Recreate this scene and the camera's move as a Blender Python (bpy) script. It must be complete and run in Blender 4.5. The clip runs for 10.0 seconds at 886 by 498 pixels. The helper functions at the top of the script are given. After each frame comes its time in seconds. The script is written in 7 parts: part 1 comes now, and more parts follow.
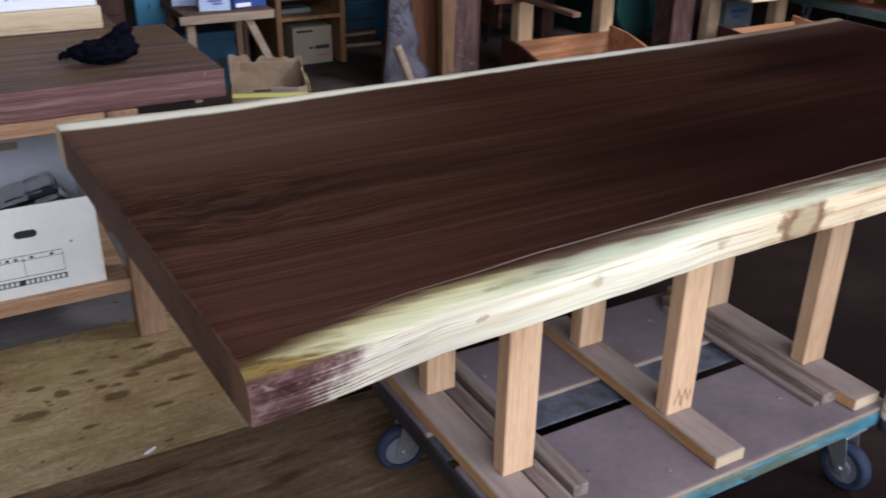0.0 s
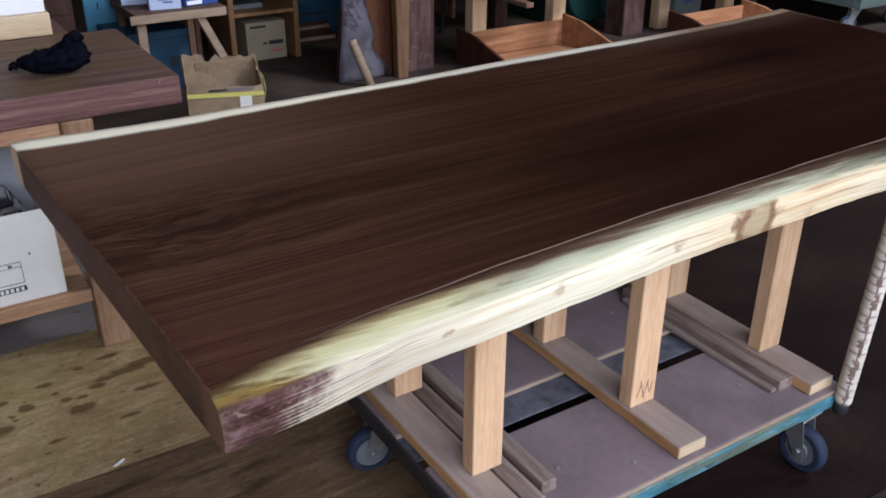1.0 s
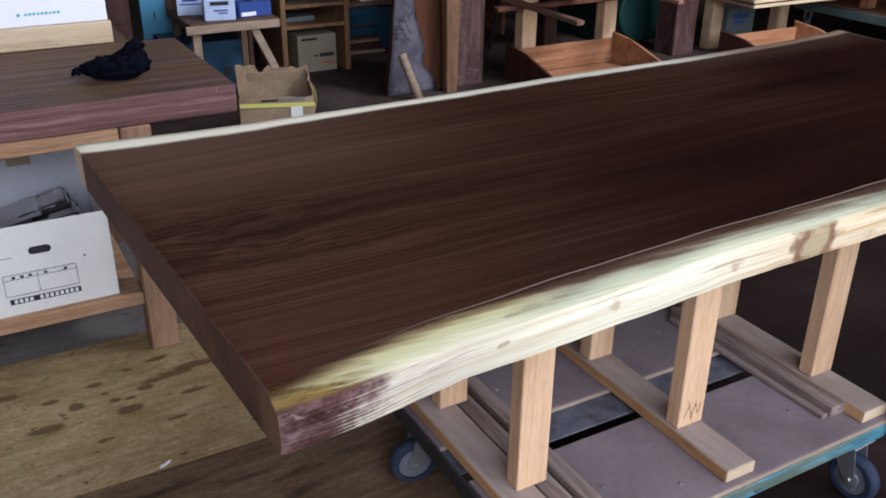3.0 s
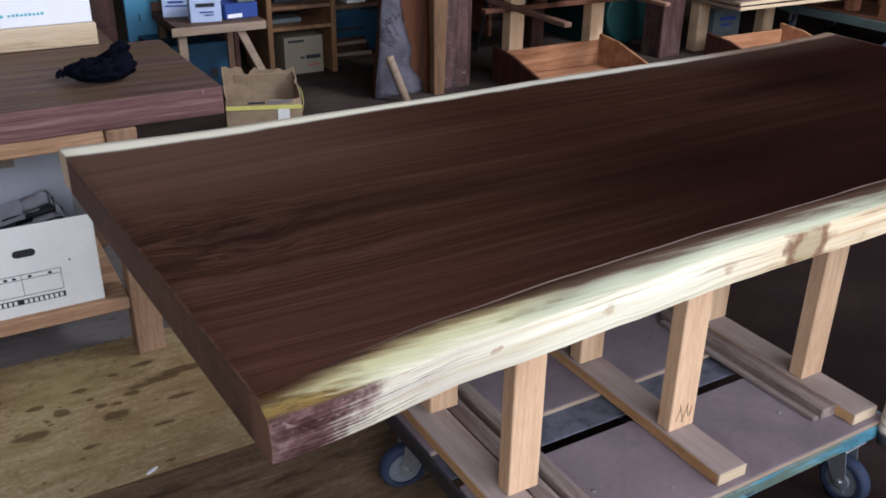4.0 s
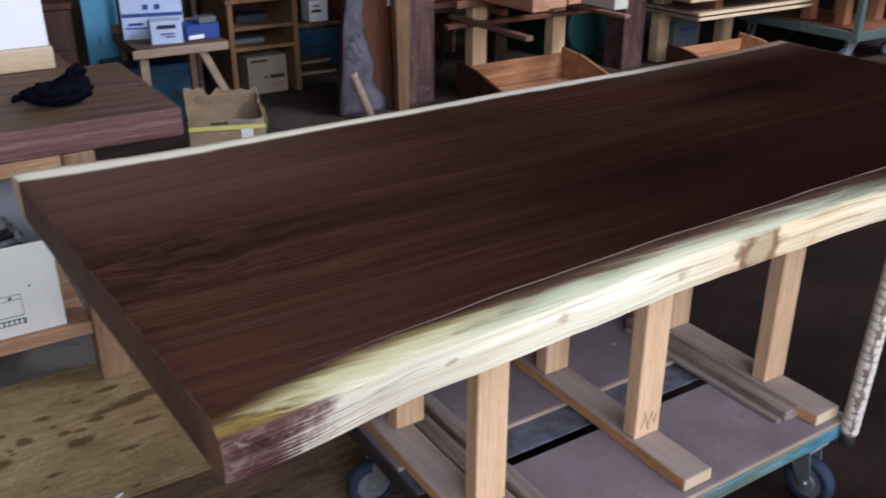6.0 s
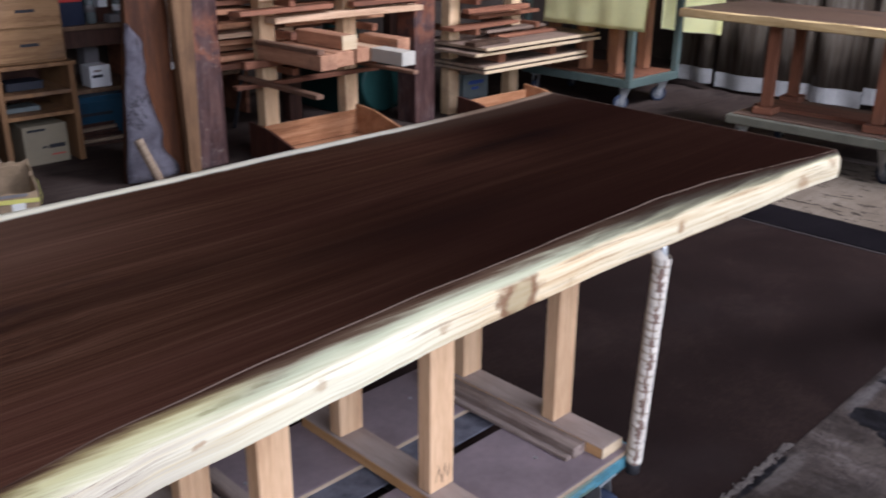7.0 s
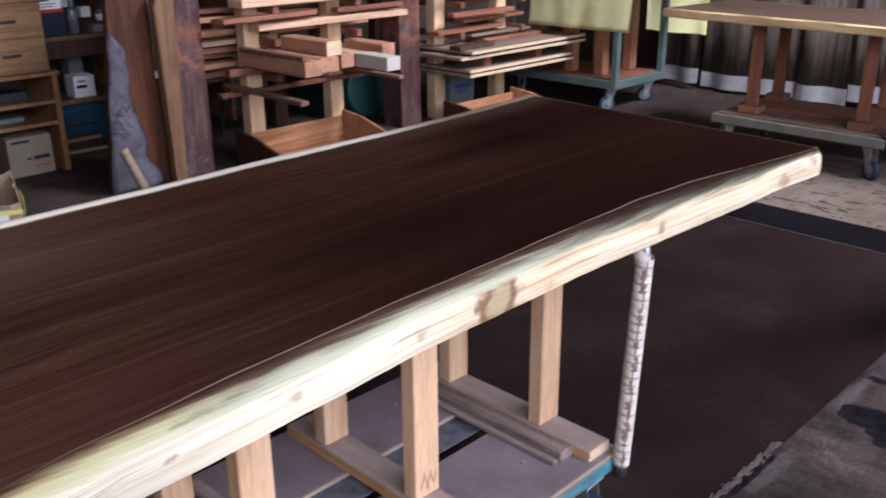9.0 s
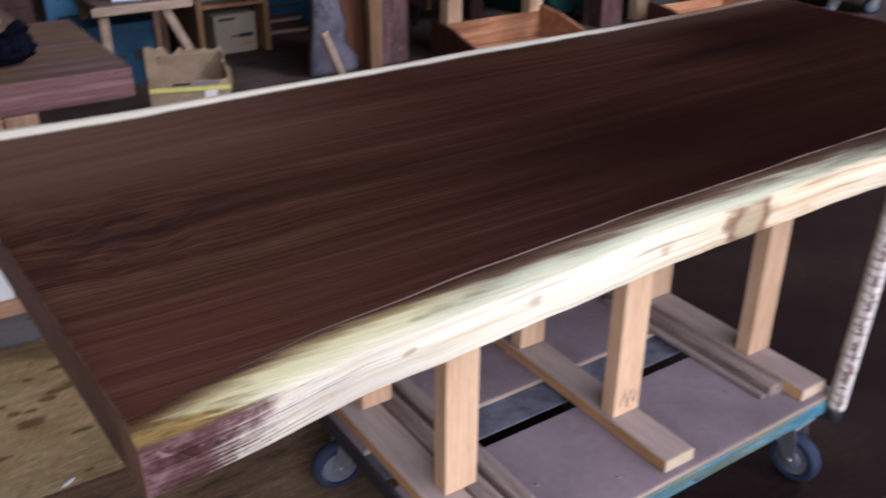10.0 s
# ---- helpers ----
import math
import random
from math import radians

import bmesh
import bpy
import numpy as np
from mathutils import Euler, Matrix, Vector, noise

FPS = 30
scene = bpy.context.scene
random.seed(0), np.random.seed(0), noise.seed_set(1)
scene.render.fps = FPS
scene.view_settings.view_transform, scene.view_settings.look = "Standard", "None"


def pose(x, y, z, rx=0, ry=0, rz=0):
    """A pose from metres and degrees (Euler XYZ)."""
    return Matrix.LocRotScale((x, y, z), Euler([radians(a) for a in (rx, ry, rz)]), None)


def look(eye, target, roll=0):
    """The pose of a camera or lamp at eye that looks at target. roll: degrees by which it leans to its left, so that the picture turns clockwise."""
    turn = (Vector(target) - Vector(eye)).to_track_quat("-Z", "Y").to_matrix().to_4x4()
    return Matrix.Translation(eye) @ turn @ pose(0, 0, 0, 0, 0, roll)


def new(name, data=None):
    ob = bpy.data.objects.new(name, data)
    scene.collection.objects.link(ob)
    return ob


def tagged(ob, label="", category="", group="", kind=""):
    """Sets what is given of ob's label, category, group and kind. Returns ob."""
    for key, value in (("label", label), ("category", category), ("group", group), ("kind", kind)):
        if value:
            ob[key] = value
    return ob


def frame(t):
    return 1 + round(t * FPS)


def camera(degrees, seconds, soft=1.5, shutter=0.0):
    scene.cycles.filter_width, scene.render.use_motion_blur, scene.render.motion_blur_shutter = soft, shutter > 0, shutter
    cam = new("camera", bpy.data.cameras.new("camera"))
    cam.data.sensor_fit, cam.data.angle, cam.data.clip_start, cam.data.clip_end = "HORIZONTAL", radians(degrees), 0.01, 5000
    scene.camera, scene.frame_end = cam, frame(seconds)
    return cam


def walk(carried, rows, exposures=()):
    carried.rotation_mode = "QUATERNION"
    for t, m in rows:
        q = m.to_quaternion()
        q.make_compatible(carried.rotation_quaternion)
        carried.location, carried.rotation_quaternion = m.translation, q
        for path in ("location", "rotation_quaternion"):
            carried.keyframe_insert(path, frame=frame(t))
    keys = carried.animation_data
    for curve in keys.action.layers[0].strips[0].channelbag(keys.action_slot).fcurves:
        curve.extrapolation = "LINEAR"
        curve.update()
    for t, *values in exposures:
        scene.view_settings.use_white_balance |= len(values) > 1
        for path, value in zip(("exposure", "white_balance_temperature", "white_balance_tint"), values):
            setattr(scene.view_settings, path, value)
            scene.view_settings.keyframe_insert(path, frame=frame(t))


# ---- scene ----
cam = camera(52.6, 10.0, soft=1.8, shutter=0.5)
PATH = [
    (0, (0.002, -0.067, 1.484), (0.894, 1.499, 0.616), 0.9),
    (0.5, (0.009, -0.06, 1.512), (0.982, 1.446, 0.625), 0.7),
    (1, (-0.002, -0.066, 1.53), (0.957, 1.443, 0.634), 0.2),
    (1.5, (-0.008, -0.076, 1.532), (0.904, 1.473, 0.657), -0.3),
    (2, (-0.017, -0.076, 1.527), (0.868, 1.486, 0.647), 0.3),
    (2.5, (-0.026, -0.068, 1.526), (0.854, 1.503, 0.657), 0.5),
    (4, (-0.025, -0.042, 1.521), (0.893, 1.512, 0.66), 0.9),
    (4.5, (-0.023, -0.033, 1.519), (0.889, 1.523, 0.654), 0.6),
    (5, (-0.02, -0.037, 1.518), (0.891, 1.52, 0.653), 0.5),
    (5.2, (-0.02, -0.039, 1.515), (0.889, 1.519, 0.651), 0.4),
    (6.3, (0.024, -0.069, 1.522), (1.087, 1.429, 0.732), 0.1),
    (6.5, (0.052, -0.073, 1.519), (1.202, 1.378, 0.764), 0.5),
    (7, (0.094, -0.101, 1.525), (1.407, 1.226, 0.808), 0.4),
    (7.5, (0.131, -0.123, 1.526), (1.532, 1.122, 0.829), -0.0),
    (8, (0.147, -0.122, 1.527), (1.558, 1.12, 0.845), -0.4),
    (8.5, (0.147, -0.12, 1.526), (1.525, 1.155, 0.837), -0.6),
    (9, (0.12, -0.112, 1.524), (1.447, 1.206, 0.815), -0.5),
    (9.5, (0.085, -0.071, 1.503), (1.279, 1.323, 0.711), -0.6),
    (10, (0.088, 0.030, 1.482), (1.082, 1.513, 0.575), 0.3),
]
walk(cam, [(t, look(eye, target, roll)) for t, eye, target, roll in PATH], [(0, 0.02, 6500, 9), (5.2, 0.05, 6450, 9), (6.5, -0.04, 6450, 10), (7, 0.09, 6430, 12), (7.5, 0.15, 6440, 14), (8.5, 0.19, 6450, 17), (9.5, 0.21, 6400, 17), (10, 0.17, 6430, 17)])

# ---- light ----
world = bpy.data.worlds.new("sky")
scene.world = world
world.use_nodes = True
_n = world.node_tree.nodes
_sky = _n.new("ShaderNodeTexSky")
_sky.sky_type = "NISHITA"
_sky.sun_disc = False
_sky.sun_elevation = radians(50)
_sky.sun_rotation = radians(150)
world.node_tree.links.new(_sky.outputs[0], _n["Background"].inputs[0])
_n["Background"].inputs[1].default_value = 0.12


def area(name, at, target, sx, sy, watts, colour):
    d = bpy.data.lights.new(name, "AREA")
    d.shape, d.size, d.size_y, d.energy, d.color = "RECTANGLE", sx, sy, watts, colour
    ob = new(name, d)
    ob.matrix_world = look(at, target)
    return ob


# lamp standing in for daylight in the wide workshop doorway behind the camera
area("doorway_daylight", (0.9, -2.6, 2.75), (1.1, 1.8, 0.7), 7.0, 2.9, 415, (0.775, 0.81, 1.0))
# added overhead lamp, no source seen, to brighten racks, carts and curtain
area("overhead_fill_lamp", (5.3, 0.4, 4.62), (6.5, 4.0, 0.7), 2.0, 1.5, 570, (0.82, 0.85, 1.0))


# ---- materials ----
def nodes_of(name):
    m = bpy.data.materials.new(name)
    m.use_nodes = True
    t = m.node_tree
    return m, t, t.nodes["Principled BSDF"]


def nd(t, kind, **kw):
    n = t.nodes.new(kind)
    for k, v in kw.items():
        n.inputs[k].default_value = v
    return n


def ramp(t, fac, stops):
    r = t.nodes.new("ShaderNodeValToRGB")
    while len(r.color_ramp.elements) < len(stops):
        r.color_ramp.elements.new(0.5)
    for e, (p, c) in zip(r.color_ramp.elements, stops):
        e.position, e.color = p, (*c, 1)
    t.links.new(fac, r.inputs[0])
    return r.outputs[0]


def mixc(t, fac, a, b, mode="MIX"):
    n = t.nodes.new("ShaderNodeMix")
    n.data_type, n.blend_type = "RGBA", mode
    for i, v in ((0, fac), (6, a), (7, b)):
        if isinstance(v, (int, float)):
            n.inputs[i].default_value = v
        elif isinstance(v, tuple):
            n.inputs[i].default_value = (*v, 1)
        else:
            t.links.new(v, n.inputs[i])
    return n.outputs[2]


def mth(t, op, a, b=0.0, clamp=False):
    n = t.nodes.new("ShaderNodeMath")
    n.operation, n.use_clamp = op, clamp
    for i, v in ((0, a), (1, b)):
        if isinstance(v, (int, float)):
            n.inputs[i].default_value = v
        else:
            t.links.new(v, n.inputs[i])
    return n.outputs[0]


def sstep(t, v, lo, hi):
    n = t.nodes.new("ShaderNodeMapRange")
    n.interpolation_type = "SMOOTHSTEP"
    t.links.new(v, n.inputs[0])
    n.inputs[1].default_value, n.inputs[2].default_value = lo, hi
    return n.outputs[0]


def coords(t, scale=(1, 1, 1), jitter=True, world_space=False):
    if world_space:
        g = t.nodes.new("ShaderNodeNewGeometry").outputs["Position"]
    else:
        g = t.nodes.new("ShaderNodeTexCoord").outputs["Object"]
    if jitter:
        oi = t.nodes.new("ShaderNodeObjectInfo")
        a = t.nodes.new("ShaderNodeVectorMath")
        a.operation = "ADD"
        s = t.nodes.new("ShaderNodeVectorMath")
        s.operation = "SCALE"
        s.inputs[0].default_value = (13.0, 7.0, 5.0)
        t.links.new(oi.outputs["Random"], s.inputs["Scale"])
        t.links.new(g, a.inputs[0])
        t.links.new(s.outputs[0], a.inputs[1])
        g = a.outputs[0]
    m = t.nodes.new("ShaderNodeMapping")
    m.inputs["Scale"].default_value = scale
    t.links.new(g, m.inputs[0])
    return m.outputs[0]


def noise_of(t, co, scale, detail=4, rough=0.55, dist=0.0):
    n = nd(t, "ShaderNodeTexNoise", Scale=scale, Detail=detail, Roughness=rough, Distortion=dist)
    t.links.new(co, n.inputs["Vector"])
    return n.outputs[0]


def bump_of(t, b, height, strength, dist=0.002):
    n = nd(t, "ShaderNodeBump", Strength=strength, Distance=dist)
    t.links.new(height, n.inputs["Height"])
    t.links.new(n.outputs[0], b.inputs["Normal"])


def wood(name, light, dark, axis="x", rough=0.6, tone=0.25, stain=(0.12, 0.09, 0.07), stained=0.25, grain=1.0):
    """Sawn or planed timber, its grain along one axis, each piece a little different."""
    m, t, b = nodes_of(name)
    k = [9.0 * grain] * 3
    k["xyz".index(axis)] = 0.55
    co = coords(t, tuple(k))
    big = noise_of(t, co, 1.6, 3, 0.5, 0.6)
    fine = noise_of(t, co, 9.0, 6, 0.7, 0.2)
    line = noise_of(t, co, 34.0, 4, 0.65, 0.0)
    f = mth(t, "ADD", mth(t, "ADD", mth(t, "MULTIPLY", big, 0.42), mth(t, "MULTIPLY", fine, 0.32)), mth(t, "MULTIPLY", line, 0.26))
    deep = tuple(a * 0.72 for a in dark)
    col = ramp(t, f, [(0.36, deep), (0.44, dark), (0.52, tuple((a + c) / 2 for a, c in zip(dark, light))), (0.63, light)])
    plain = coords(t, (1, 1, 1))
    blot = noise_of(t, plain, 3.2, 5, 0.6)
    col = mixc(t, mth(t, "MULTIPLY", sstep(t, blot, 0.52, 0.75), stained), col, stain)
    oi = t.nodes.new("ShaderNodeObjectInfo")
    v = mth(t, "ADD", mth(t, "MULTIPLY", oi.outputs["Random"], tone), 1.0 - tone / 2)
    hs = nd(t, "ShaderNodeHueSaturation")
    t.links.new(col, hs.inputs["Color"])
    t.links.new(v, hs.inputs["Value"])
    t.links.new(hs.outputs[0], b.inputs["Base Color"])
    b.inputs["Roughness"].default_value = rough
    b.inputs["Specular IOR Level"].default_value = 0.2
    bump_of(t, b, mth(t, "ADD", mth(t, "ADD", fine, line), mth(t, "MULTIPLY", big, 0.5)), 0.45, 0.0015)
    return m


def plain_mat(name, colour, rough=0.6, metal=0.0, vary=0.18, scale=6.0, dirt=(0.06, 0.05, 0.045), dirty=0.35, bump=0.15):
    """Paint, card, steel or cloth, with broad and fine unevenness and some dirt."""
    m, t, b = nodes_of(name)
    co = coords(t)
    a = noise_of(t, co, scale, 5, 0.6)
    f = noise_of(t, co, scale * 11, 3, 0.6)
    lo = tuple(c * (1 - vary) for c in colour)
    hi = tuple(min(1, c * (1 + vary * 0.6)) for c in colour)
    col = ramp(t, mth(t, "ADD", mth(t, "MULTIPLY", a, 0.75), mth(t, "MULTIPLY", f, 0.25)), [(0.32, lo), (0.66, hi)])
    col = mixc(t, mth(t, "MULTIPLY", sstep(t, noise_of(t, co, scale * 0.6, 6, 0.7), 0.55, 0.78), dirty), col, dirt)
    t.links.new(col, b.inputs["Base Color"])
    b.inputs["Roughness"].default_value, b.inputs["Metallic"].default_value = rough, metal
    b.inputs["Specular IOR Level"].default_value = 0.5 if metal else max(0.04, 0.5 - 0.48 * rough)
    if bump:
        bump_of(t, b, f, bump, 0.001)
    return m


def disc(t, co, centre, scale, wobble, size):
    """0 at the centre of a stretched, wavering spot, growing outwards."""
    d = t.nodes.new("ShaderNodeVectorMath")
    d.operation = "DISTANCE"
    m = t.nodes.new("ShaderNodeMapping")
    m.inputs["Scale"].default_value = scale
    t.links.new(co, m.inputs[0])
    t.links.new(m.outputs[0], d.inputs[0])
    d.inputs[1].default_value = tuple(a * b for a, b in zip(centre, scale))
    w = mth(t, "MULTIPLY", mth(t, "SUBTRACT", noise_of(t, co, size, 4), 0.5), wobble)
    return mth(t, "ADD", d.outputs["Value"], w)


def spot_of(t, co, centre, scale, lo, hi, wobble, size):
    return mth(t, "SUBTRACT", 1.0, sstep(t, disc(t, co, centre, scale, wobble, size), lo, hi))


def slab_material():
    """Oiled dark heartwood with pale sapwood along both live edges; 'rim' is the run in from the near shoulder."""
    m, t, b = nodes_of("oiled_live_edge_walnut")
    plain = coords(t, (1, 1, 1), jitter=False)

    def vec(op, p, q):
        n = t.nodes.new("ShaderNodeVectorMath")
        n.operation = op
        for i, v in ((0, p), (1, q)):
            if isinstance(v, tuple):
                n.inputs[i].default_value = v
            else:
                t.links.new(v, n.inputs[i])
        return n.outputs[0]
    # the grain wanders gently along the board and swirls round the crotch figure by the cut end
    wide = t.nodes.new("ShaderNodeMapping")
    wide.inputs["Scale"].default_value = (0.55, 1.0, 1.0)
    t.links.new(plain, wide.inputs[0])
    nz = nd(t, "ShaderNodeTexNoise", Scale=1.3, Detail=1.5, Roughness=0.4)
    t.links.new(wide.outputs[0], nz.inputs["Vector"])
    bent = vec("ADD", plain, vec("MULTIPLY", vec("SUBTRACT", nz.outputs["Color"], (0.5, 0.5, 0.5)), (0.0, 0.11, 0.01)))
    sw = nd(t, "ShaderNodeTexNoise", Scale=3.6, Detail=2.5, Roughness=0.5)
    t.links.new(plain, sw.inputs["Vector"])
    knot = spot_of(t, plain, (0.30, 1.20, 0), (0.8, 1.25, 0.0), 0.03, 0.34, 0.05, 5.0)
    ks = t.nodes.new("ShaderNodeVectorMath")
    ks.operation = "SCALE"
    t.links.new(vec("MULTIPLY", vec("SUBTRACT", sw.outputs["Color"], (0.5, 0.5, 0.5)), (0.05, 0.17, 0.0)), ks.inputs[0])
    t.links.new(knot, ks.inputs["Scale"])
    bent = vec("ADD", bent, ks.outputs[0])

    def stretched(k):
        mp = t.nodes.new("ShaderNodeMapping")
        mp.inputs["Scale"].default_value = k
        t.links.new(bent, mp.inputs[0])
        return mp.outputs[0]
    sep = t.nodes.new("ShaderNodeSeparateXYZ")
    t.links.new(plain, sep.inputs[0])
    x, y, z = sep.outputs
    at = t.nodes.new("ShaderNodeAttribute")
    at.attribute_name = "rim"
    far = t.nodes.new("ShaderNodeAttribute")
    far.attribute_name = "far_rim"
    rim = at.outputs["Fac"]
    one = lambda v: mth(t, "SUBTRACT", 1.0, v)
    mul = lambda p, q: mth(t, "MULTIPLY", p, q)
    add = lambda p, q: mth(t, "ADD", p, q)
    # broad tone, growth bands, fine lines and pores
    g1 = noise_of(t, stretched((0.45, 2.6, 1.0)), 1.3, 3, 0.5, 0.3)
    g2 = noise_of(t, stretched((0.16, 9.0, 2.0)), 4.2, 4, 0.6, 0.1)
    g3 = noise_of(t, stretched((0.50, 60.0, 8.0)), 3.6, 5, 0.68, 0.0)
    g4 = noise_of(t, stretched((2.2, 190.0, 20.0)), 3.4, 3, 0.6, 0.0)
    pores = noise_of(t, stretched((6.0, 300.0, 30.0)), 2.6, 2, 0.5, 0.0)
    f = add(add(mul(g1, 0.25), mul(g2, 0.29)), add(mul(g3, 0.26), mul(g4, 0.20)))
    heart = ramp(t, f, [(0.39, (0.0265, 0.0107, 0.0068)), (0.47, (0.044, 0.0190, 0.0116)), (0.53, (0.064, 0.0288, 0.0174)), (0.62, (0.112, 0.056, 0.034))])
    red = noise_of(t, stretched((0.4, 3, 1)), 1.5, 3)
    heart = mixc(t, mul(sstep(t, red, 0.42, 0.68), 0.4), heart, mixc(t, f, (0.032, 0.0105, 0.0090), (0.102, 0.040, 0.029)))
    heart = mixc(t, mul(sstep(t, pores, 0.60, 0.70), 0.35), heart, (0.012, 0.006, 0.0045))
    # darker to the far end: fading sheen put into colour, plus some wood tone
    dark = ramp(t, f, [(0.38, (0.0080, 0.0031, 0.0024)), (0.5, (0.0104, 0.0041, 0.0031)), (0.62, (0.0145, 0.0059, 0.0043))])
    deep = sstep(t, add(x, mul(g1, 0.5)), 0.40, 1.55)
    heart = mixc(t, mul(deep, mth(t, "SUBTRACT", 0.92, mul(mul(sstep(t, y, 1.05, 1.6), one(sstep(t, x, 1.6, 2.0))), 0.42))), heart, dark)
    # paler back-left corner: its sheen put into the colour, with paler wood
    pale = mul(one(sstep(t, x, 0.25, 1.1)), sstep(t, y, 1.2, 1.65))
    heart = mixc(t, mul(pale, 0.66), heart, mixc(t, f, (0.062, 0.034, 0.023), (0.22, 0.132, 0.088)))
    tan_line = noise_of(t, stretched((0.22, 22.0, 3.0)), 2.3, 3, 0.5, 0.0)
    heart = mixc(t, mul(mul(sstep(t, tan_line, 0.60, 0.72), one(deep)), 0.38), heart, (0.15, 0.088, 0.058))
    # smoky streaks: one long one inboard, black ones by the butt, and the dark crotch figure
    for c, sc, lo, hi, wob, amt in (((1.85, 1.42, 0), (1.0, 6.0, 0.0), 0.06, 0.42, 0.30, 0.85), ((0.62, 1.22, 0), (0.9, 5.0, 0.0), 0.05, 0.38, 0.22, 0.50), ((1.25, 1.12, 0), (0.8, 5.5, 0.0), 0.05, 0.42, 0.25, 0.45)):
        st = spot_of(t, bent, c, sc, lo, hi, wob, 8.0)
        heart = mixc(t, mul(mul(st, sstep(t, g3, 0.30, 0.62)), amt), heart, (0.0052, 0.0030, 0.0030))
    fig = noise_of(t, stretched((5.0, 30, 9)), 1.7, 6, 0.72, 1.1)
    heart = mixc(t, mul(mul(knot, sstep(t, fig, 0.40, 0.60)), 0.62), heart, (0.0085, 0.0048, 0.0046))
    for cx, cy, r in ((0.235, 1.155, 0.05), (0.33, 1.165, 0.03), (0.395, 1.15, 0.022), (0.66, 1.245, 0.028)):
        kn = spot_of(t, bent, (cx, cy, 0), (1.0, 1.9, 0.0), r * 0.3, r, 0.05, 30.0)
        heart = mixc(t, mul(kn, 0.6), heart, mixc(t, fig, (0.006, 0.0034, 0.0032), (0.05, 0.022, 0.016)))
    for cx, cy, lx, r, amt in ((0.335, 1.215, 0.75, 0.085, 0.55), (0.50, 1.255, 0.7, 0.05, 0.45), (0.62, 1.30, 0.5, 0.04, 0.35)):
        sm = spot_of(t, bent, (cx, cy, 0), (lx, 1.7, 0.0), r * 0.1, r, 0.07, 16.0)
        heart = mixc(t, mul(sm, amt), heart, mixc(t, fig, (0.0085, 0.0050, 0.0050), (0.030, 0.0165, 0.0145)))
    # sapwood face: long crisp streaks
    s1 = noise_of(t, coords(t, (0.5, 6.0, 22.0), jitter=False), 2.2, 5, 0.6, 0.25)
    s2 = noise_of(t, coords(t, (1.4, 6.0, 95.0), jitter=False), 2.6, 5, 0.65, 0.15)
    sf = add(mul(s1, 0.6), mul(s2, 0.4))
    sap = ramp(t, sf, [(0.34, (0.33, 0.24, 0.14)), (0.41, (0.50, 0.42, 0.27)), (0.48, (0.61, 0.56, 0.40)), (0.60, (0.70, 0.67, 0.51))])
    tan = ramp(t, sf, [(0.34, (0.20, 0.095, 0.045)), (0.43, (0.46, 0.29, 0.145)), (0.53, (0.62, 0.475, 0.285)), (0.66, (0.70, 0.60, 0.42))])
    sap = mixc(t, mul(sstep(t, add(x, mul(s1, 0.5)), 1.15, 1.45), mth(t, "SUBTRACT", 0.8, mul(sstep(t, x, 1.3, 1.6), 0.45))), sap, tan)
    # dark drying checks that run a hand's width along the face
    chk = noise_of(t, coords(t, (2.2, 4.0, 150.0), jitter=False), 1.5, 3, 0.55, 0.35)
    where = noise_of(t, coords(t, (2.0, 2.0, 6.0), jitter=False), 2.0, 3, 0.6)
    sap = mixc(t, mul(mul(sstep(t, chk, 0.575, 0.625), sstep(t, add(where, mul(mul(sstep(t, x, 0.8, 1.3), one(sstep(t, x, 1.6, 1.9))), 0.12)), 0.50, 0.64)), 0.5), sap, (0.15, 0.095, 0.055))
    low = mth(t, "SUBTRACT", 0.921, z)
    wz = mul(one(sstep(t, add(x, mul(s1, 0.3)), 0.60, 0.84)), sstep(t, s2, 0.38, 0.56))
    sap = mixc(t, mul(wz, 0.62), sap, (0.33, 0.285, 0.235))
    # bark skin left on the corner: ends in a ragged slanting edge
    pe = add(add(x, mul(low, 1.0)), add(mul(s2, 0.16), mul(noise_of(t, plain, 22.0, 5, 0.65), 0.16)))
    pc = one(sstep(t, pe, 0.49, 0.55))
    spl = noise_of(t, coords(t, (1.6, 4.0, 260.0), jitter=False), 2.4, 4, 0.6, 0.1)
    pc = mth(t, "MAXIMUM", pc, mul(one(sstep(t, pe, 0.58, 0.68)), sstep(t, spl, 0.55, 0.60)))
    purple = ramp(t, add(mul(s2, 0.4), mul(noise_of(t, coords(t, (0.7, 1.0, 1.3), jitter=False), 34.0, 6, 0.72, 0.6), 0.6)), [(0.38, (0.026, 0.0115, 0.0095)), (0.5, (0.080, 0.041, 0.036)), (0.63, (0.175, 0.110, 0.105))])
    scr = noise_of(t, coords(t, (14.0, 20.0, 30.0), jitter=False), 1.8, 7, 0.78, 0.5)
    purple = mixc(t, mul(sstep(t, scr, 0.56, 0.66), 0.55), purple, (0.27, 0.19, 0.17))
    sap = mixc(t, pc, sap, purple)
    # inbark knot with a dark ring, and smaller brown knots
    kr = disc(t, plain, (1.185, 0.8, 0.893), (1.0, 0.0, 1.1), 0.06, 40.0)
    sap = mixc(t, mul(one(sstep(t, kr, 0.03, 0.05)), 0.8), sap, mixc(t, s2, (0.20, 0.15, 0.075), (0.42, 0.34, 0.20)))
    ring = mul(sstep(t, kr, 0.024, 0.040), one(sstep(t, kr, 0.046, 0.066)))
    sap = mixc(t, mul(ring, 0.85), sap, mixc(t, s2, (0.05, 0.022, 0.014), (0.26, 0.13, 0.07)))
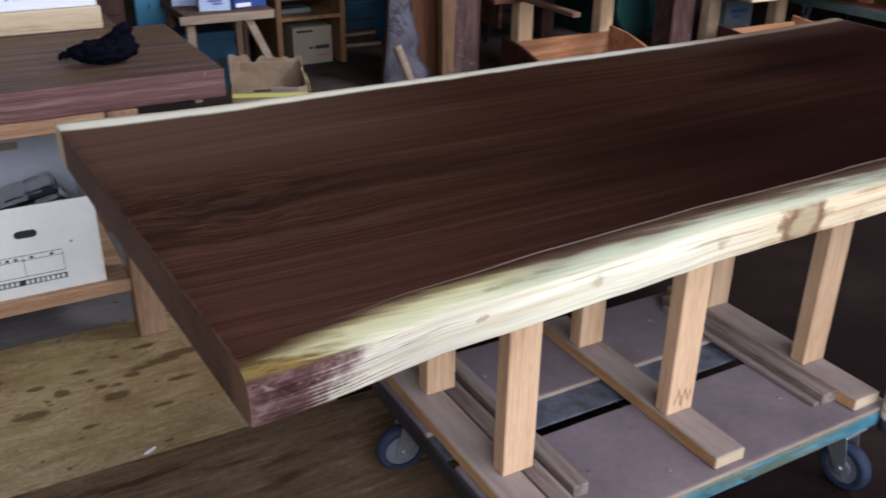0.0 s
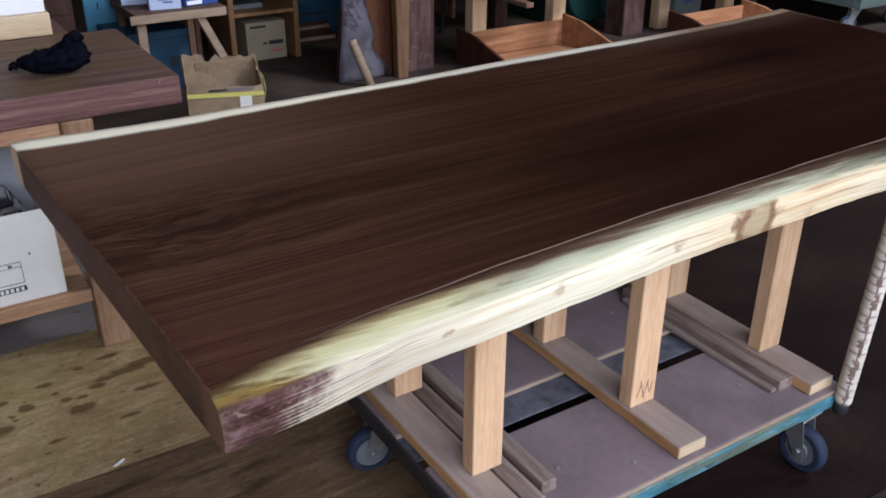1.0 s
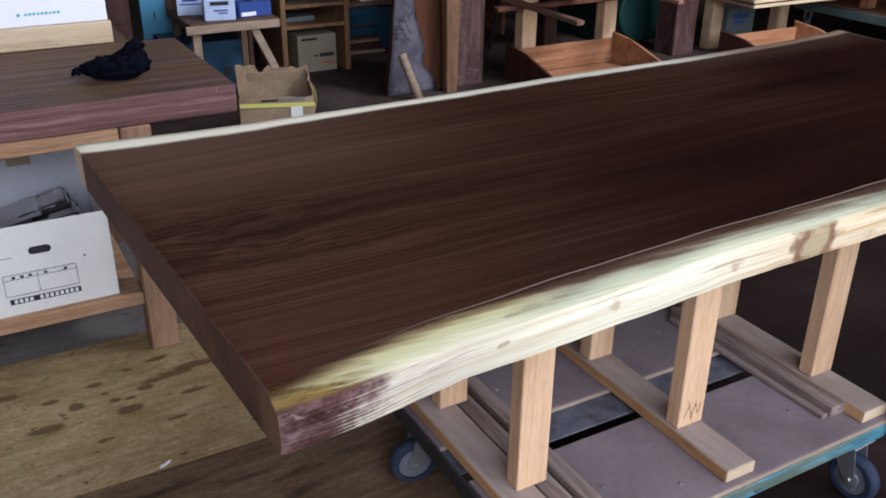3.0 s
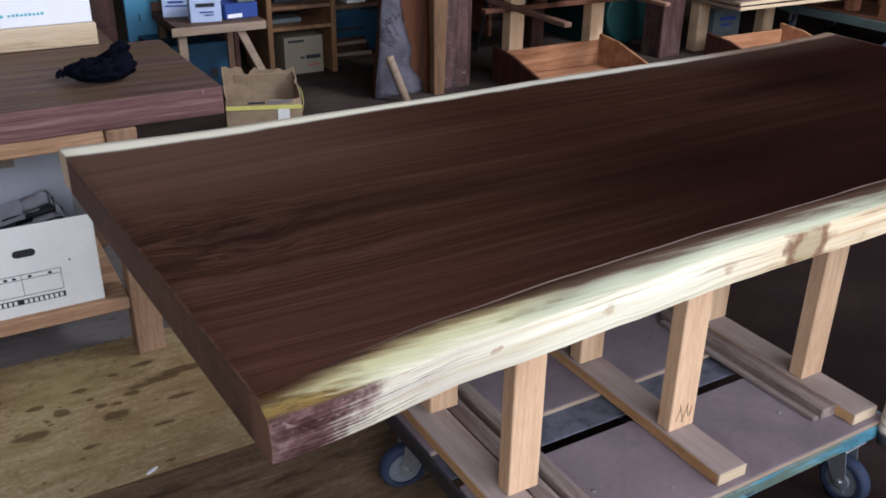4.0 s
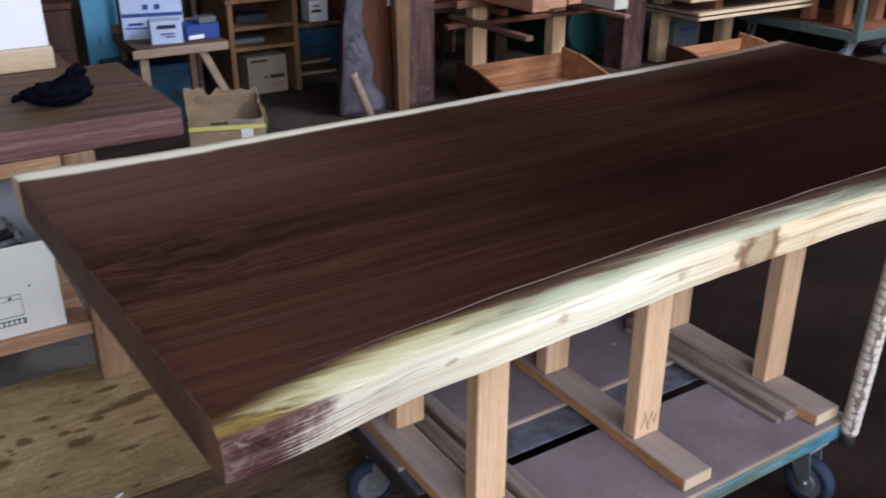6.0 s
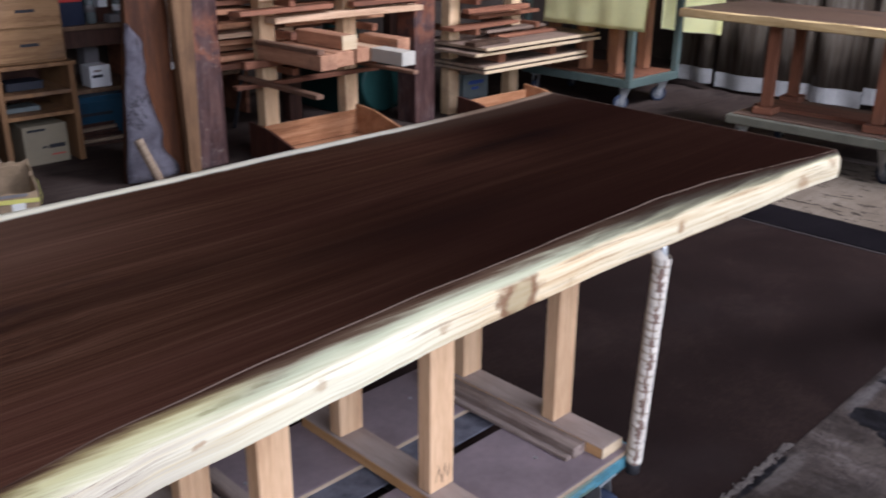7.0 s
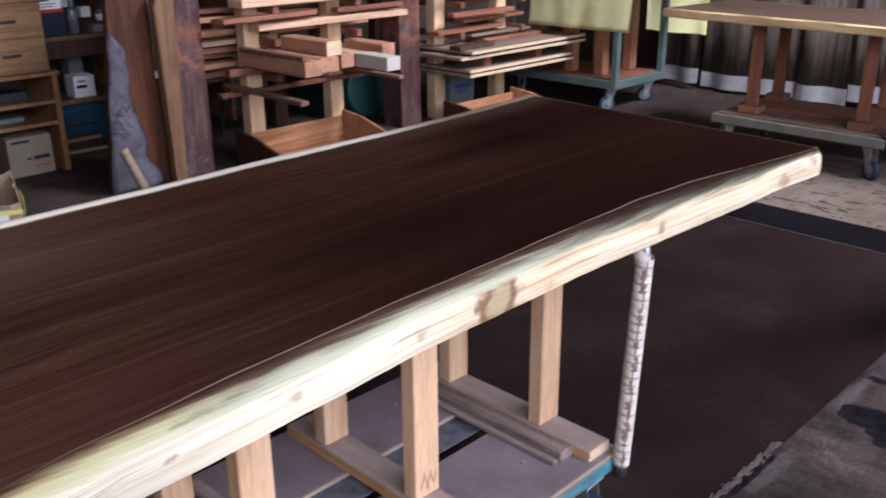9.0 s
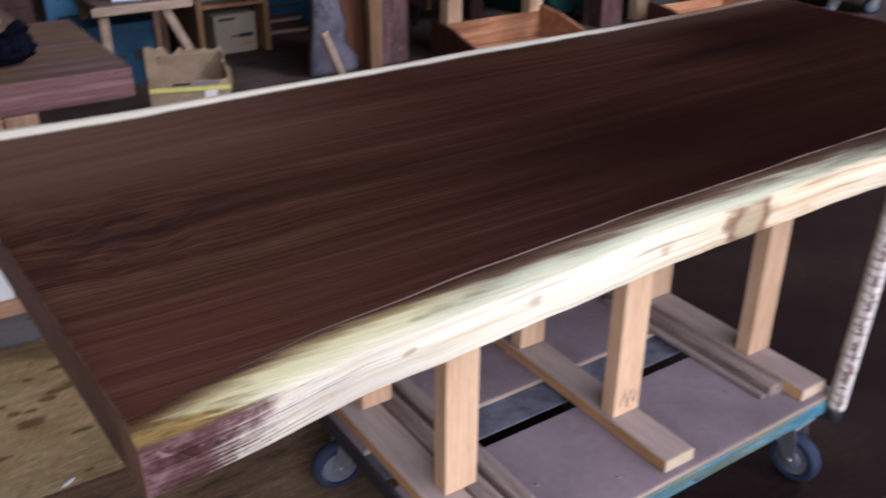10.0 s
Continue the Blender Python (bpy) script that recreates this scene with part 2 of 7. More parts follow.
    for cx, cz, r, amt in ((0.735, 0.903, 0.018, 0.5), (0.548, 0.9, 0.008, 0.6), (1.0, 0.898, 0.024, 0.55), (1.70, 0.897, 0.026, 0.75), (1.33, 0.878, 0.02, 0.35), (2.24, 0.884, 0.045, 0.6), (2.38, 0.912, 0.03, 0.6), (1.88, 0.872, 0.02, 0.3)):
        e = disc(t, plain, (cx, 0.8, cz), (1.0, 0.0, 1.5), 0.055, 55.0)
        sap = mixc(t, mul(one(sstep(t, e, r * 0.2, r)), amt), sap, mixc(t, s2, (0.14, 0.065, 0.03), (0.42, 0.25, 0.13)))
    # sloping shoulder band, from cream through green-grey into brown heart
    wv = noise_of(t, coords(t, (2.2, 22.0, 22.0), jitter=False), 2.2, 5, 0.60, 0.3)
    ws = noise_of(t, coords(t, (1.5, 60.0, 20.0), jitter=False), 3.0, 5, 0.62, 0.1)
    u = add(mth(t, "DIVIDE", rim, 0.07), add(mul(mth(t, "SUBTRACT", wv, 0.5), 0.62), mul(mth(t, "SUBTRACT", ws, 0.5), 0.50)))
    band = ramp(t, u, [(0.0, (0.64, 0.61, 0.43)), (0.13, (0.51, 0.51, 0.35)), (0.34, (0.385, 0.395, 0.268)), (0.50, (0.235, 0.21, 0.145)), (0.68, (0.085, 0.053, 0.034)), (1.0, (0.030, 0.014, 0.010))])
    grey_olive = ramp(t, u, [(0.0, (0.52, 0.48, 0.32)), (0.12, (0.23, 0.215, 0.14)), (0.30, (0.125, 0.115, 0.080)), (0.48, (0.050, 0.040, 0.030)), (0.72, (0.026, 0.015, 0.011)), (1.0, (0.022, 0.011, 0.008))])
    band = mixc(t, sstep(t, add(x, mul(wv, 0.4)), 1.35, 1.95), band, grey_olive)
    ug = mth(t, "SUBTRACT", u, mul(one(sstep(t, x, 0.36, 0.52)), 0.05))
    gold = ramp(t, ug, [(0.0, (0.64, 0.60, 0.42)), (0.25, (0.49, 0.475, 0.285)), (0.50, (0.43, 0.395, 0.21)), (0.68, (0.20, 0.155, 0.075)), (0.86, (0.070, 0.040, 0.024)), (1.0, (0.030, 0.014, 0.010))])
    xn = add(x, mul(mth(t, "SUBTRACT", wv, 0.5), 0.25))
    band = mixc(t, one(sstep(t, xn, 0.48, 0.74)), band, gold)
    speck = noise_of(t, coords(t, (14.0, 60.0, 40.0), jitter=False), 3.2, 6, 0.74, 0.5)
    amber = ramp(t, u, [(0.0, (0.045, 0.020, 0.009)), (0.12, (0.150, 0.078, 0.014)), (0.34, (0.190, 0.122, 0.030)), (0.54, (0.11, 0.074, 0.026)), (0.72, (0.050, 0.027, 0.015)), (1.0, (0.035, 0.016, 0.011))])
    amber = mixc(t, mul(sstep(t, speck, 0.49, 0.58), 0.75), amber, (0.062, 0.030, 0.006))
    band = mixc(t, mul(mth(t, "MAXIMUM", one(sstep(t, xn, 0.25, 0.32)), one(sstep(t, add(xn, mul(u, 0.16)), 0.35, 0.43))), 0.94), band, amber)
    for cx, cy, w, amt in ((0.60, 0.806, 0.034, 0.35), (0.575, 0.802, 0.020, 0.4), (0.66, 0.812, 0.020, 0.3)):
        dk = disc(t, plain, (cx, cy, 0.0), (0.8, 5.0, 0.0), 0.05, 34.0)
        band = mixc(t, mul(one(sstep(t, dk, 0.01, w)), amt), band, (0.12, 0.105, 0.035))
    fibre = noise_of(t, coords(t, (4.0, 160.0, 60.0), jitter=False), 2.5, 5, 0.7, 0.2)
    band = mixc(t, 0.35, band, ramp(t, fibre, [(0.34, (0.5, 0.45, 0.38)), (0.5, (0.92, 0.92, 0.9)), (0.62, (1.0, 1.0, 1.0))]), "MULTIPLY")
    edge = mixc(t, sstep(t, add(rim, mul(mth(t, "SUBTRACT", wv, 0.5), 0.02)), -0.004, 0.008), sap, band)
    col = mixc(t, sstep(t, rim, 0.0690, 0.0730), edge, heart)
    line = mul(sstep(t, rim, 0.0665, 0.069), one(sstep(t, rim, 0.0700, 0.0722)))
    line = mul(line, mul(sstep(t, x, 0.25, 0.70), sstep(t, wv, 0.30, 0.48)))
    col = mixc(t, mul(line, 0.6), col, (0.36, 0.27, 0.21))
    farsap = mixc(t, s1, (0.74, 0.68, 0.49), (0.95, 0.91, 0.72))
    farsap = mixc(t, mul(sstep(t, x, 0.75, 1.4), 0.6), farsap, mixc(t, s2, (0.36, 0.33, 0.28), (0.60, 0.57, 0.48)))
    farsap = mixc(t, sstep(t, add(x, mul(s1, 0.3)), 1.75, 2.2), farsap, mixc(t, s2, (0.10, 0.062, 0.042), (0.30, 0.215, 0.15)))
    fw = add(far.outputs["Fac"], mul(mth(t, "SUBTRACT", noise_of(t, stretched((3, 3, 3)), 2.0, 4), 0.5), 0.022))
    fw = mth(t, "SUBTRACT", fw, mul(one(sstep(t, x, 0.2, 0.8)), 0.022))
    col = mixc(t, one(sstep(t, fw, 0.026, 0.046)), col, farsap)
    # paler brown run of wood inside the far rim, towards the butt
    inner = mul(sstep(t, add(x, mul(g1, 0.3)), 1.55, 2.05), one(sstep(t, add(far.outputs["Fac"], mul(mth(t, "SUBTRACT", g2, 0.5), 0.12)), 0.03, 0.17)))
    col = mixc(t, mul(mul(inner, sstep(t, fw, 0.026, 0.046)), 0.6), col, mixc(t, g3, (0.028, 0.017, 0.012), (0.078, 0.050, 0.036)))
    # scuffed arris along both cut ends, with an edge highlight put into the colour
    xe = mth(t, "SUBTRACT", x, mul(y, 0.045))
    col = mixc(t, mul(sstep(t, xe, 2.374, 2.384), 0.35), col, (0.16, 0.115, 0.09))
    xs = add(x, mul(y, 0.052))
    col = mixc(t, mul(mul(one(sstep(t, xs, 0.2605, 0.2645)), sstep(t, scr, 0.42, 0.56)), 0.5), col, (0.17, 0.10, 0.07))
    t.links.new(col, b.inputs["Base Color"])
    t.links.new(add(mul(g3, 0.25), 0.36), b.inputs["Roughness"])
    # gloss left out; sheen differences sit in the base colour instead
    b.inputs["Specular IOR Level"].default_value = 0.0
    bump_of(t, b, add(mul(s2, one(sstep(t, rim, -0.002, 0.02))), mul(g3, 0.25)), 0.3, 0.0012)
    return m


def end_material():
    """Crosscut end of the slab: dull brown end grain."""
    m, t, b = nodes_of("walnut_end_grain")
    co = coords(t, (9, 3, 9), jitter=False)
    f = mth(t, "ADD", mth(t, "MULTIPLY", noise_of(t, co, 3.0, 5, 0.65, 0.4), 0.7), mth(t, "MULTIPLY", noise_of(t, co, 30.0, 3), 0.3))
    saw = noise_of(t, coords(t, (1, 46, 3), jitter=False), 2.2, 4, 0.6)
    col = ramp(t, mth(t, "ADD", mth(t, "MULTIPLY", f, 0.65), mth(t, "MULTIPLY", saw, 0.35)), [(0.36, (0.040, 0.0175, 0.0125)), (0.5, (0.088, 0.041, 0.028)), (0.64, (0.15, 0.076, 0.050))])
    sep = t.nodes.new("ShaderNodeSeparateXYZ")
    t.links.new(coords(t, (1, 1, 1), jitter=False), sep.inputs[0])
    y = sep.outputs[1]
    col = mixc(t, sstep(t, y, 1.690, 1.712), col, (0.74, 0.61, 0.41))
    col = mixc(t, mth(t, "MULTIPLY", mth(t, "SUBTRACT", 1.0, sstep(t, y, 0.785, 0.815)), 0.75), col, mixc(t, saw, (0.10, 0.050, 0.030), (0.27, 0.15, 0.088)))
    t.links.new(col, b.inputs["Base Color"])
    b.inputs["Roughness"].default_value = 0.55
    bump_of(t, b, f, 0.3, 0.001)
    return m


def floor_material(name, base, dark, light, scratch=0.5, spots=None, spot_colour=(0.05, 0.035, 0.022), rough=0.75, spot_cut=(0.62, 0.68), stretch=(1.0, 2.6, 1.0), spot_scale=5.0, grain=(0.7, 6.0, 1.0), spot_detail=3, spot_warp=0.25):
    m, t, b = nodes_of(name)
    co = coords(t, (1, 1, 1), jitter=False, world_space=True)
    g = coords(t, grain, jitter=False, world_space=True)
    a = noise_of(t, co, 1.3, 6, 0.62, 0.3)
    w = noise_of(t, g, 5.0, 6, 0.7, 0.6)
    fine = noise_of(t, co, 60.0, 4, 0.7)
    f = mth(t, "ADD", mth(t, "ADD", mth(t, "MULTIPLY", a, 0.5), mth(t, "MULTIPLY", w, 0.35)), mth(t, "MULTIPLY", fine, 0.15))
    col = ramp(t, f, [(0.34, dark), (0.5, base), (0.66, light)])
    if scratch:
        s = noise_of(t, coords(t, (0.9, 14.0, 1.0), jitter=False, world_space=True), 7.0, 3, 0.5, 1.2)
        col = mixc(t, mth(t, "MULTIPLY", sstep(t, s, 0.66, 0.74), scratch), col, light)
    if spots:
        sp = noise_of(t, coords(t, stretch, jitter=False, world_space=True), spot_scale, spot_detail, 0.6, spot_warp)
        col = mixc(t, mth(t, "MULTIPLY", sstep(t, sp, *spot_cut), spots), col, spot_colour)
    t.links.new(col, b.inputs["Base Color"])
    t.links.new(mth(t, "ADD", mth(t, "MULTIPLY", w, 0.3), rough - 0.15), b.inputs["Roughness"])
    b.inputs["Specular IOR Level"].default_value = 0.035
    bump_of(t, b, f, 0.5, 0.004)
    return m


def pillar_material(name, red=0.6, grey=0.55):
    """Old square timber: dark purple-brown, chalky nicks and scuffs across it, worn orange-red band."""
    m, t, b = nodes_of(name)
    co = coords(t, (1, 1, 1))
    g = noise_of(t, coords(t, (9, 9, 1.1)), 2.6, 6, 0.68, 0.5)
    col = ramp(t, g, [(0.34, (0.030, 0.0135, 0.0125)), (0.5, (0.064, 0.031, 0.027)), (0.66, (0.112, 0.060, 0.050))])
    bloom = noise_of(t, co, 3.2, 6, 0.7, 0.4)
    col = mixc(t, mth(t, "MULTIPLY", sstep(t, bloom, 0.42, 0.66), grey), col, (0.118, 0.092, 0.098))
    sep = t.nodes.new("ShaderNodeSeparateXYZ")
    t.links.new(coords(t, (1, 1, 1), jitter=False), sep.inputs[0])
    rub = noise_of(t, co, 7.0, 6, 0.7, 0.6)
    z = mth(t, "ADD", sep.outputs[2], mth(t, "MULTIPLY", mth(t, "SUBTRACT", rub, 0.5), 0.35))
    worn = mth(t, "MULTIPLY", sstep(t, z, 0.58, 0.72), mth(t, "SUBTRACT", 1.0, sstep(t, z, 0.88, 0.96)))
    col = mixc(t, mth(t, "MULTIPLY", mth(t, "MULTIPLY", worn, sstep(t, rub, 0.36, 0.58)), red), col, mixc(t, g, (0.11, 0.036, 0.021), (0.30, 0.118, 0.066)))
    nick = noise_of(t, coords(t, (30, 30, 75)), 1.3, 4, 0.7, 1.8)
    col = mixc(t, mth(t, "MULTIPLY", mth(t, "MULTIPLY", sstep(t, nick, 0.62, 0.67), sstep(t, bloom, 0.40, 0.58)), 0.75), col, (0.46, 0.38, 0.32))
    t.links.new(col, b.inputs["Base Color"])
    b.inputs["Roughness"].default_value = 0.6
    b.inputs["Specular IOR Level"].default_value = 0.2
    bump_of(t, b, mth(t, "ADD", g, mth(t, "MULTIPLY", nick, 0.7)), 0.5, 0.004)
    return m


def chipped_paint():
    """Blue machine paint worn to green undercoat and brown grime along the rail."""
    m, t, b = nodes_of("chipped_blue_paint")
    co = coords(t, (0.6, 2.0, 2.0))
    a = noise_of(t, co, 9.0, 7, 0.7, 0.5)
    col = ramp(t, a, [(0.38, (0.035, 0.13, 0.17)), (0.5, (0.075, 0.235, 0.29)), (0.64, (0.15, 0.34, 0.39))])
    w = noise_of(t, coords(t, (0.5, 3.0, 3.0)), 6.0, 6, 0.7, 0.8)
    col = mixc(t, mth(t, "MULTIPLY", sstep(t, w, 0.47, 0.56), 0.8), col, mixc(t, a, (0.05, 0.075, 0.045), (0.20, 0.21, 0.13)))
    c = noise_of(t, coords(t, (1.5, 3.0, 3.0)), 22.0, 5, 0.7)
    col = mixc(t, mth(t, "MULTIPLY", sstep(t, c, 0.58, 0.64), 0.85), col, (0.045, 0.030, 0.022))
    t.links.new(col, b.inputs["Base Color"])
    b.inputs["Roughness"].default_value = 0.5
    bump_of(t, b, mth(t, "ADD", c, w), 0.5, 0.002)
    return m


def concrete_material():
    """Old concrete: dusty brown-grey, worn pale ridges, trodden black tar patches with ragged edges."""
    m, t, b = nodes_of("dirty_concrete")
    co = coords(t, (1, 1, 1), jitter=False, world_space=True)
    a = noise_of(t, co, 2.2, 7, 0.65, 0.5)
    w = noise_of(t, coords(t, (5.0, 1.2, 1.0), jitter=False, world_space=True), 3.0, 6, 0.68, 0.8)
    fine = noise_of(t, co, 48.0, 5, 0.7)
    f = mth(t, "ADD", mth(t, "ADD", mth(t, "MULTIPLY", a, 0.5), mth(t, "MULTIPLY", w, 0.32)), mth(t, "MULTIPLY", fine, 0.18))
    col = ramp(t, f, [(0.39, (0.014, 0.0102, 0.0086)), (0.47, (0.029, 0.0222, 0.0188)), (0.54, (0.050, 0.0392, 0.0338)), (0.64, (0.105, 0.088, 0.079))])
    # paler zones: by the pillar, along the edge and round the tar
    for c, sc, lo, hi, amt, tint in (((3.35, 0.62, 0), (1.0, 1.3, 0), 0.08, 0.42, 0.5, (0.105, 0.088, 0.088)), ((2.95, 0.60, 0), (1.0, 1.4, 0), 0.12, 0.34, 0.45, (0.072, 0.055, 0.046)), ((2.33, 0.758, 0), (0.9, 4.5, 0), 0.06, 0.15, 0.5, (0.095, 0.082, 0.074)), ((3.85, 0.55, 0), (1.0, 1.2, 0), 0.1, 0.5, 0.7, (0.17, 0.16, 0.18)), ((2.5, 0.52, 0), (1.6, 0.5, 0), 0.03, 0.09, 0.4, (0.085, 0.068, 0.06)), ((3.45, 0.69, 0), (0.9, 2.2, 0), 0.05, 0.17, 0.75, (0.135, 0.125, 0.140)), ((2.98, 0.765, 0), (0.7, 4.0, 0), 0.05, 0.15, 0.6, (0.105, 0.094, 0.090)), ((2.60, 0.62, 0), (1.2, 1.4, 0), 0.04, 0.10, 0.6, (0.068, 0.055, 0.046)), ((2.36, 0.60, 0), (0.9, 1.2, 0), 0.05, 0.12, 0.5, (0.020, 0.016, 0.014))):
        col = mixc(t, mth(t, "MULTIPLY", spot_of(t, co, c, sc, lo, hi, 0.22, 7.0), amt), col, mixc(t, fine, tuple(k * 0.7 for k in tint), tuple(k * 1.25 for k in tint)))
    crack = noise_of(t, coords(t, (1.0, 5.0, 1.0), jitter=False, world_space=True), 3.5, 8, 0.75, 1.8)
    seam = mth(t, "SUBTRACT", 1.0, sstep(t, mth(t, "ABSOLUTE", mth(t, "SUBTRACT", crack, 0.5)), 0.004, 0.016))
    col = mixc(t, mth(t, "MULTIPLY", seam, 0.7), col, (0.012, 0.010, 0.010))
    lump = noise_of(t, co, 20.0, 6, 0.7, 0.6)
    tar = ramp(t, lump, [(0.42, (0.0035, 0.0032, 0.0040)), (0.60, (0.0095, 0.0088, 0.0105)), (0.70, (0.034, 0.032, 0.036))])
    for c, sc, lo, hi, wob in (((2.815, 0.675, 0), (1.3, 1.0, 0), 0.080, 0.090, 0.12), ((2.79, 0.535, 0), (1.0, 0.9, 0), 0.110, 0.122, 0.14), ((2.70, 0.36, 0), (0.9, 0.8, 0), 0.12, 0.135, 0.16), ((3.20, 0.59, 0), (3.0, 0.8, 0), 0.10, 0.13, 0.24), ((3.40, 0.50, 0), (2.2, 1.0, 0), 0.09, 0.11, 0.2), ((3.08, 0.74, 0), (3.0, 1.1, 0), 0.03, 0.07, 0.16), ((2.27, 0.788, 0), (0.7, 9.0, 0), 0.09, 0.13, 0.16)):
        col = mixc(t, mth(t, "MULTIPLY", spot_of(t, co, c, sc, lo, hi, wob, 13.0), 0.96), col, tar)
    t.links.new(col, b.inputs["Base Color"])
    t.links.new(mth(t, "ADD", mth(t, "MULTIPLY", w, 0.3), 0.55), b.inputs["Roughness"])
    b.inputs["Specular IOR Level"].default_value = 0.03
    bump_of(t, b, f, 0.9, 0.012)
    return m


def bench_slab_material():
    """Rough-sawn dark timber: purple-brown band-sawn edge, top stained ochre and black in long streaks."""
    m, t, b = nodes_of("rough_sawn_dark_timber")
    co = coords(t, (1, 1, 1))
    g = noise_of(t, coords(t, (0.7, 16, 26)), 2.2, 6, 0.68, 0.3)
    fine = noise_of(t, coords(t, (3, 60, 90)), 2.6, 4, 0.65)
    f = mth(t, "ADD", mth(t, "MULTIPLY", g, 0.65), mth(t, "MULTIPLY", fine, 0.35))
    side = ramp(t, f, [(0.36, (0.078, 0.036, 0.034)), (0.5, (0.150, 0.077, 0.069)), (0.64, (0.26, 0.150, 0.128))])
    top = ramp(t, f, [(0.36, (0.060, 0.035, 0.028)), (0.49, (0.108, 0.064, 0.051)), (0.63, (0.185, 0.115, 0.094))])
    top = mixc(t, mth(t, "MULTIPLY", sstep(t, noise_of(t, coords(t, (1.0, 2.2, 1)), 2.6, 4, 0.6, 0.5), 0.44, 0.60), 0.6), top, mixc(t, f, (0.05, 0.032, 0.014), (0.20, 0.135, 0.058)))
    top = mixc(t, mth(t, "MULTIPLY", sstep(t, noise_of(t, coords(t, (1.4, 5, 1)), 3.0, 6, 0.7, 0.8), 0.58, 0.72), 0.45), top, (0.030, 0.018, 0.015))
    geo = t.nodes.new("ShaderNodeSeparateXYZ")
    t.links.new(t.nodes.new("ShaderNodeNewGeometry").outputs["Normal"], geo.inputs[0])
    # top and side base tones kept apart by face direction
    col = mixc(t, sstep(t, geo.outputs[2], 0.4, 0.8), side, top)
    pit = noise_of(t, co, 46.0, 3, 0.5)
    col = mixc(t, mth(t, "MULTIPLY", sstep(t, pit, 0.72, 0.76), 0.8), col, (0.36, 0.28, 0.24))
    t.links.new(col, b.inputs["Base Color"])
    b.inputs["Roughness"].default_value = 0.6
    b.inputs["Specular IOR Level"].default_value = 0.12
    bump_of(t, b, f, 0.5, 0.003)
    return m


def bark_material():
    """Grey-lilac inner bark, chalky and blotched, with black forking cracks."""
    m, t, b = nodes_of("grey_weathered_bark")
    co = coords(t, (1, 1, 1))
    a = noise_of(t, co, 6.0, 6, 0.65, 0.4)
    fine = noise_of(t, co, 50.0, 4, 0.7)
    col = ramp(t, mth(t, "ADD", mth(t, "MULTIPLY", a, 0.75), mth(t, "MULTIPLY", fine, 0.25)), [(0.36, (0.125, 0.112, 0.130)), (0.5, (0.190, 0.176, 0.206)), (0.64, (0.270, 0.256, 0.290))])
    crack = noise_of(t, coords(t, (1.0, 1.0, 0.7)), 3.6, 6, 0.62, 0.6)
    c = mth(t, "SUBTRACT", 1.0, sstep(t, mth(t, "ABSOLUTE", mth(t, "SUBTRACT", crack, 0.5)), 0.003, 0.014))
    c = mth(t, "MULTIPLY", c, sstep(t, noise_of(t, co, 3.5, 3), 0.49, 0.57))
    col = mixc(t, mth(t, "MULTIPLY", c, 0.55), col, (0.03, 0.024, 0.026))
    col = mixc(t, mth(t, "MULTIPLY", sstep(t, noise_of(t, co, 9.0, 5, 0.7), 0.60, 0.70), 0.5), col, (0.06, 0.034, 0.026))
    t.links.new(col, b.inputs["Base Color"])
    b.inputs["Roughness"].default_value = 0.85
    b.inputs["Specular IOR Level"].default_value = 0.1
    bump_of(t, b, mth(t, "SUBTRACT", a, mth(t, "MULTIPLY", c, 0.6)), 0.8, 0.006)
    return m


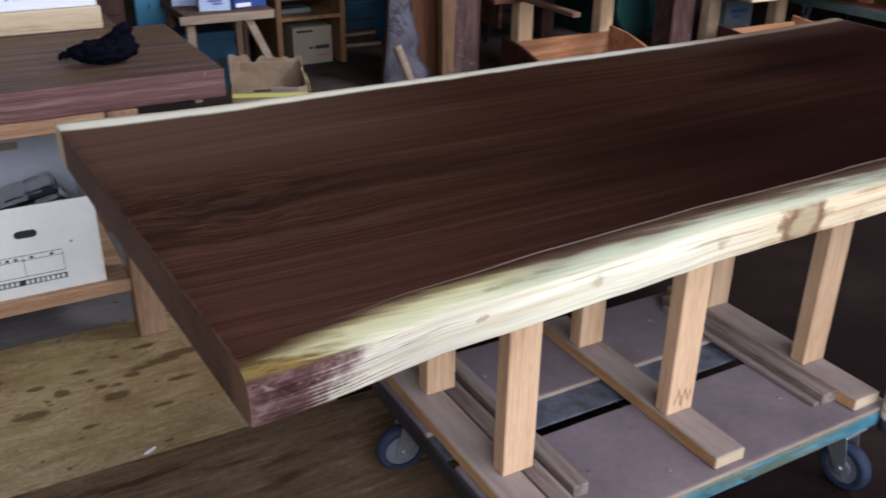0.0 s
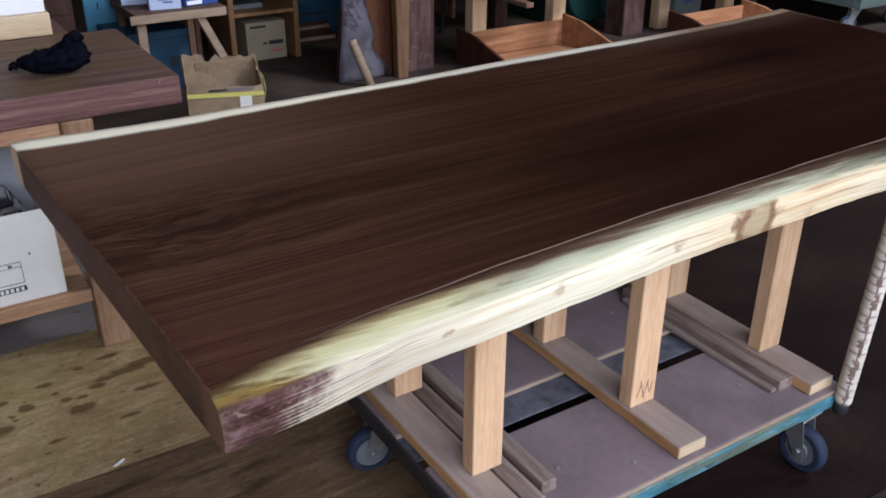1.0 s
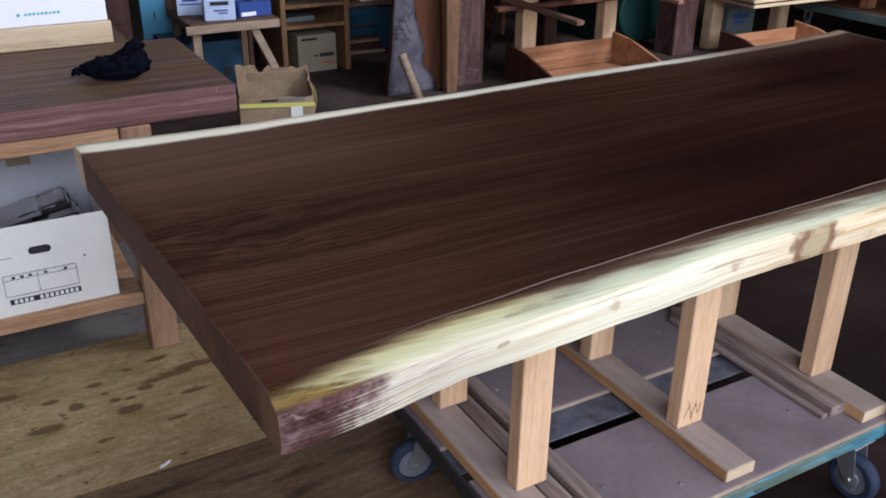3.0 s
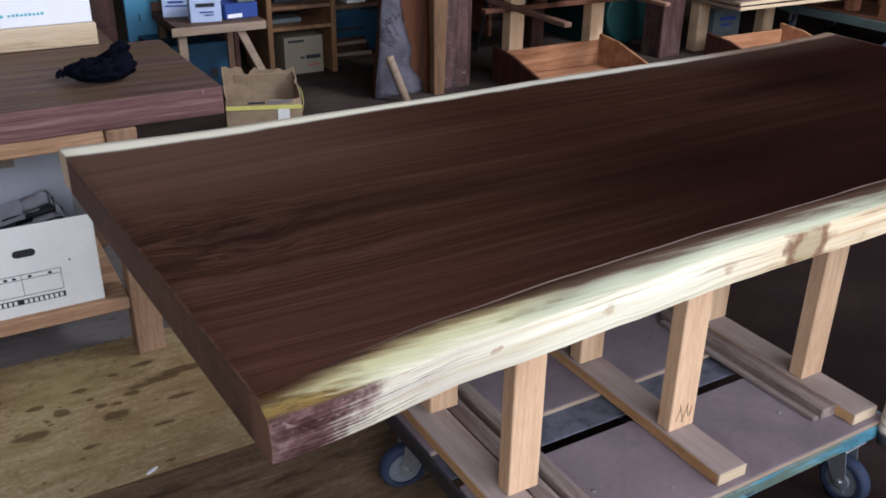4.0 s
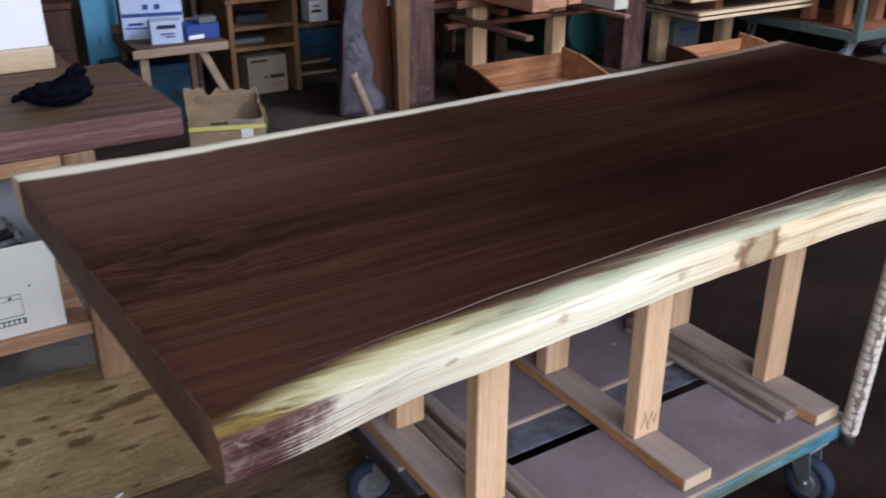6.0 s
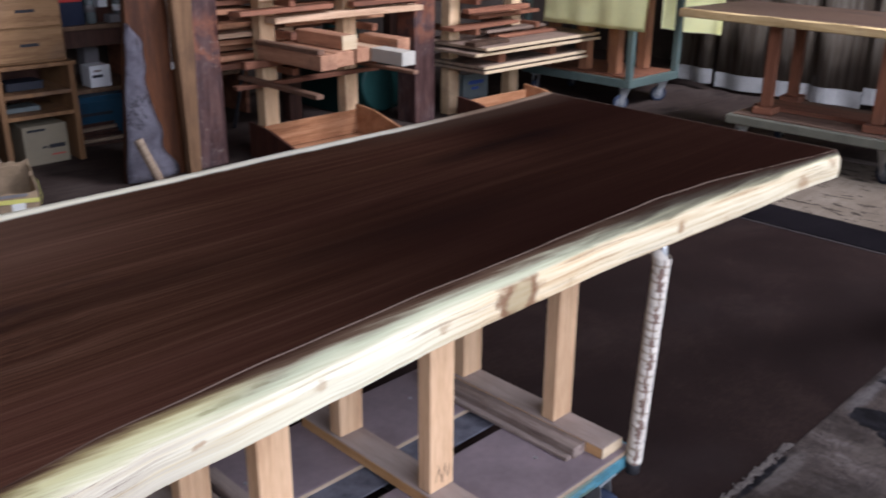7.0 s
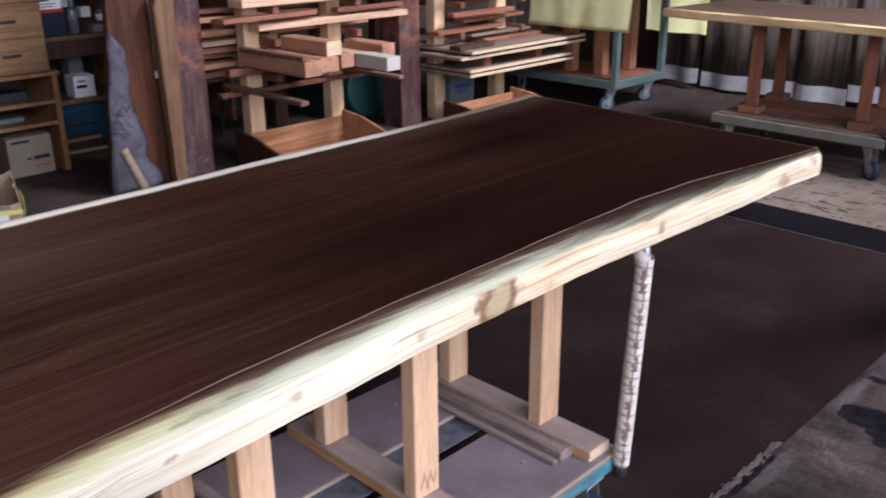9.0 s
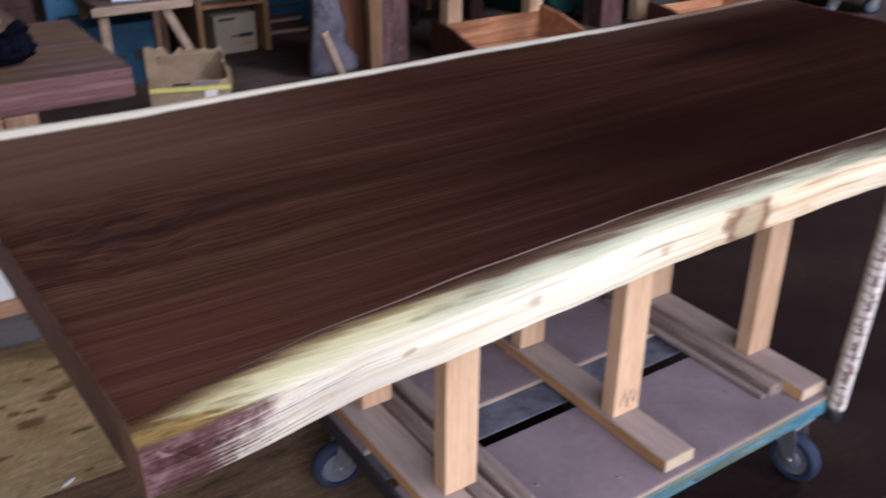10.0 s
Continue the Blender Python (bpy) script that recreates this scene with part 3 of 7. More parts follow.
def khaki_material():
    """Dusty plywood: trodden khaki, faint scratches along the sheet, brown glue drips in a broken line and loose spots."""
    m, t, b = nodes_of("dusty_plywood_sheet")
    co = coords(t, (1, 1, 1), jitter=False, world_space=True)
    a = noise_of(t, co, 1.7, 6, 0.62, 0.4)
    w = noise_of(t, coords(t, (1.2, 4.0, 1.0), jitter=False, world_space=True), 5.0, 7, 0.72, 0.6)
    fine = noise_of(t, co, 75.0, 4, 0.7)
    f = mth(t, "ADD", mth(t, "ADD", mth(t, "MULTIPLY", a, 0.45), mth(t, "MULTIPLY", w, 0.35)), mth(t, "MULTIPLY", fine, 0.20))
    col = ramp(t, f, [(0.36, (0.150, 0.098, 0.043)), (0.49, (0.275, 0.197, 0.094)), (0.61, (0.45, 0.355, 0.21))])
    tint = noise_of(t, co, 3.4, 4, 0.6, 0.6)
    col = mixc(t, mth(t, "MULTIPLY", sstep(t, tint, 0.50, 0.66), 0.45), col, mixc(t, w, (0.15, 0.125, 0.045), (0.33, 0.285, 0.125)))
    col = mixc(t, mth(t, "MULTIPLY", mth(t, "SUBTRACT", 1.0, sstep(t, tint, 0.34, 0.46)), 0.4), col, mixc(t, w, (0.19, 0.105, 0.045), (0.36, 0.235, 0.12)))
    s = noise_of(t, coords(t, (1.5, 22.0, 1.0), jitter=False, world_space=True), 5.0, 3, 0.5, 1.0)
    col = mixc(t, mth(t, "MULTIPLY", sstep(t, s, 0.63, 0.70), 0.45), col, (0.50, 0.42, 0.29))
    grime = noise_of(t, coords(t, (1.0, 1.6, 1.0), jitter=False, world_space=True), 11.0, 6, 0.75, 0.4)
    col = mixc(t, mth(t, "MULTIPLY", sstep(t, grime, 0.56, 0.66), 0.45), col, (0.10, 0.062, 0.028))
    drip = mixc(t, fine, (0.045, 0.026, 0.011), (0.115, 0.070, 0.030))
    for cx, cy, sx, sy, r in ((0.465, 2.335, 0.45, 1.8, 0.040), (0.40, 2.315, 0.5, 1.7, 0.036), (0.335, 2.305, 0.6, 1.6, 0.026), (0.30, 2.28, 0.7, 1.4, 0.020), (0.24, 2.19, 0.7, 1.2, 0.034), (0.11, 2.275, 0.9, 1.1, 0.026), (0.17, 2.36, 0.6, 1.5, 0.024), (0.21, 2.255, 0.8, 1.3, 0.017), (0.255, 2.245, 0.8, 1.3, 0.018), (0.05, 2.33, 0.6, 1.5, 0.020), (0.42, 2.20, 0.5, 1.9, 0.026), (0.02, 2.20, 0.6, 1.5, 0.034), (0.36, 2.42, 0.5, 1.6, 0.022), (-0.06, 2.41, 0.7, 1.2, 0.026), (0.155, 2.08, 0.7, 1.5, 0.018), (0.345, 2.09, 0.6, 1.8, 0.020), (0.27, 2.40, 0.9, 1.2, 0.012), (0.19, 2.30, 0.9, 1.2, 0.011)):
        col = mixc(t, mth(t, "MULTIPLY", spot_of(t, co, (cx, cy, 0), (sx, sy, 0), r * 0.55, r, 0.035, 24.0), 0.8), col, drip)
    sp = noise_of(t, coords(t, (1.2, 2.0, 1), jitter=False, world_space=True), 17.0, 3, 0.55, 0.2)
    col = mixc(t, mth(t, "MULTIPLY", sstep(t, sp, 0.665, 0.70), 0.7), col, drip)
    t.links.new(col, b.inputs["Base Color"])
    b.inputs["Roughness"].default_value = 0.8
    b.inputs["Specular IOR Level"].default_value = 0.06
    bump_of(t, b, f, 0.5, 0.004)
    return m


M = {}
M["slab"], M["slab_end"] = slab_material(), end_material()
M["floor_dark"] = floor_material("oil_darkened_floor", (0.0128, 0.0073, 0.0066), (0.0073, 0.0043, 0.0039), (0.028, 0.0175, 0.0142), 0.12, 0.22, (0.028, 0.021, 0.0195), spot_cut=(0.5, 0.72), stretch=(1.0, 1.3, 1), spot_scale=1.1, spot_detail=6, rough=0.68, grain=(4.0, 14.0, 1.0))
# paler than the main floor, its tone making up for weak light there
M["floor_back"] = floor_material("lifted_brown_floor", (0.048, 0.034, 0.029), (0.024, 0.017, 0.0145), (0.09, 0.07, 0.06), 0.3, 0.6, (0.016, 0.012, 0.011), spot_cut=(0.55, 0.7), spot_scale=2.0, spot_detail=6)
M["floor_strip"] = wood("worn_floor_strip", (0.17, 0.135, 0.115), (0.085, 0.065, 0.055), "y", 0.8, 0.1, stained=0.6)
M["floor_grey"] = floor_material("dusty_grey_floor", (0.16, 0.145, 0.135), (0.10, 0.088, 0.08), (0.24, 0.22, 0.205), 0.3, 0.7, (0.04, 0.032, 0.028), spot_cut=(0.64, 0.68), spot_scale=7.0)
M["dust_line"] = plain_mat("dust_in_joint", (0.045, 0.037, 0.036), 0.9, 0, 0.4, 12, (0.02, 0.015, 0.014), 0.8)
M["floor_wood"] = floor_material("worn_dark_floorboard", (0.125, 0.082, 0.047), (0.032, 0.020, 0.012), (0.29, 0.21, 0.135), 0.6, 0.7, (0.018, 0.011, 0.008), spot_cut=(0.52, 0.64), stretch=(0.8, 4.0, 1), spot_scale=2.8, spot_detail=6, grain=(0.9, 8.0, 1.0))
M["floor_khaki"] = khaki_material()
M["floor_fleck"] = floor_material("flecked_pale_floor", (0.110, 0.087, 0.065), (0.060, 0.046, 0.034), (0.165, 0.136, 0.106), 0.2, 0.95, (0.022, 0.017, 0.013), spot_cut=(0.585, 0.605), stretch=(3.0, 1.0, 1), spot_scale=8.0, spot_detail=4, spot_warp=0.5)
M["floor_concrete"] = concrete_material()
M["black_mat"] = floor_material("black_rubber_mat", (0.0042, 0.0033, 0.0042), (0.0026, 0.0021, 0.0026), (0.0085, 0.0068, 0.008), 0.05)
M["concrete_chip"] = plain_mat("crumbled_mortar", (0.085, 0.072, 0.064), 0.9, 0, 0.45, 30, (0.03, 0.024, 0.021), 0.8)
M["post"] = wood("planed_softwood_post", (0.78, 0.535, 0.325), (0.56, 0.345, 0.195), "z", 0.6, 0.16, stained=0.1)
M["bearer"] = wood("dusty_bearer", (0.40, 0.325, 0.28), (0.28, 0.215, 0.18), "y", 0.7, 0.15, stained=0.3)
M["bearer_side"] = wood("fresh_sawn_side", (0.60, 0.36, 0.17), (0.42, 0.23, 0.10), "y", 0.65, 0.1)
M["strip"] = wood("old_batten", (0.34, 0.275, 0.235), (0.15, 0.108, 0.088), "y", 0.75, 0.2, stained=0.5)
M["ply"] = plain_mat("dusty_plywood_deck", (0.21, 0.165, 0.170), 0.6, 0, 0.28, 4.5, (0.085, 0.06, 0.055), 0.55, 0.3)
M["ply_edge"] = wood("plywood_edge", (0.50, 0.40, 0.30), (0.30, 0.22, 0.15), "x", 0.7, 0.1, stained=0.3)
M["blue_paint"] = chipped_paint()
M["dark_steel"] = plain_mat("grimy_dark_steel", (0.055, 0.055, 0.06), 0.5, 0.6, 0.4, 8, (0.09, 0.07, 0.06), 0.4)
M["grey_sheet"] = plain_mat("dusty_grey_sheet", (0.115, 0.115, 0.134), 0.75, 0.0, 0.5, 22, (0.02, 0.018, 0.02), 0.9, 0.4)
M["rubber"] = plain_mat("dark_blue_rubber", (0.024, 0.033, 0.058), 0.65, 0, 0.3, 14, (0.10, 0.09, 0.08), 0.4)
M["hub"] = plain_mat("grey_hub", (0.20, 0.215, 0.235), 0.45, 0.35, 0.25, 20, (0.10, 0.085, 0.07), 0.6)
M["zinc"] = plain_mat("zinc_plate", (0.42, 0.43, 0.43), 0.4, 0.8, 0.25, 20, (0.10, 0.085, 0.07), 0.4)
M["tape_white"] = plain_mat("white_cloth_tape", (0.64, 0.585, 0.50), 0.75, 0, 0.25, 30, (0.20, 0.15, 0.11), 0.45)
M["tape_grey"] = plain_mat("tan_shaded_cloth_tape", (0.40, 0.335, 0.26), 0.8, 0, 0.3, 40, (0.15, 0.11, 0.09), 0.4)
M["tape_dark"] = plain_mat("brown_cloth_wrap", (0.23, 0.155, 0.125), 0.8, 0, 0.4, 40, (0.3, 0.26, 0.22), 0.3)
M["dark_slab"] = bench_slab_material()
M["bench_wood"] = wood("bench_softwood", (0.60, 0.38, 0.225), (0.34, 0.19, 0.105), "x", 0.65, 0.2, stained=0.3)
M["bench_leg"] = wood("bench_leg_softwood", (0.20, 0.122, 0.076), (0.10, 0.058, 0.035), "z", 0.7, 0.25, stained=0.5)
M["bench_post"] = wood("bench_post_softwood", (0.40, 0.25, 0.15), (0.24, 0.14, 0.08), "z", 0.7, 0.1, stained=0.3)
M["white_card"] = plain_mat("white_box_card", (0.68, 0.68, 0.625), 0.7, 0, 0.08, 5, (0.34, 0.31, 0.26), 0.25, 0.1)
M["grey_card"] = plain_mat("grey_card_flap", (0.40, 0.41, 0.43), 0.75, 0, 0.12, 5, (0.3, 0.27, 0.23), 0.3, 0.1)
M["brown_card"] = plain_mat("brown_cardboard", (0.30, 0.215, 0.135), 0.8, 0, 0.35, 9, (0.11, 0.075, 0.048), 0.8, 0.3)
M["blue_white_card"] = plain_mat("bluish_white_card", (0.44, 0.52, 0.68), 0.6, 0, 0.12, 8, (0.2, 0.2, 0.22), 0.3, 0.05)
# card darkened so that the back shelf's shade sits in its colour
M["dim_grey_card"] = plain_mat("dim_grey_card", (0.19, 0.178, 0.178), 0.75, 0, 0.15, 8, (0.12, 0.1, 0.09), 0.4, 0.1)
M["cabinet_dark"] = wood("dark_brown_timber", (0.075, 0.034, 0.024), (0.035, 0.017, 0.013), "z", 0.5, 0.1)
M["tan_card"] = plain_mat("tan_carton", (0.25, 0.21, 0.145), 0.75, 0, 0.1, 5, (0.3, 0.22, 0.14), 0.25, 0.1)
M["ink"] = plain_mat("black_print", (0.025, 0.025, 0.028), 0.6, 0, 0.2, 20, dirty=0.0, bump=0)
M["ink_blue"] = plain_mat("blue_print", (0.030, 0.065, 0.24), 0.55, 0, 0.1, 20, dirty=0.0, bump=0)
M["ink_teal"] = plain_mat("teal_print", (0.10, 0.42, 0.45), 0.55, 0, 0.1, 20, dirty=0.0, bump=0)
M["ink_red"] = plain_mat("red_print", (0.45, 0.045, 0.04), 0.55, 0, 0.1, 20, dirty=0.0, bump=0)
M["yellow_tape"] = plain_mat("yellow_packing_tape", (0.62, 0.58, 0.16), 0.35, 0, 0.12, 12, dirty=0.1)
M["paper_white"] = plain_mat("white_gloss_paper", (0.80, 0.80, 0.80), 0.4, 0, 0.04, 6, dirty=0.05, bump=0.05)
M["news"] = plain_mat("folded_newsprint", (0.60, 0.595, 0.62), 0.8, 0, 0.16, 60, (0.20, 0.20, 0.22), 0.35, 0.05)
# dark newsprint copy for the shaded gaps of the pile
M["news_shade"] = plain_mat("shade_dark_paper", (0.07, 0.07, 0.08), 0.8, 0, 0.4, 22, (0.3, 0.3, 0.3), 0.4)
M["black_cloth"] = plain_mat("black_cotton_rag", (0.0035, 0.004, 0.008), 0.95, 0, 0.5, 30, dirty=0.0, bump=0.6)
M["pale_wood"] = wood("pale_planed_board", (0.66, 0.53, 0.36), (0.52, 0.39, 0.24), "x", 0.6, 0.1, stained=0.1)
M["cab_wood"] = wood("honey_cabinet_wood", (0.25, 0.135, 0.062), (0.13, 0.065, 0.030), "z", 0.5, 0.25, stained=0.5)
M["honey"] = wood("honey_drawer_wood", (0.33, 0.19, 0.09), (0.20, 0.105, 0.046), "x", 0.5, 0.15, stained=0.3)
M["light_blue"] = plain_mat("light_blue_board", (0.085, 0.28, 0.42), 0.55, 0, 0.12, 2.5, (0.05, 0.09, 0.12), 0.4)
M["blue_crate"] = plain_mat("blue_plastic_crate", (0.010, 0.048, 0.086), 0.5, 0, 0.3, 4, (0.015, 0.02, 0.028), 0.6)
M["pillar"] = pillar_material("old_stained_pillar", 0.8, 0.3)
M["pillar_grey"] = wood("weathered_brown_pillar", (0.112, 0.070, 0.054), (0.048, 0.028, 0.022), "z", 0.7, 0.1, (0.035, 0.02, 0.016), 0.5)
M["red_board"] = wood("reddish_waney_board", (0.108, 0.0375, 0.0140), (0.039, 0.0132, 0.0058), "z", 0.5, 0.1, (0.05, 0.022, 0.014), 0.7)
M["bark"] = bark_material()
M["ochre_plank"] = wood("ochre_sawn_plank", (0.225, 0.130, 0.066), (0.125, 0.066, 0.034), "z", 0.7, 0.1, (0.09, 0.05, 0.03), stained=0.7)
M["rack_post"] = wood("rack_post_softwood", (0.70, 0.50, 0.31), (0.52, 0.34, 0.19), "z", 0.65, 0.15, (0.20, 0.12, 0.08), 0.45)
M["lumber"] = wood("stored_sawn_lumber", (0.58, 0.30, 0.17), (0.33, 0.15, 0.08), "x", 0.65, 0.5, (0.10, 0.06, 0.045), 0.6)
M["beam"] = wood("sawn_beam_timber", (0.49, 0.26, 0.155), (0.30, 0.145, 0.085), "y", 0.65, 0.35, (0.11, 0.06, 0.045), 0.55)
M["beam_dark"] = wood("dark_slat_timber", (0.26, 0.15, 0.10), (0.13, 0.07, 0.045), "y", 0.65, 0.3, stained=0.3)
M["beam_pale"] = wood("pale_beam_timber", (0.62, 0.45, 0.30), (0.42, 0.26, 0.16), "y", 0.65, 0.2, stained=0.2)
M["lumber_dark"] = wood("stored_dark_lumber", (0.29, 0.125, 0.07), (0.14, 0.055, 0.033), "x", 0.6, 0.5, stained=0.3)
M["old_pale"] = wood("worn_pale_batten", (0.36, 0.27, 0.19), (0.22, 0.155, 0.105), "x", 0.7, 0.1, stained=0.4)
M["panel"] = wood("grey_brown_panel", (0.30, 0.215, 0.165), (0.17, 0.115, 0.085), "x", 0.55, 0.3, stained=0.3)
M["lumber_pale"] = wood("stored_pale_board", (0.66, 0.46, 0.30), (0.44, 0.27, 0.165), "x", 0.65, 0.35, (0.16, 0.10, 0.07), 0.5)
M["end_white"] = plain_mat("white_end_sealer", (0.46, 0.43, 0.37), 0.6, 0, 0.1, 12, (0.4, 0.35, 0.3), 0.25)
M["bin_wood"] = wood("varnished_bin_wood", (0.47, 0.245, 0.13), (0.28, 0.125, 0.06), "x", 0.45, 0.1, stained=0.15)
M["bin_dark"] = wood("dark_bin_end", (0.085, 0.032, 0.021), (0.04, 0.016, 0.011), "z", 0.5, 0.1)
M["green_steel"] = plain_mat("green_machine_paint", (0.007, 0.034, 0.031), 0.5, 0, 0.25, 4, (0.03, 0.04, 0.04), 0.5)
M["grey_green"] = plain_mat("grey_green_cart_paint", (0.098, 0.138, 0.125), 0.5, 0.1, 0.25, 8, (0.10, 0.075, 0.055), 0.5)
M["olive_cart"] = plain_mat("olive_cart_paint", (0.14, 0.138, 0.105), 0.55, 0.1, 0.25, 8, (0.10, 0.075, 0.055), 0.5)
M["yellow_cloth"] = plain_mat("yellow_dust_sheet", (0.82, 0.80, 0.43), 0.8, 0, 0.1, 2.2, (0.66, 0.64, 0.26), 0.4, 0.1)
M["red_post"] = wood("orange_timber_post", (0.46, 0.22, 0.12), (0.28, 0.12, 0.065), "z", 0.6, 0.2)
M["red_leg"] = wood("reddish_trestle_leg", (0.30, 0.125, 0.07), (0.18, 0.07, 0.04), "z", 0.6, 0.2, stained=0.2)
M["red_base"] = wood("reddish_trestle_base", (0.28, 0.115, 0.065), (0.16, 0.065, 0.04), "y", 0.6, 0.2, stained=0.2)
M["deck_worn"] = wood("worn_cart_deck", (0.23, 0.145, 0.105), (0.11, 0.065, 0.046), "y", 0.7, 0.1, (0.06, 0.04, 0.032), 0.6)
M["far_slab"] = wood("far_slab_top", (0.086, 0.049, 0.031), (0.040, 0.024, 0.017), "y", 0.55, 0.1)
M["far_sap"] = wood("far_slab_sapwood", (0.60, 0.44, 0.23), (0.40, 0.27, 0.12), "y", 0.85, 0.1, stained=0.25)
M["blue_tape"] = plain_mat("dark_blue_tape", (0.018, 0.03, 0.075), 0.5, 0, 0.3, 30, (0.3, 0.3, 0.32), 0.25)
M["hem"] = plain_mat("white_curtain_hem", (0.47, 0.465, 0.455), 0.55, 0, 0.25, 7, (0.16, 0.14, 0.125), 0.6)
M["wall_dark"] = plain_mat("dark_boarding", (0.065, 0.05, 0.042), 0.85, 0, 0.4, 2.0, (0.02, 0.016, 0.014), 0.5)
M["wall_wood"] = wood("old_wall_boarding", (0.20, 0.13, 0.085), (0.09, 0.055, 0.036), "z", 0.8, 0.1, stained=0.5)
M["ceiling"] = plain_mat("dark_ceiling_boards", (0.10, 0.08, 0.065), 0.9, 0, 0.3, 1.5, dirty=0.4)
M["jar"] = plain_mat("clear_jar_tint", (0.13, 0.15, 0.148), 0.08, 0, 0.15, 20, dirty=0.1, bump=0)
M["navy_plastic"] = plain_mat("dark_navy_plastic", (0.014, 0.020, 0.042), 0.5, 0, 0.15, 12, dirty=0.2)
M["mint_plastic"] = plain_mat("pale_green_plastic", (0.24, 0.50, 0.38), 0.4, 0, 0.12, 20, dirty=0.15)
M["plastic_dark"] = plain_mat("dark_plastic", (0.02, 0.022, 0.03), 0.4, 0, 0.2, 10, dirty=0.1)


def curtain_material():
    """Grubby grey-brown plastic strip: glossy, streaked top to bottom; palest streaks are glints painted in."""
    m, t, b = nodes_of("smoky_plastic_strip")
    co = coords(t, (9, 9, 0.35))
    f = noise_of(t, co, 3.0, 5, 0.65, 0.5)
    col = ramp(t, f, [(0.34, (0.098, 0.074, 0.056)), (0.5, (0.178, 0.144, 0.112)), (0.62, (0.26, 0.222, 0.18)), (0.72, (0.45, 0.41, 0.36))])
    t.links.new(col, b.inputs["Base Color"])
    b.inputs["Roughness"].default_value = 0.22
    bump_of(t, b, f, 0.5, 0.01)
    return m


M["strip_plastic"] = curtain_material()


# ---- building helpers ----
def part(name, bm, material, parent=None, label=""):
    me = bpy.data.meshes.new(name)
    bm.to_mesh(me)
    bm.free()
    for m in material if isinstance(material, (list, tuple)) else [material]:
        me.materials.append(m)
    ob = new(name, me)
    if parent is not None:
        ob.parent = parent
    if label:
        ob["label"] = label
    return ob


def thing(name, at, label, category, group="", turn=0.0):
    ob = new(name)
    ob.empty_display_size = 0.05
    ob.matrix_world = pose(*at, 0, 0, turn)
    return tagged(ob, label, category, group)


def solo(name, bm, material, at, label, category, group="", turn=0.0):
    ob = part(name, bm, material)
    ob.matrix_world = pose(*at, 0, 0, turn)
    return tagged(ob, label, category, group)


def bx(x0, x1, y0, y1, z0, z1, bevel=0.003, seg=1, bm=None, turn=None):
    """A box with softened edges, added to bm."""
    out = bm if bm is not None else bmesh.new()
    b = bmesh.new()
    bmesh.ops.create_cube(b, size=1.0)
    for v in b.verts:
        v.co = Vector((x0 + (v.co.x + 0.5) * (x1 - x0), y0 + (v.co.y + 0.5) * (y1 - y0), z0 + (v.co.z + 0.5) * (z1 - z0)))
    if bevel:
        bevel = min(bevel, 0.3 * min(x1 - x0, y1 - y0, z1 - z0))
        bmesh.ops.bevel(b, geom=b.edges[:], offset=bevel, segments=seg, affect="EDGES", profile=0.5)
    if turn is not None:
        b.transform(turn)
    me = bpy.data.meshes.new("tmp")
    b.to_mesh(me)
    b.free()
    out.from_mesh(me)
    bpy.data.meshes.remove(me)
    return out


def cyl(r, h, at=(0, 0, 0), axis="z", n=20, r2=None, bevel=0.0, bm=None):
    """A cylinder centred at a place along an axis."""
    out = bm if bm is not None else bmesh.new()
    b = bmesh.new()
    bmesh.ops.create_cone(b, cap_ends=True, segments=n, radius1=r, radius2=r if r2 is None else r2, depth=h)
    if bevel:
        rim = [e for e in b.edges if len(e.link_faces) == 2 and any(len(f.verts) > 4 for f in e.link_faces)]
        bmesh.ops.bevel(b, geom=rim, offset=bevel, segments=2, affect="EDGES", profile=0.5)
    turn = {"z": Matrix(), "x": Matrix.Rotation(radians(90), 4, "Y"), "y": Matrix.Rotation(radians(90), 4, "X")}[axis]
    b.transform(Matrix.Translation(at) @ turn)
    for f in b.faces:
        f.smooth = len(f.verts) == 4
    me = bpy.data.meshes.new("tmp")
    b.to_mesh(me)
    b.free()
    out.from_mesh(me)
    bpy.data.meshes.remove(me)
    return out


def tube(path, r, n=10, bm=None, wob=0.0, rnd=None):
    """A round bar along a path of points."""
    out = bm if bm is not None else bmesh.new()
    rings = []
    pts = [Vector(p) for p in path]
    ref = Vector((0.31, 0.87, 0.11))
    for i, p in enumerate(pts):
        d = (pts[min(i + 1, len(pts) - 1)] - pts[max(i - 1, 0)]).normalized()
        u = d.cross(ref).normalized()
        w = d.cross(u)
        ring = []
        for k in range(n):
            a = 2 * math.pi * k / n
            rr = r * (1 + (rnd.uniform(-wob, wob) if rnd else 0))
            ring.append(out.verts.new(p + rr * (math.cos(a) * u + math.sin(a) * w)))
        rings.append(ring)
    for a, b in zip(rings, rings[1:]):
        for k in range(n):
            f = out.faces.new((a[k], a[(k + 1) % n], b[(k + 1) % n], b[k]))
            f.smooth = True
    out.faces.new(list(reversed(rings[0])))
    out.faces.new(rings[-1])
    return out


def bend(points, radius=0.06, steps=5):
    """Rounds the corners of a path."""
    pts = [Vector(p) for p in points]
    out = [pts[0]]
    for a, b, c in zip(pts, pts[1:], pts[2:]):
        p, q = b + (a - b).normalized() * radius, b + (c - b).normalized() * radius
        for i in range(steps + 1):
            u = i / steps
            out.append(p * (1 - u) ** 2 + b * 2 * u * (1 - u) + q * u * u)
    return out + [pts[-1]]


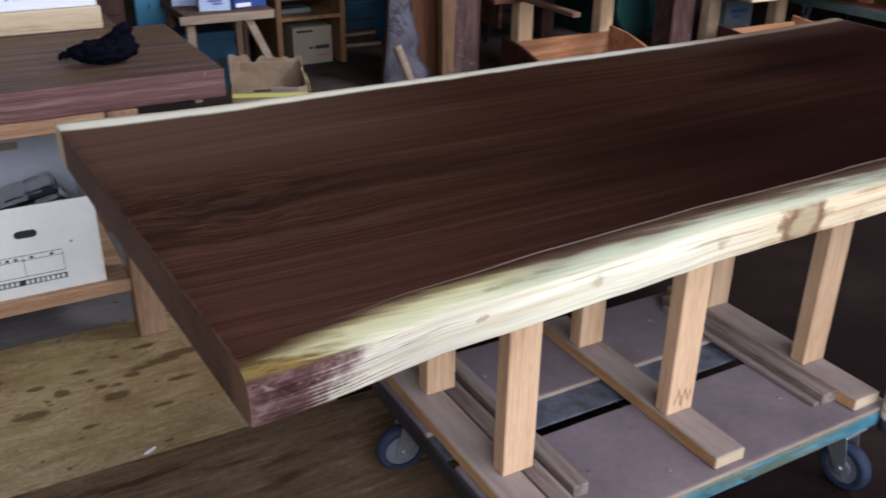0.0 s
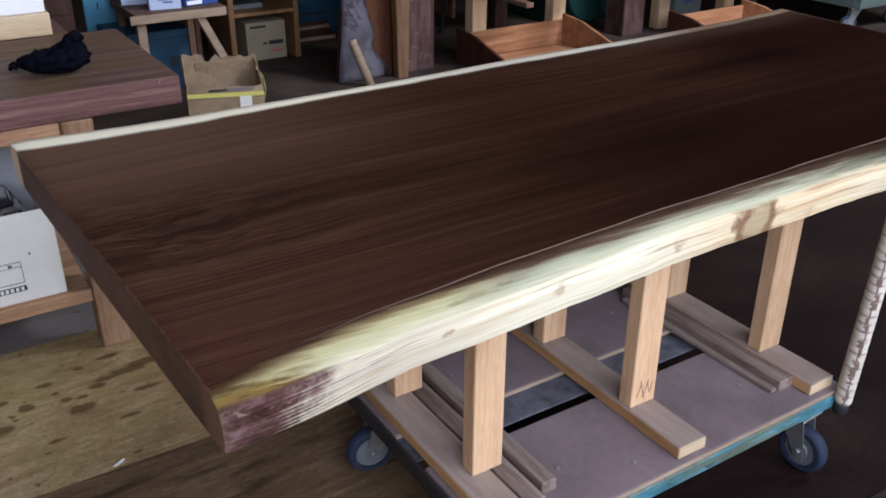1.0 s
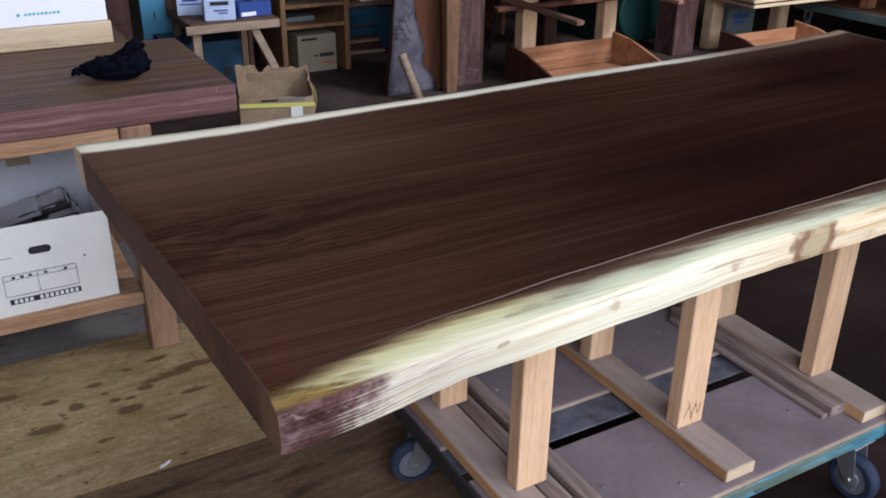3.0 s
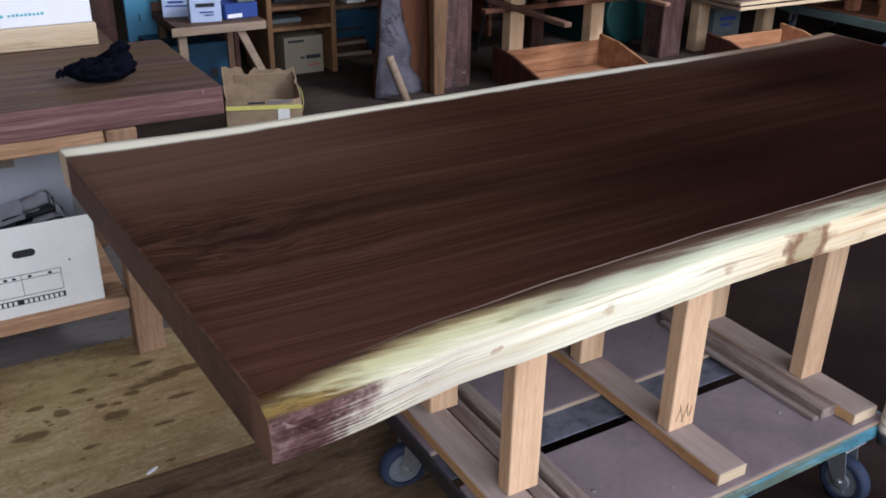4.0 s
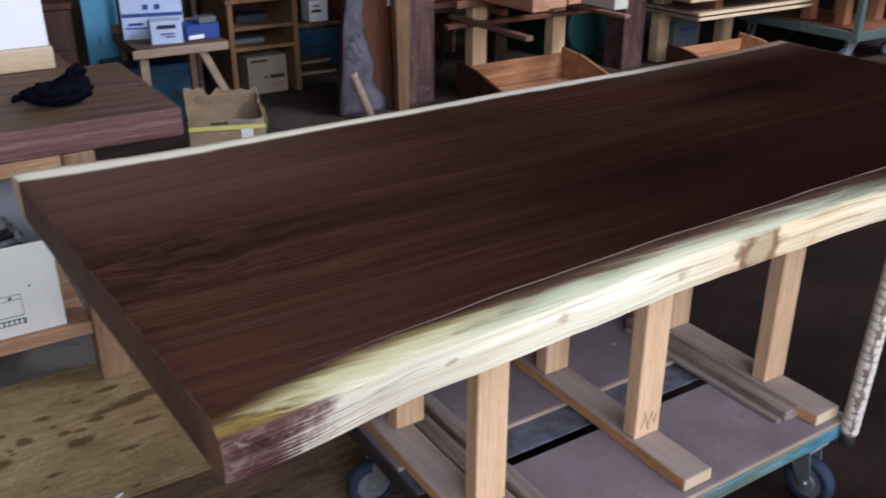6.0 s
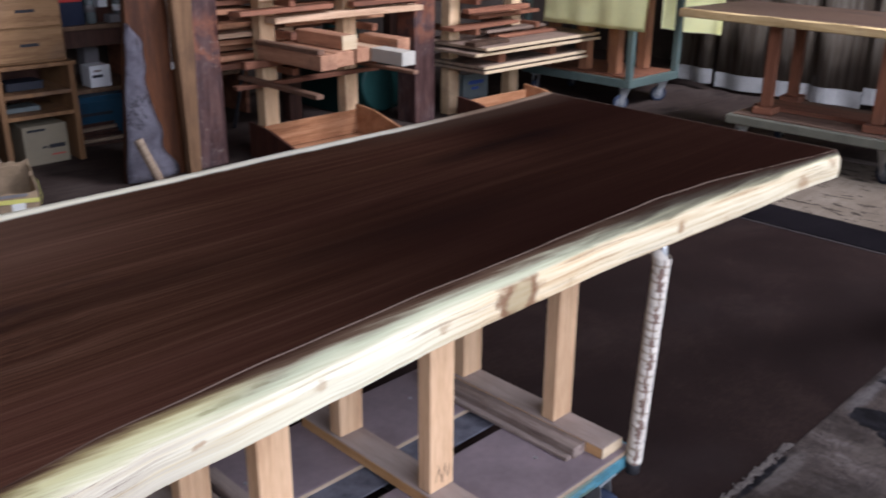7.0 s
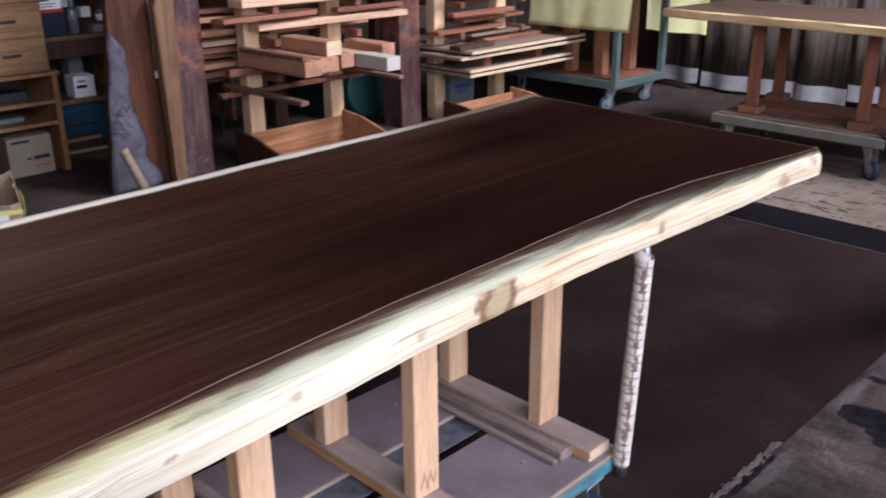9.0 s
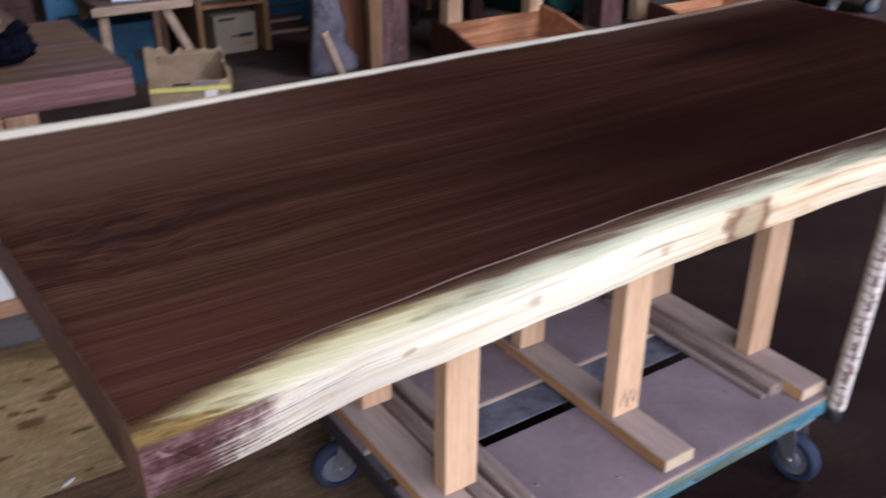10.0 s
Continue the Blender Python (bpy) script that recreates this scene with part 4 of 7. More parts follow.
def lerp(table, x):
    for (a, p), (b, q) in zip(table, table[1:]):
        if x <= b:
            u = max(0.0, (x - a) / (b - a))
            return p + (q - p) * u
    return table[-1][1]


# ---- setting ----
def sheet(name, x0, x1, y0, y1, z0, z1, mat, label="", bevel=0.003):
    ob = part(name, bx(x0, x1, y0, y1, z0, z1, bevel), mat)
    return tagged(ob, label, "", kind="structure")


sheet("floor", -12, 14, -14, 12, -0.2, 0.0, M["floor_dark"], "dark oil-stained workshop floor", 0)
sheet("floor_wood", -2.6, 1.15, -2.4, 1.881, 0.0, 0.0115, M["floor_wood"], "worn dark brown boarded floor with grain")
sheet("floor_plywood", -2.6, 0.78, 1.888, 2.60, 0.0, 0.009, M["floor_khaki"], "dusty khaki plywood floor sheet with brown drips", 0.0005)
sheet("floor_concrete", 1.7, 7.2, -6.0, 0.80, 0.0, 0.006, M["floor_concrete"], "dirty grey concrete floor with black patches")
sheet("floor_flecked", 4.66, 5.86, 0.81, 3.6, 0.0, 0.006, M["floor_fleck"], "pale worn floor flecked with dark marks")
sheet("floor_mat", 4.345, 4.655, 0.81, 3.4, 0.0, 0.008, M["black_mat"], "black rubber mat laid on the floor")
sheet("floor_joint", 4.331, 4.343, 0.81, 3.4, 0.0, 0.0045, M["dust_line"], "pale dusty floor joint")
sheet("floor_back", 0.79, 8.6, 3.62, 6.5, 0.0, 0.004, M["floor_back"], "dark brown floor under the racks, lifted for weak light")
sheet("floor_strip", 5.863, 5.945, 0.3, 3.61, 0.0, 0.010, M["floor_strip"], "worn grey-brown wooden floor strip")
sheet("floor_far", 5.948, 8.6, -3.0, 3.615, 0.0, 0.004, M["floor_back"], "dark brown floor under the carts, lifted for weak light")
# dusty grey floor, started at the bench's shadow edge to paint in that edge
sheet("floor_under_bench", -3.0, 0.785, 2.607, 6.5, 0.0, 0.005, M["floor_grey"], "dusty grey floor under the workbench, edged where its shadow starts")
sheet("wall_north", -3.0, 9.0, 6.5, 6.7, 0.0, 4.7, M["wall_dark"], "dark boarded back wall")
sheet("wall_east", 8.6, 8.8, -3.2, 6.5, 0.0, 4.7, M["wall_dark"], "dark boarded wall behind the curtain")
# walls from here on are out of view, added to close the room
sheet("wall_west", -3.2, -3.0, -3.2, 6.7, 0.0, 4.7, M["wall_wood"], "old wooden boarded wall")
sheet("wall_south_lintel", -3.2, 8.8, -3.2, -3.0, 4.3, 4.7, M["wall_wood"], "unseen wooden lintel, raised to clear the doorway lamp")
sheet("wall_south_left", -3.2, -2.2, -3.2, -3.0, 0.0, 4.3, M["wall_wood"], "old wooden wall beside the doorway")
sheet("wall_south_right", 7.4, 8.8, -3.2, -3.0, 0.0, 4.3, M["wall_wood"], "old wooden wall beside the doorway")
# ceiling out of view, added to close the room, open for the lamp
sheet("ceiling", -3.2, 8.8, 1.3, 6.7, 4.7, 4.85, M["ceiling"], "unseen boarded ceiling, left open for the overhead lamp")
sheet("ceiling_front", -3.2, 8.8, -3.2, -0.5, 4.7, 4.85, M["ceiling"], "unseen boarded ceiling, left open for the overhead lamp")
sheet("ceiling_left", -3.2, 3.6, -0.5, 1.3, 4.7, 4.85, M["ceiling"], "unseen boarded ceiling, left open for the overhead lamp")
sheet("ceiling_right", 6.4, 8.8, -0.5, 1.3, 4.7, 4.85, M["ceiling"], "unseen boarded ceiling, left open for the overhead lamp")


# ---- the live-edge slab ----
NEAR_TOP = [(0.17, 0.773), (0.22, 0.786), (0.31, 0.806), (0.42, 0.827), (0.53, 0.837), (0.67, 0.851), (0.80, 0.859), (0.93, 0.866), (1.15, 0.871), (1.45, 0.880), (1.70, 0.886), (1.9, 0.876), (2.1, 0.843), (2.3, 0.806), (2.42, 0.790)]
NEAR_LOW = [(0.17, 0.745), (0.225, 0.747), (0.36, 0.763), (0.46, 0.778), (0.65, 0.789), (0.875, 0.806), (1.0, 0.810), (1.3, 0.815), (1.5, 0.818), (1.7, 0.809), (2.23, 0.794), (2.42, 0.780)]
FAR = [(0.17, 1.772), (0.26, 1.762), (0.40, 1.748), (0.54, 1.742), (0.74, 1.745), (1.0, 1.750), (1.25, 1.757), (1.47, 1.759), (1.8, 1.763), (2.0, 1.769), (2.15, 1.779), (2.3, 1.798), (2.46, 1.826)]
Z_LOW, Z_SHOULDER, Z_TOP = 0.862, 0.921, 0.937


def walnut_slab():
    bm = bmesh.new()
    rim = bm.verts.layers.float.new("rim")
    far_rim = bm.verts.layers.float.new("far_rim")
    nx, rings = 150, []
    inner = [0.0, 0.03, 0.06, 0.12, 0.25, 0.4, 0.55, 0.7, 0.82, 0.9, 0.95, 0.98, 1.0]
    for i in range(nx + 1):
        u = i / nx
        xm = 0.19 + u * 2.22
        yt, yl, yf = lerp(NEAR_TOP, xm), lerp(NEAR_LOW, xm), lerp(FAR, xm)
        w = 0.004 * noise.noise((xm * 5, 0.3, 0.1)) + 0.002 * noise.noise((xm * 17, 1.3, 0.1))
        yl += w
        yt += 0.004 * noise.noise((xm * 7, 5.3, 0.1))
        yf += 0.006 * noise.noise((xm * 4, 9.3, 0.1))
        lip = max(0.012, yt - yl - 0.004)
        prof = [(yl + 0.10, Z_LOW, -0.2), (yl + 0.005, Z_LOW, -0.07), (yl, Z_LOW + 0.004, -0.06), (yl - 0.002 + 1.2 * w, Z_LOW + 0.022, -0.04), (yl - 0.001, Z_LOW + 0.042, -0.018), (yl + 0.001, Z_SHOULDER - 0.004, -0.004), (yl + 0.003, Z_SHOULDER, 0.0)]
        for k, dz in ((0.04, 0.07), (0.12, 0.17), (0.3, 0.37), (0.5, 0.57), (0.75, 0.81), (0.97, 1.0), (1.0, 1.0)):
            prof.append((yl + 0.003 + lip * k, Z_SHOULDER + (Z_TOP - Z_SHOULDER) * dz, 0.07 * k))
        y0 = prof[-1][0]
        n0 = len(prof)
        ftop = yf - 0.006
        for v in inner[1:]:
            prof.append((y0 + (ftop - y0) * v, Z_TOP, 0.07 + (ftop - y0) * v))
        prof += [(yf, Z_TOP - 0.008, 1.0), (yf + 0.002, Z_TOP - 0.03, 1.0), (yf - 0.01, Z_LOW + 0.006, 1.0), (yf - 0.02, Z_LOW, 1.0), (yf - 0.12, Z_LOW, 1.0)]
        ring = []
        for y, z, r in prof:
            # the cut ends run slightly askew
            x0, x1 = 0.222 - 0.052 * (y - 0.74), 2.422 + 0.045 * (y - 0.8)
            px = x0 + u * (x1 - x0)
            if i in (0, nx):
                y, z = y + (0.0016 if y < 1.2 else -0.0016), z + (0.0016 if z < 0.9 else -0.0016)
            elif i in (1, nx - 1):
                px = x0 + 0.0022 if i == 1 else x1 - 0.0022
            v = bm.verts.new((px, y, z))
            v[rim] = r
            v[far_rim] = max(0.0, ftop - y) if z > Z_TOP - 0.003 else (0.0 if r > 0.5 else 1.0)
            ring.append(v)
        rings.append(ring)
    for a, b in zip(rings, rings[1:]):
        for k in range(len(a)):
            f = bm.faces.new((a[k], b[k], b[(k + 1) % len(a)], a[(k + 1) % len(a)]))
            f.smooth = True
    for a, b in zip(rings, rings[1:]):
        for k in (2, 6):
            bm.edges.get((a[k], b[k])).smooth = False
    for ring, flip in ((rings[0], False), (rings[-1], True)):
        vs = [bm.verts.new(v.co) for v in ring]
        f = bm.faces.new(vs if not flip else list(reversed(vs)))
        f.material_index = 1
    bmesh.ops.recalc_face_normals(bm, faces=bm.faces)
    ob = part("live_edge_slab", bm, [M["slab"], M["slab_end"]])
    return tagged(ob, "dark brown oiled walnut slab with pale live edges, on timber posts", "wood slab")


walnut_slab()


# ---- casters and carts ----
def caster(parent, at, turn, r=0.06, wide=0.034, steel="zinc", tyre="rubber"):
    ob = part("caster", bx(-0.045, 0.045, -0.04, 0.04, -0.006, 0.0, 0.002), M[steel], parent)
    ob.matrix_local = pose(*at, 0, 0, turn)
    drop = at[2] - r
    fork = bmesh.new()
    off = 0.035
    for s in (-1, 1):
        b = bmesh.new()
        y = s * (wide / 2 + 0.006)
        ring = [(-0.035, -0.012), (0.035, -0.012), (off + 0.016, -drop + 0.002), (off + 0.010, -drop - 0.014), (off - 0.012, -drop - 0.014), (off - 0.018, -drop)]
        vs = [b.verts.new((x, y - 0.0016, z)) for x, z in ring]
        ws = [b.verts.new((x, y + 0.0016, z)) for x, z in ring]
        b.faces.new(vs)
        b.faces.new(list(reversed(ws)))
        for k in range(len(ring)):
            b.faces.new((vs[k], ws[k], ws[(k + 1) % len(ring)], vs[(k + 1) % len(ring)]))
        bmesh.ops.recalc_face_normals(b, faces=b.faces)
        me = bpy.data.meshes.new("tmp")
        b.to_mesh(me)
        b.free()
        fork.from_mesh(me)
        bpy.data.meshes.remove(me)
    bx(-0.036, 0.036, -wide / 2 - 0.008, wide / 2 + 0.008, -0.016, -0.010, 0.002, bm=fork)
    cyl(0.022, 0.012, (0, 0, -0.006), n=16, bm=fork)
    cyl(0.007, wide + 0.026, (off, 0, -drop), "y", 10, bm=fork)
    part("fork", fork, M[steel], ob)
    # tyre with a rounded tread
    b = bmesh.new()
    n, prof = 30, []
    for k in range(7):
        a = math.pi * k / 6
        prof.append((r - 0.010 + 0.010 * math.sin(a), -wide / 2 * math.cos(a)))
    prof = [(r * 0.70, -wide / 2)] + prof + [(r * 0.70, wide / 2)]
    rings = []
    for i in range(n):
        a = 2 * math.pi * i / n
        rings.append([b.verts.new((off + rr * math.cos(a), y, -drop + rr * math.sin(a))) for rr, y in prof])
    for i in range(n):
        p, q = rings[i], rings[(i + 1) % n]
        for k in range(len(prof)):
            f = b.faces.new((p[k], q[k], q[(k + 1) % len(prof)], p[(k + 1) % len(prof)]))
            f.smooth = 0 < k < len(prof) - 2
    bmesh.ops.recalc_face_normals(b, faces=b.faces)
    part("tyre", b, M[tyre], ob)
    hub = cyl(r * 0.705, wide * 0.72, (off, 0, -drop), "y", 26, bevel=0.003)
    cyl(r * 0.34, wide * 1.05, (off, 0, -drop), "y", 18, bevel=0.002, bm=hub)
    cyl(r * 0.17, wide * 1.5, (off, 0, -drop), "y", 10, bm=hub)
    for k in range(5):
        a = 2 * math.pi * k / 5
        cyl(r * 0.07, wide * 0.8, (off + r * 0.5 * math.cos(a), 0, -drop + r * 0.5 * math.sin(a)), "y", 8, bm=hub)
    part("hub", hub, M["hub"], ob)
    return ob


def slab_cart():
    c = thing("platform_cart", (1.32, 1.30, 0.0), "blue-painted platform cart with dusty plywood deck and rubber casters", "cart")
    ox, oy = -1.32, -1.30

    def b_(x0, x1, y0, y1, z0, z1, bv=0.002, bm=None):
        return bx(x0 + ox, x1 + ox, y0 + oy, y1 + oy, z0, z1, bv, bm=bm)
    for y0, y1 in ((0.968, 1.262), (1.394, 1.66)):
        p = part("deck_panel", b_(0.797, 1.846, y0, y1, 0.203, 0.2145), M["ply"], c, "dusty grey-brown plywood panel")
        part("panel_edge", b_(0.799, 1.844, y0 - 0.0035, y0 - 0.0005, 0.2035, 0.214, 0.0006), M["ply_edge"], p, "pale plywood edge")
    part("deck_sheet", b_(0.80, 1.842, 1.306, 1.41, 0.193, 0.199), M["grey_sheet"], c, "dark dusty steel sheet under the deck gap")
    part("front_rail", b_(0.80, 1.850, 0.962, 0.992, 0.166, 0.2015), M["blue_paint"], c, "chipped blue steel rail")
    part("back_rail", b_(0.80, 1.850, 1.635, 1.665, 0.166, 0.2015), M["blue_paint"], c)
    part("side_rail", b_(0.788, 0.7965, 0.962, 1.665, 0.166, 0.208), M["dark_steel"], c, "black steel side rail")
    part("side_rail", b_(1.851, 1.86, 0.962, 1.665, 0.166, 0.208), M["blue_paint"], c)
    for x in (1.315, 1.765):
        part("cross_member", b_(x, x + 0.03, 0.993, 1.634, 0.157, 0.166), M["dark_steel"], c)
    for x, y in ((1.626, 1.108), (1.043, 1.106), (1.595, 1.545), (1.037, 1.525), (1.33, 1.5), (1.20, 1.03)):
        s = cyl(0.005, 0.0024, (x + ox, y + oy, 0.2158), n=12, bevel=0.0008)
        part("screw", s, M["zinc"], c)
    for x, y, a in ((1.738, 1.005, 274), (0.845, 1.02, 150), (0.845, 1.545, 172), (1.79, 1.60, 40)):
        caster(c, (x + ox, y + oy, 0.166), a, 0.064, 0.036)
    hp = bend([(1.824, 0.946, 0.155), (1.872, 0.946, 0.80), (1.872, 1.66, 0.80), (1.824, 1.66, 0.155)], 0.055)

    def hx(z):
        return 1.824 + 0.048 * (z - 0.155) / 0.645 + ox
    h = part("push_handle", tube([(p.x + ox, p.y + oy, p.z) for p in hp], 0.0125, 12), M["zinc"], c, "bent steel tube handle")
    cap = part("handle_cap", cyl(0.018, 0.03, (hx(0.172), 0.946 + oy, 0.172), n=14, bevel=0.003), M["dark_steel"], h, "dark socket at the handle foot")
    # spiral of white cloth tape over a darker wrap
    rnd = random.Random(4)
    core = [(hx(0.19 + 0.535 * k / 12), 0.946 + oy, 0.19 + 0.535 * k / 12) for k in range(13)]
    core += [(hx(0.752), 0.946 + oy + 0.012, 0.752), (hx(0.775), 0.946 + oy + 0.03, 0.775)]
    part("handle_wrap", tube(core, 0.0205, 12, wob=0.05, rnd=rnd), M["tape_white"], h, "white cloth wrap")
    for k in range(27):
        z = 0.193 + 0.0205 * k
        b = bmesh.new()
        n = 32
        hi = 0.0208 + rnd.uniform(-0.0012, 0.0010)
        seam = 3.9 + 0.25 * noise.noise((k * 0.4, 3, 1)) + rnd.uniform(-0.08, 0.08)
        wide = rnd.choice((0.1, 0.15, 0.2, 0.25, 0.35, 0.4))
        run = rnd.choice((0.5, 1.2, 1.5, 1.6))
        rings = []
        for j in range(n):
            a = 2 * math.pi * j / n
            e = 0.0035 * math.sin(a + 0.6) + rnd.uniform(-0.0008, 0.0008)
            rr = 0.0211 + rnd.uniform(-0.0002, 0.0003) if j % 2 else 0.0212
            rings.append([b.verts.new((hx(z) + q * math.cos(a), 0.946 + oy + q * math.sin(a), z + e + dz)) for q, dz in ((rr - 0.0003, -0.0004), (rr, 0.0014), (rr + 0.0002, hi * 0.3), (rr + 0.0001, hi * 0.7), (rr - 0.0002, hi - 0.001), (rr - 0.0005, hi))])
        for j in range(n):
            p, q = rings[j], rings[(j + 1) % n]
            for m in range(5):
                f = b.faces.new((p[m], q[m], q[m + 1], p[m + 1]))
                f.smooth = True
                d = 2 * math.pi * (j + 0.5) / n - seam
                # grey rows paint the soft shading between turns, with tan gaps
                f.material_index = 1 if abs(d) < wide * (1.0 if m != 2 else 0.7) else (2 if m < 2 and -run < d < 0.45 * run else 0)
        part("tape_turn", b, [M["tape_white"], M["tape_dark"], M["tape_grey"]], h)
    return c


slab_cart()


def support(x, y_front, y_back, post_x, label):
    """One bearer lying across the deck with two upright posts on it."""
    s = thing("slab_support", (x, 1.30, 0.215), label, "support stand", "supports under the slab")
    b = bx(-0.042, 0.042, y_front - 1.30, y_back - 1.30, 0.0, 0.031, 0.002)
    part("bearer", b, M["bearer"], s, "dusty pale timber bearer")
    part("sawn_side", bx(-0.0432, -0.0424, y_front - 1.298, y_back - 1.302, 0.002, 0.029, 0), M["bearer_side"], s, "fresh orange sawn side")
    part("sawn_end", bx(-0.0415, 0.0415, y_front - 1.3012, y_front - 1.3002, 0.001, 0.030, 0), M["pale_wood"], s, "pale sawn end")
    for y0, y1 in ((1.150, 1.192), (1.482, 1.526)):
        q = bx(post_x - x - 0.038, post_x - x + 0.038, y0 - 1.30, y1 - 1.30, 0.0315, Z_LOW - 0.2155, 0.0025)
        part("post", q, M["post"], s, "planed orange-pink softwood post")
    marks = {1.331: (1.1496, ((-0.016, 0.036, 20), (-0.006, 0.055, -16), (0.004, 0.048, 18), (0.013, 0.034, -14), (0.022, 0.026, 10)), 0.075), 0.852: (1.4816, ((-0.014, 0.030, 16), (-0.004, 0.034, -18), (0.006, 0.034, 18), (0.015, 0.028, -14)), 0.15)}
    if x in marks:
        face, strokes, z = marks[x]
        for u, w, a in strokes:
            m = Matrix.Translation((post_x - x + u, face - 1.30, z)) @ Matrix.Rotation(radians(a), 4, "Y")
            part("pencil_mark", bx(-0.0009, 0.0009, -0.0002, 0.0005, -w / 2, w / 2, 0, turn=m), M["bench_leg"], s, "brown crayon stroke")
    return s


support(0.852, 0.985, 1.64, 0.886, "pale timber bearer with two upright softwood posts on the cart deck")
support(1.331, 0.985, 1.64, 1.334, "pale timber bearer with two upright softwood posts on the cart deck")
support(1.782, 0.985, 1.64, 1.786, "pale timber bearer with two upright softwood posts on the cart deck")


def batten(x0, x1, y0, y1, h, label, z=0.2155):
    b = bx(-(x1 - x0) / 2, (x1 - x0) / 2, 0, y1 - y0, 0, h, 0.002)
    for v in b.verts:
        v.co.x += 0.004 * noise.noise((v.co.y * 6, x0 * 9, 0.4))
    return solo("wood_batten", b, M["strip"], ((x0 + x1) / 2, y0, z), label, "batten", "battens on the cart deck")


batten(0.962, 1.0, 1.055, 1.60, 0.03, "old brown batten lying beside a bearer on the deck")
batten(0.905, 0.950, 1.03, 1.62, 0.022, "dark weathered batten lying beside a bearer on the deck")
batten(1.666, 1.686, 1.040, 1.58, 0.011, "thin pale batten with torn edge on the deck")
batten(1.687, 1.7375, 1.035, 1.60, 0.030, "dark split batten with pale sawn end on the deck")


# ---- workbench with the thick dark slab ----
def workbench():
    w = thing("workbench", (0.0, 2.8, 0.009), "softwood workbench frame with lower shelf under a thick dark slab", "bench")
    z = -0.009
    part("front_apron", bx(-1.55, 0.369, -0.314, -0.276, 0.690 + z, 0.735 + z, 0.004), M["bench_wood"], w)
    part("back_apron", bx(-1.55, 0.455, 0.62, 0.658, 0.690 + z, 0.735 + z, 0.004), M["bench_wood"], w)
    part("side_apron", bx(0.415, 0.452, -0.239, 0.618, 0.690 + z, 0.735 + z, 0.004), M["bench_wood"], w)
    for x in (0.372, -1.5):
        for y in (-0.326, 0.53):
            # rear legs in darker wood, the shade under the bench put into colour
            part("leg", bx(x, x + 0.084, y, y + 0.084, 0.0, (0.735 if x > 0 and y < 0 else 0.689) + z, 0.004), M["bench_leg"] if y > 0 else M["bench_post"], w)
    part("shelf", bx(-1.55, 0.370, -0.318, 0.36, 0.172 + z, 0.213 + z, 0.004), M["bench_wood"], w, "pale timber shelf")
    return w


workbench()
b = bx(-2.1, 0.712, 2.475, 3.17, 0.0, 0.083, 0.006, 2)
bmesh.ops.subdivide_edges(b, edges=[e for e in b.edges if abs(e.verts[0].co.x - e.verts[1].co.x) > 1], cuts=60)
for v in b.verts:
    v.co.y += 0.005 * noise.noise((v.co.x * 7, 0, v.co.z * 9)) * (1 if v.co.y < 2.8 else 0)
    v.co.z += 0.0025 * noise.noise((v.co.x * 9, v.co.y * 5, 4)) * (1 if v.co.z > 0.05 else 0)
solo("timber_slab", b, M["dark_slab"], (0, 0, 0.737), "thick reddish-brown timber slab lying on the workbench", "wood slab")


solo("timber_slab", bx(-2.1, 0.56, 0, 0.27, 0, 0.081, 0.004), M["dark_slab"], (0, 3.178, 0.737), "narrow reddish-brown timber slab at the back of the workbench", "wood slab")


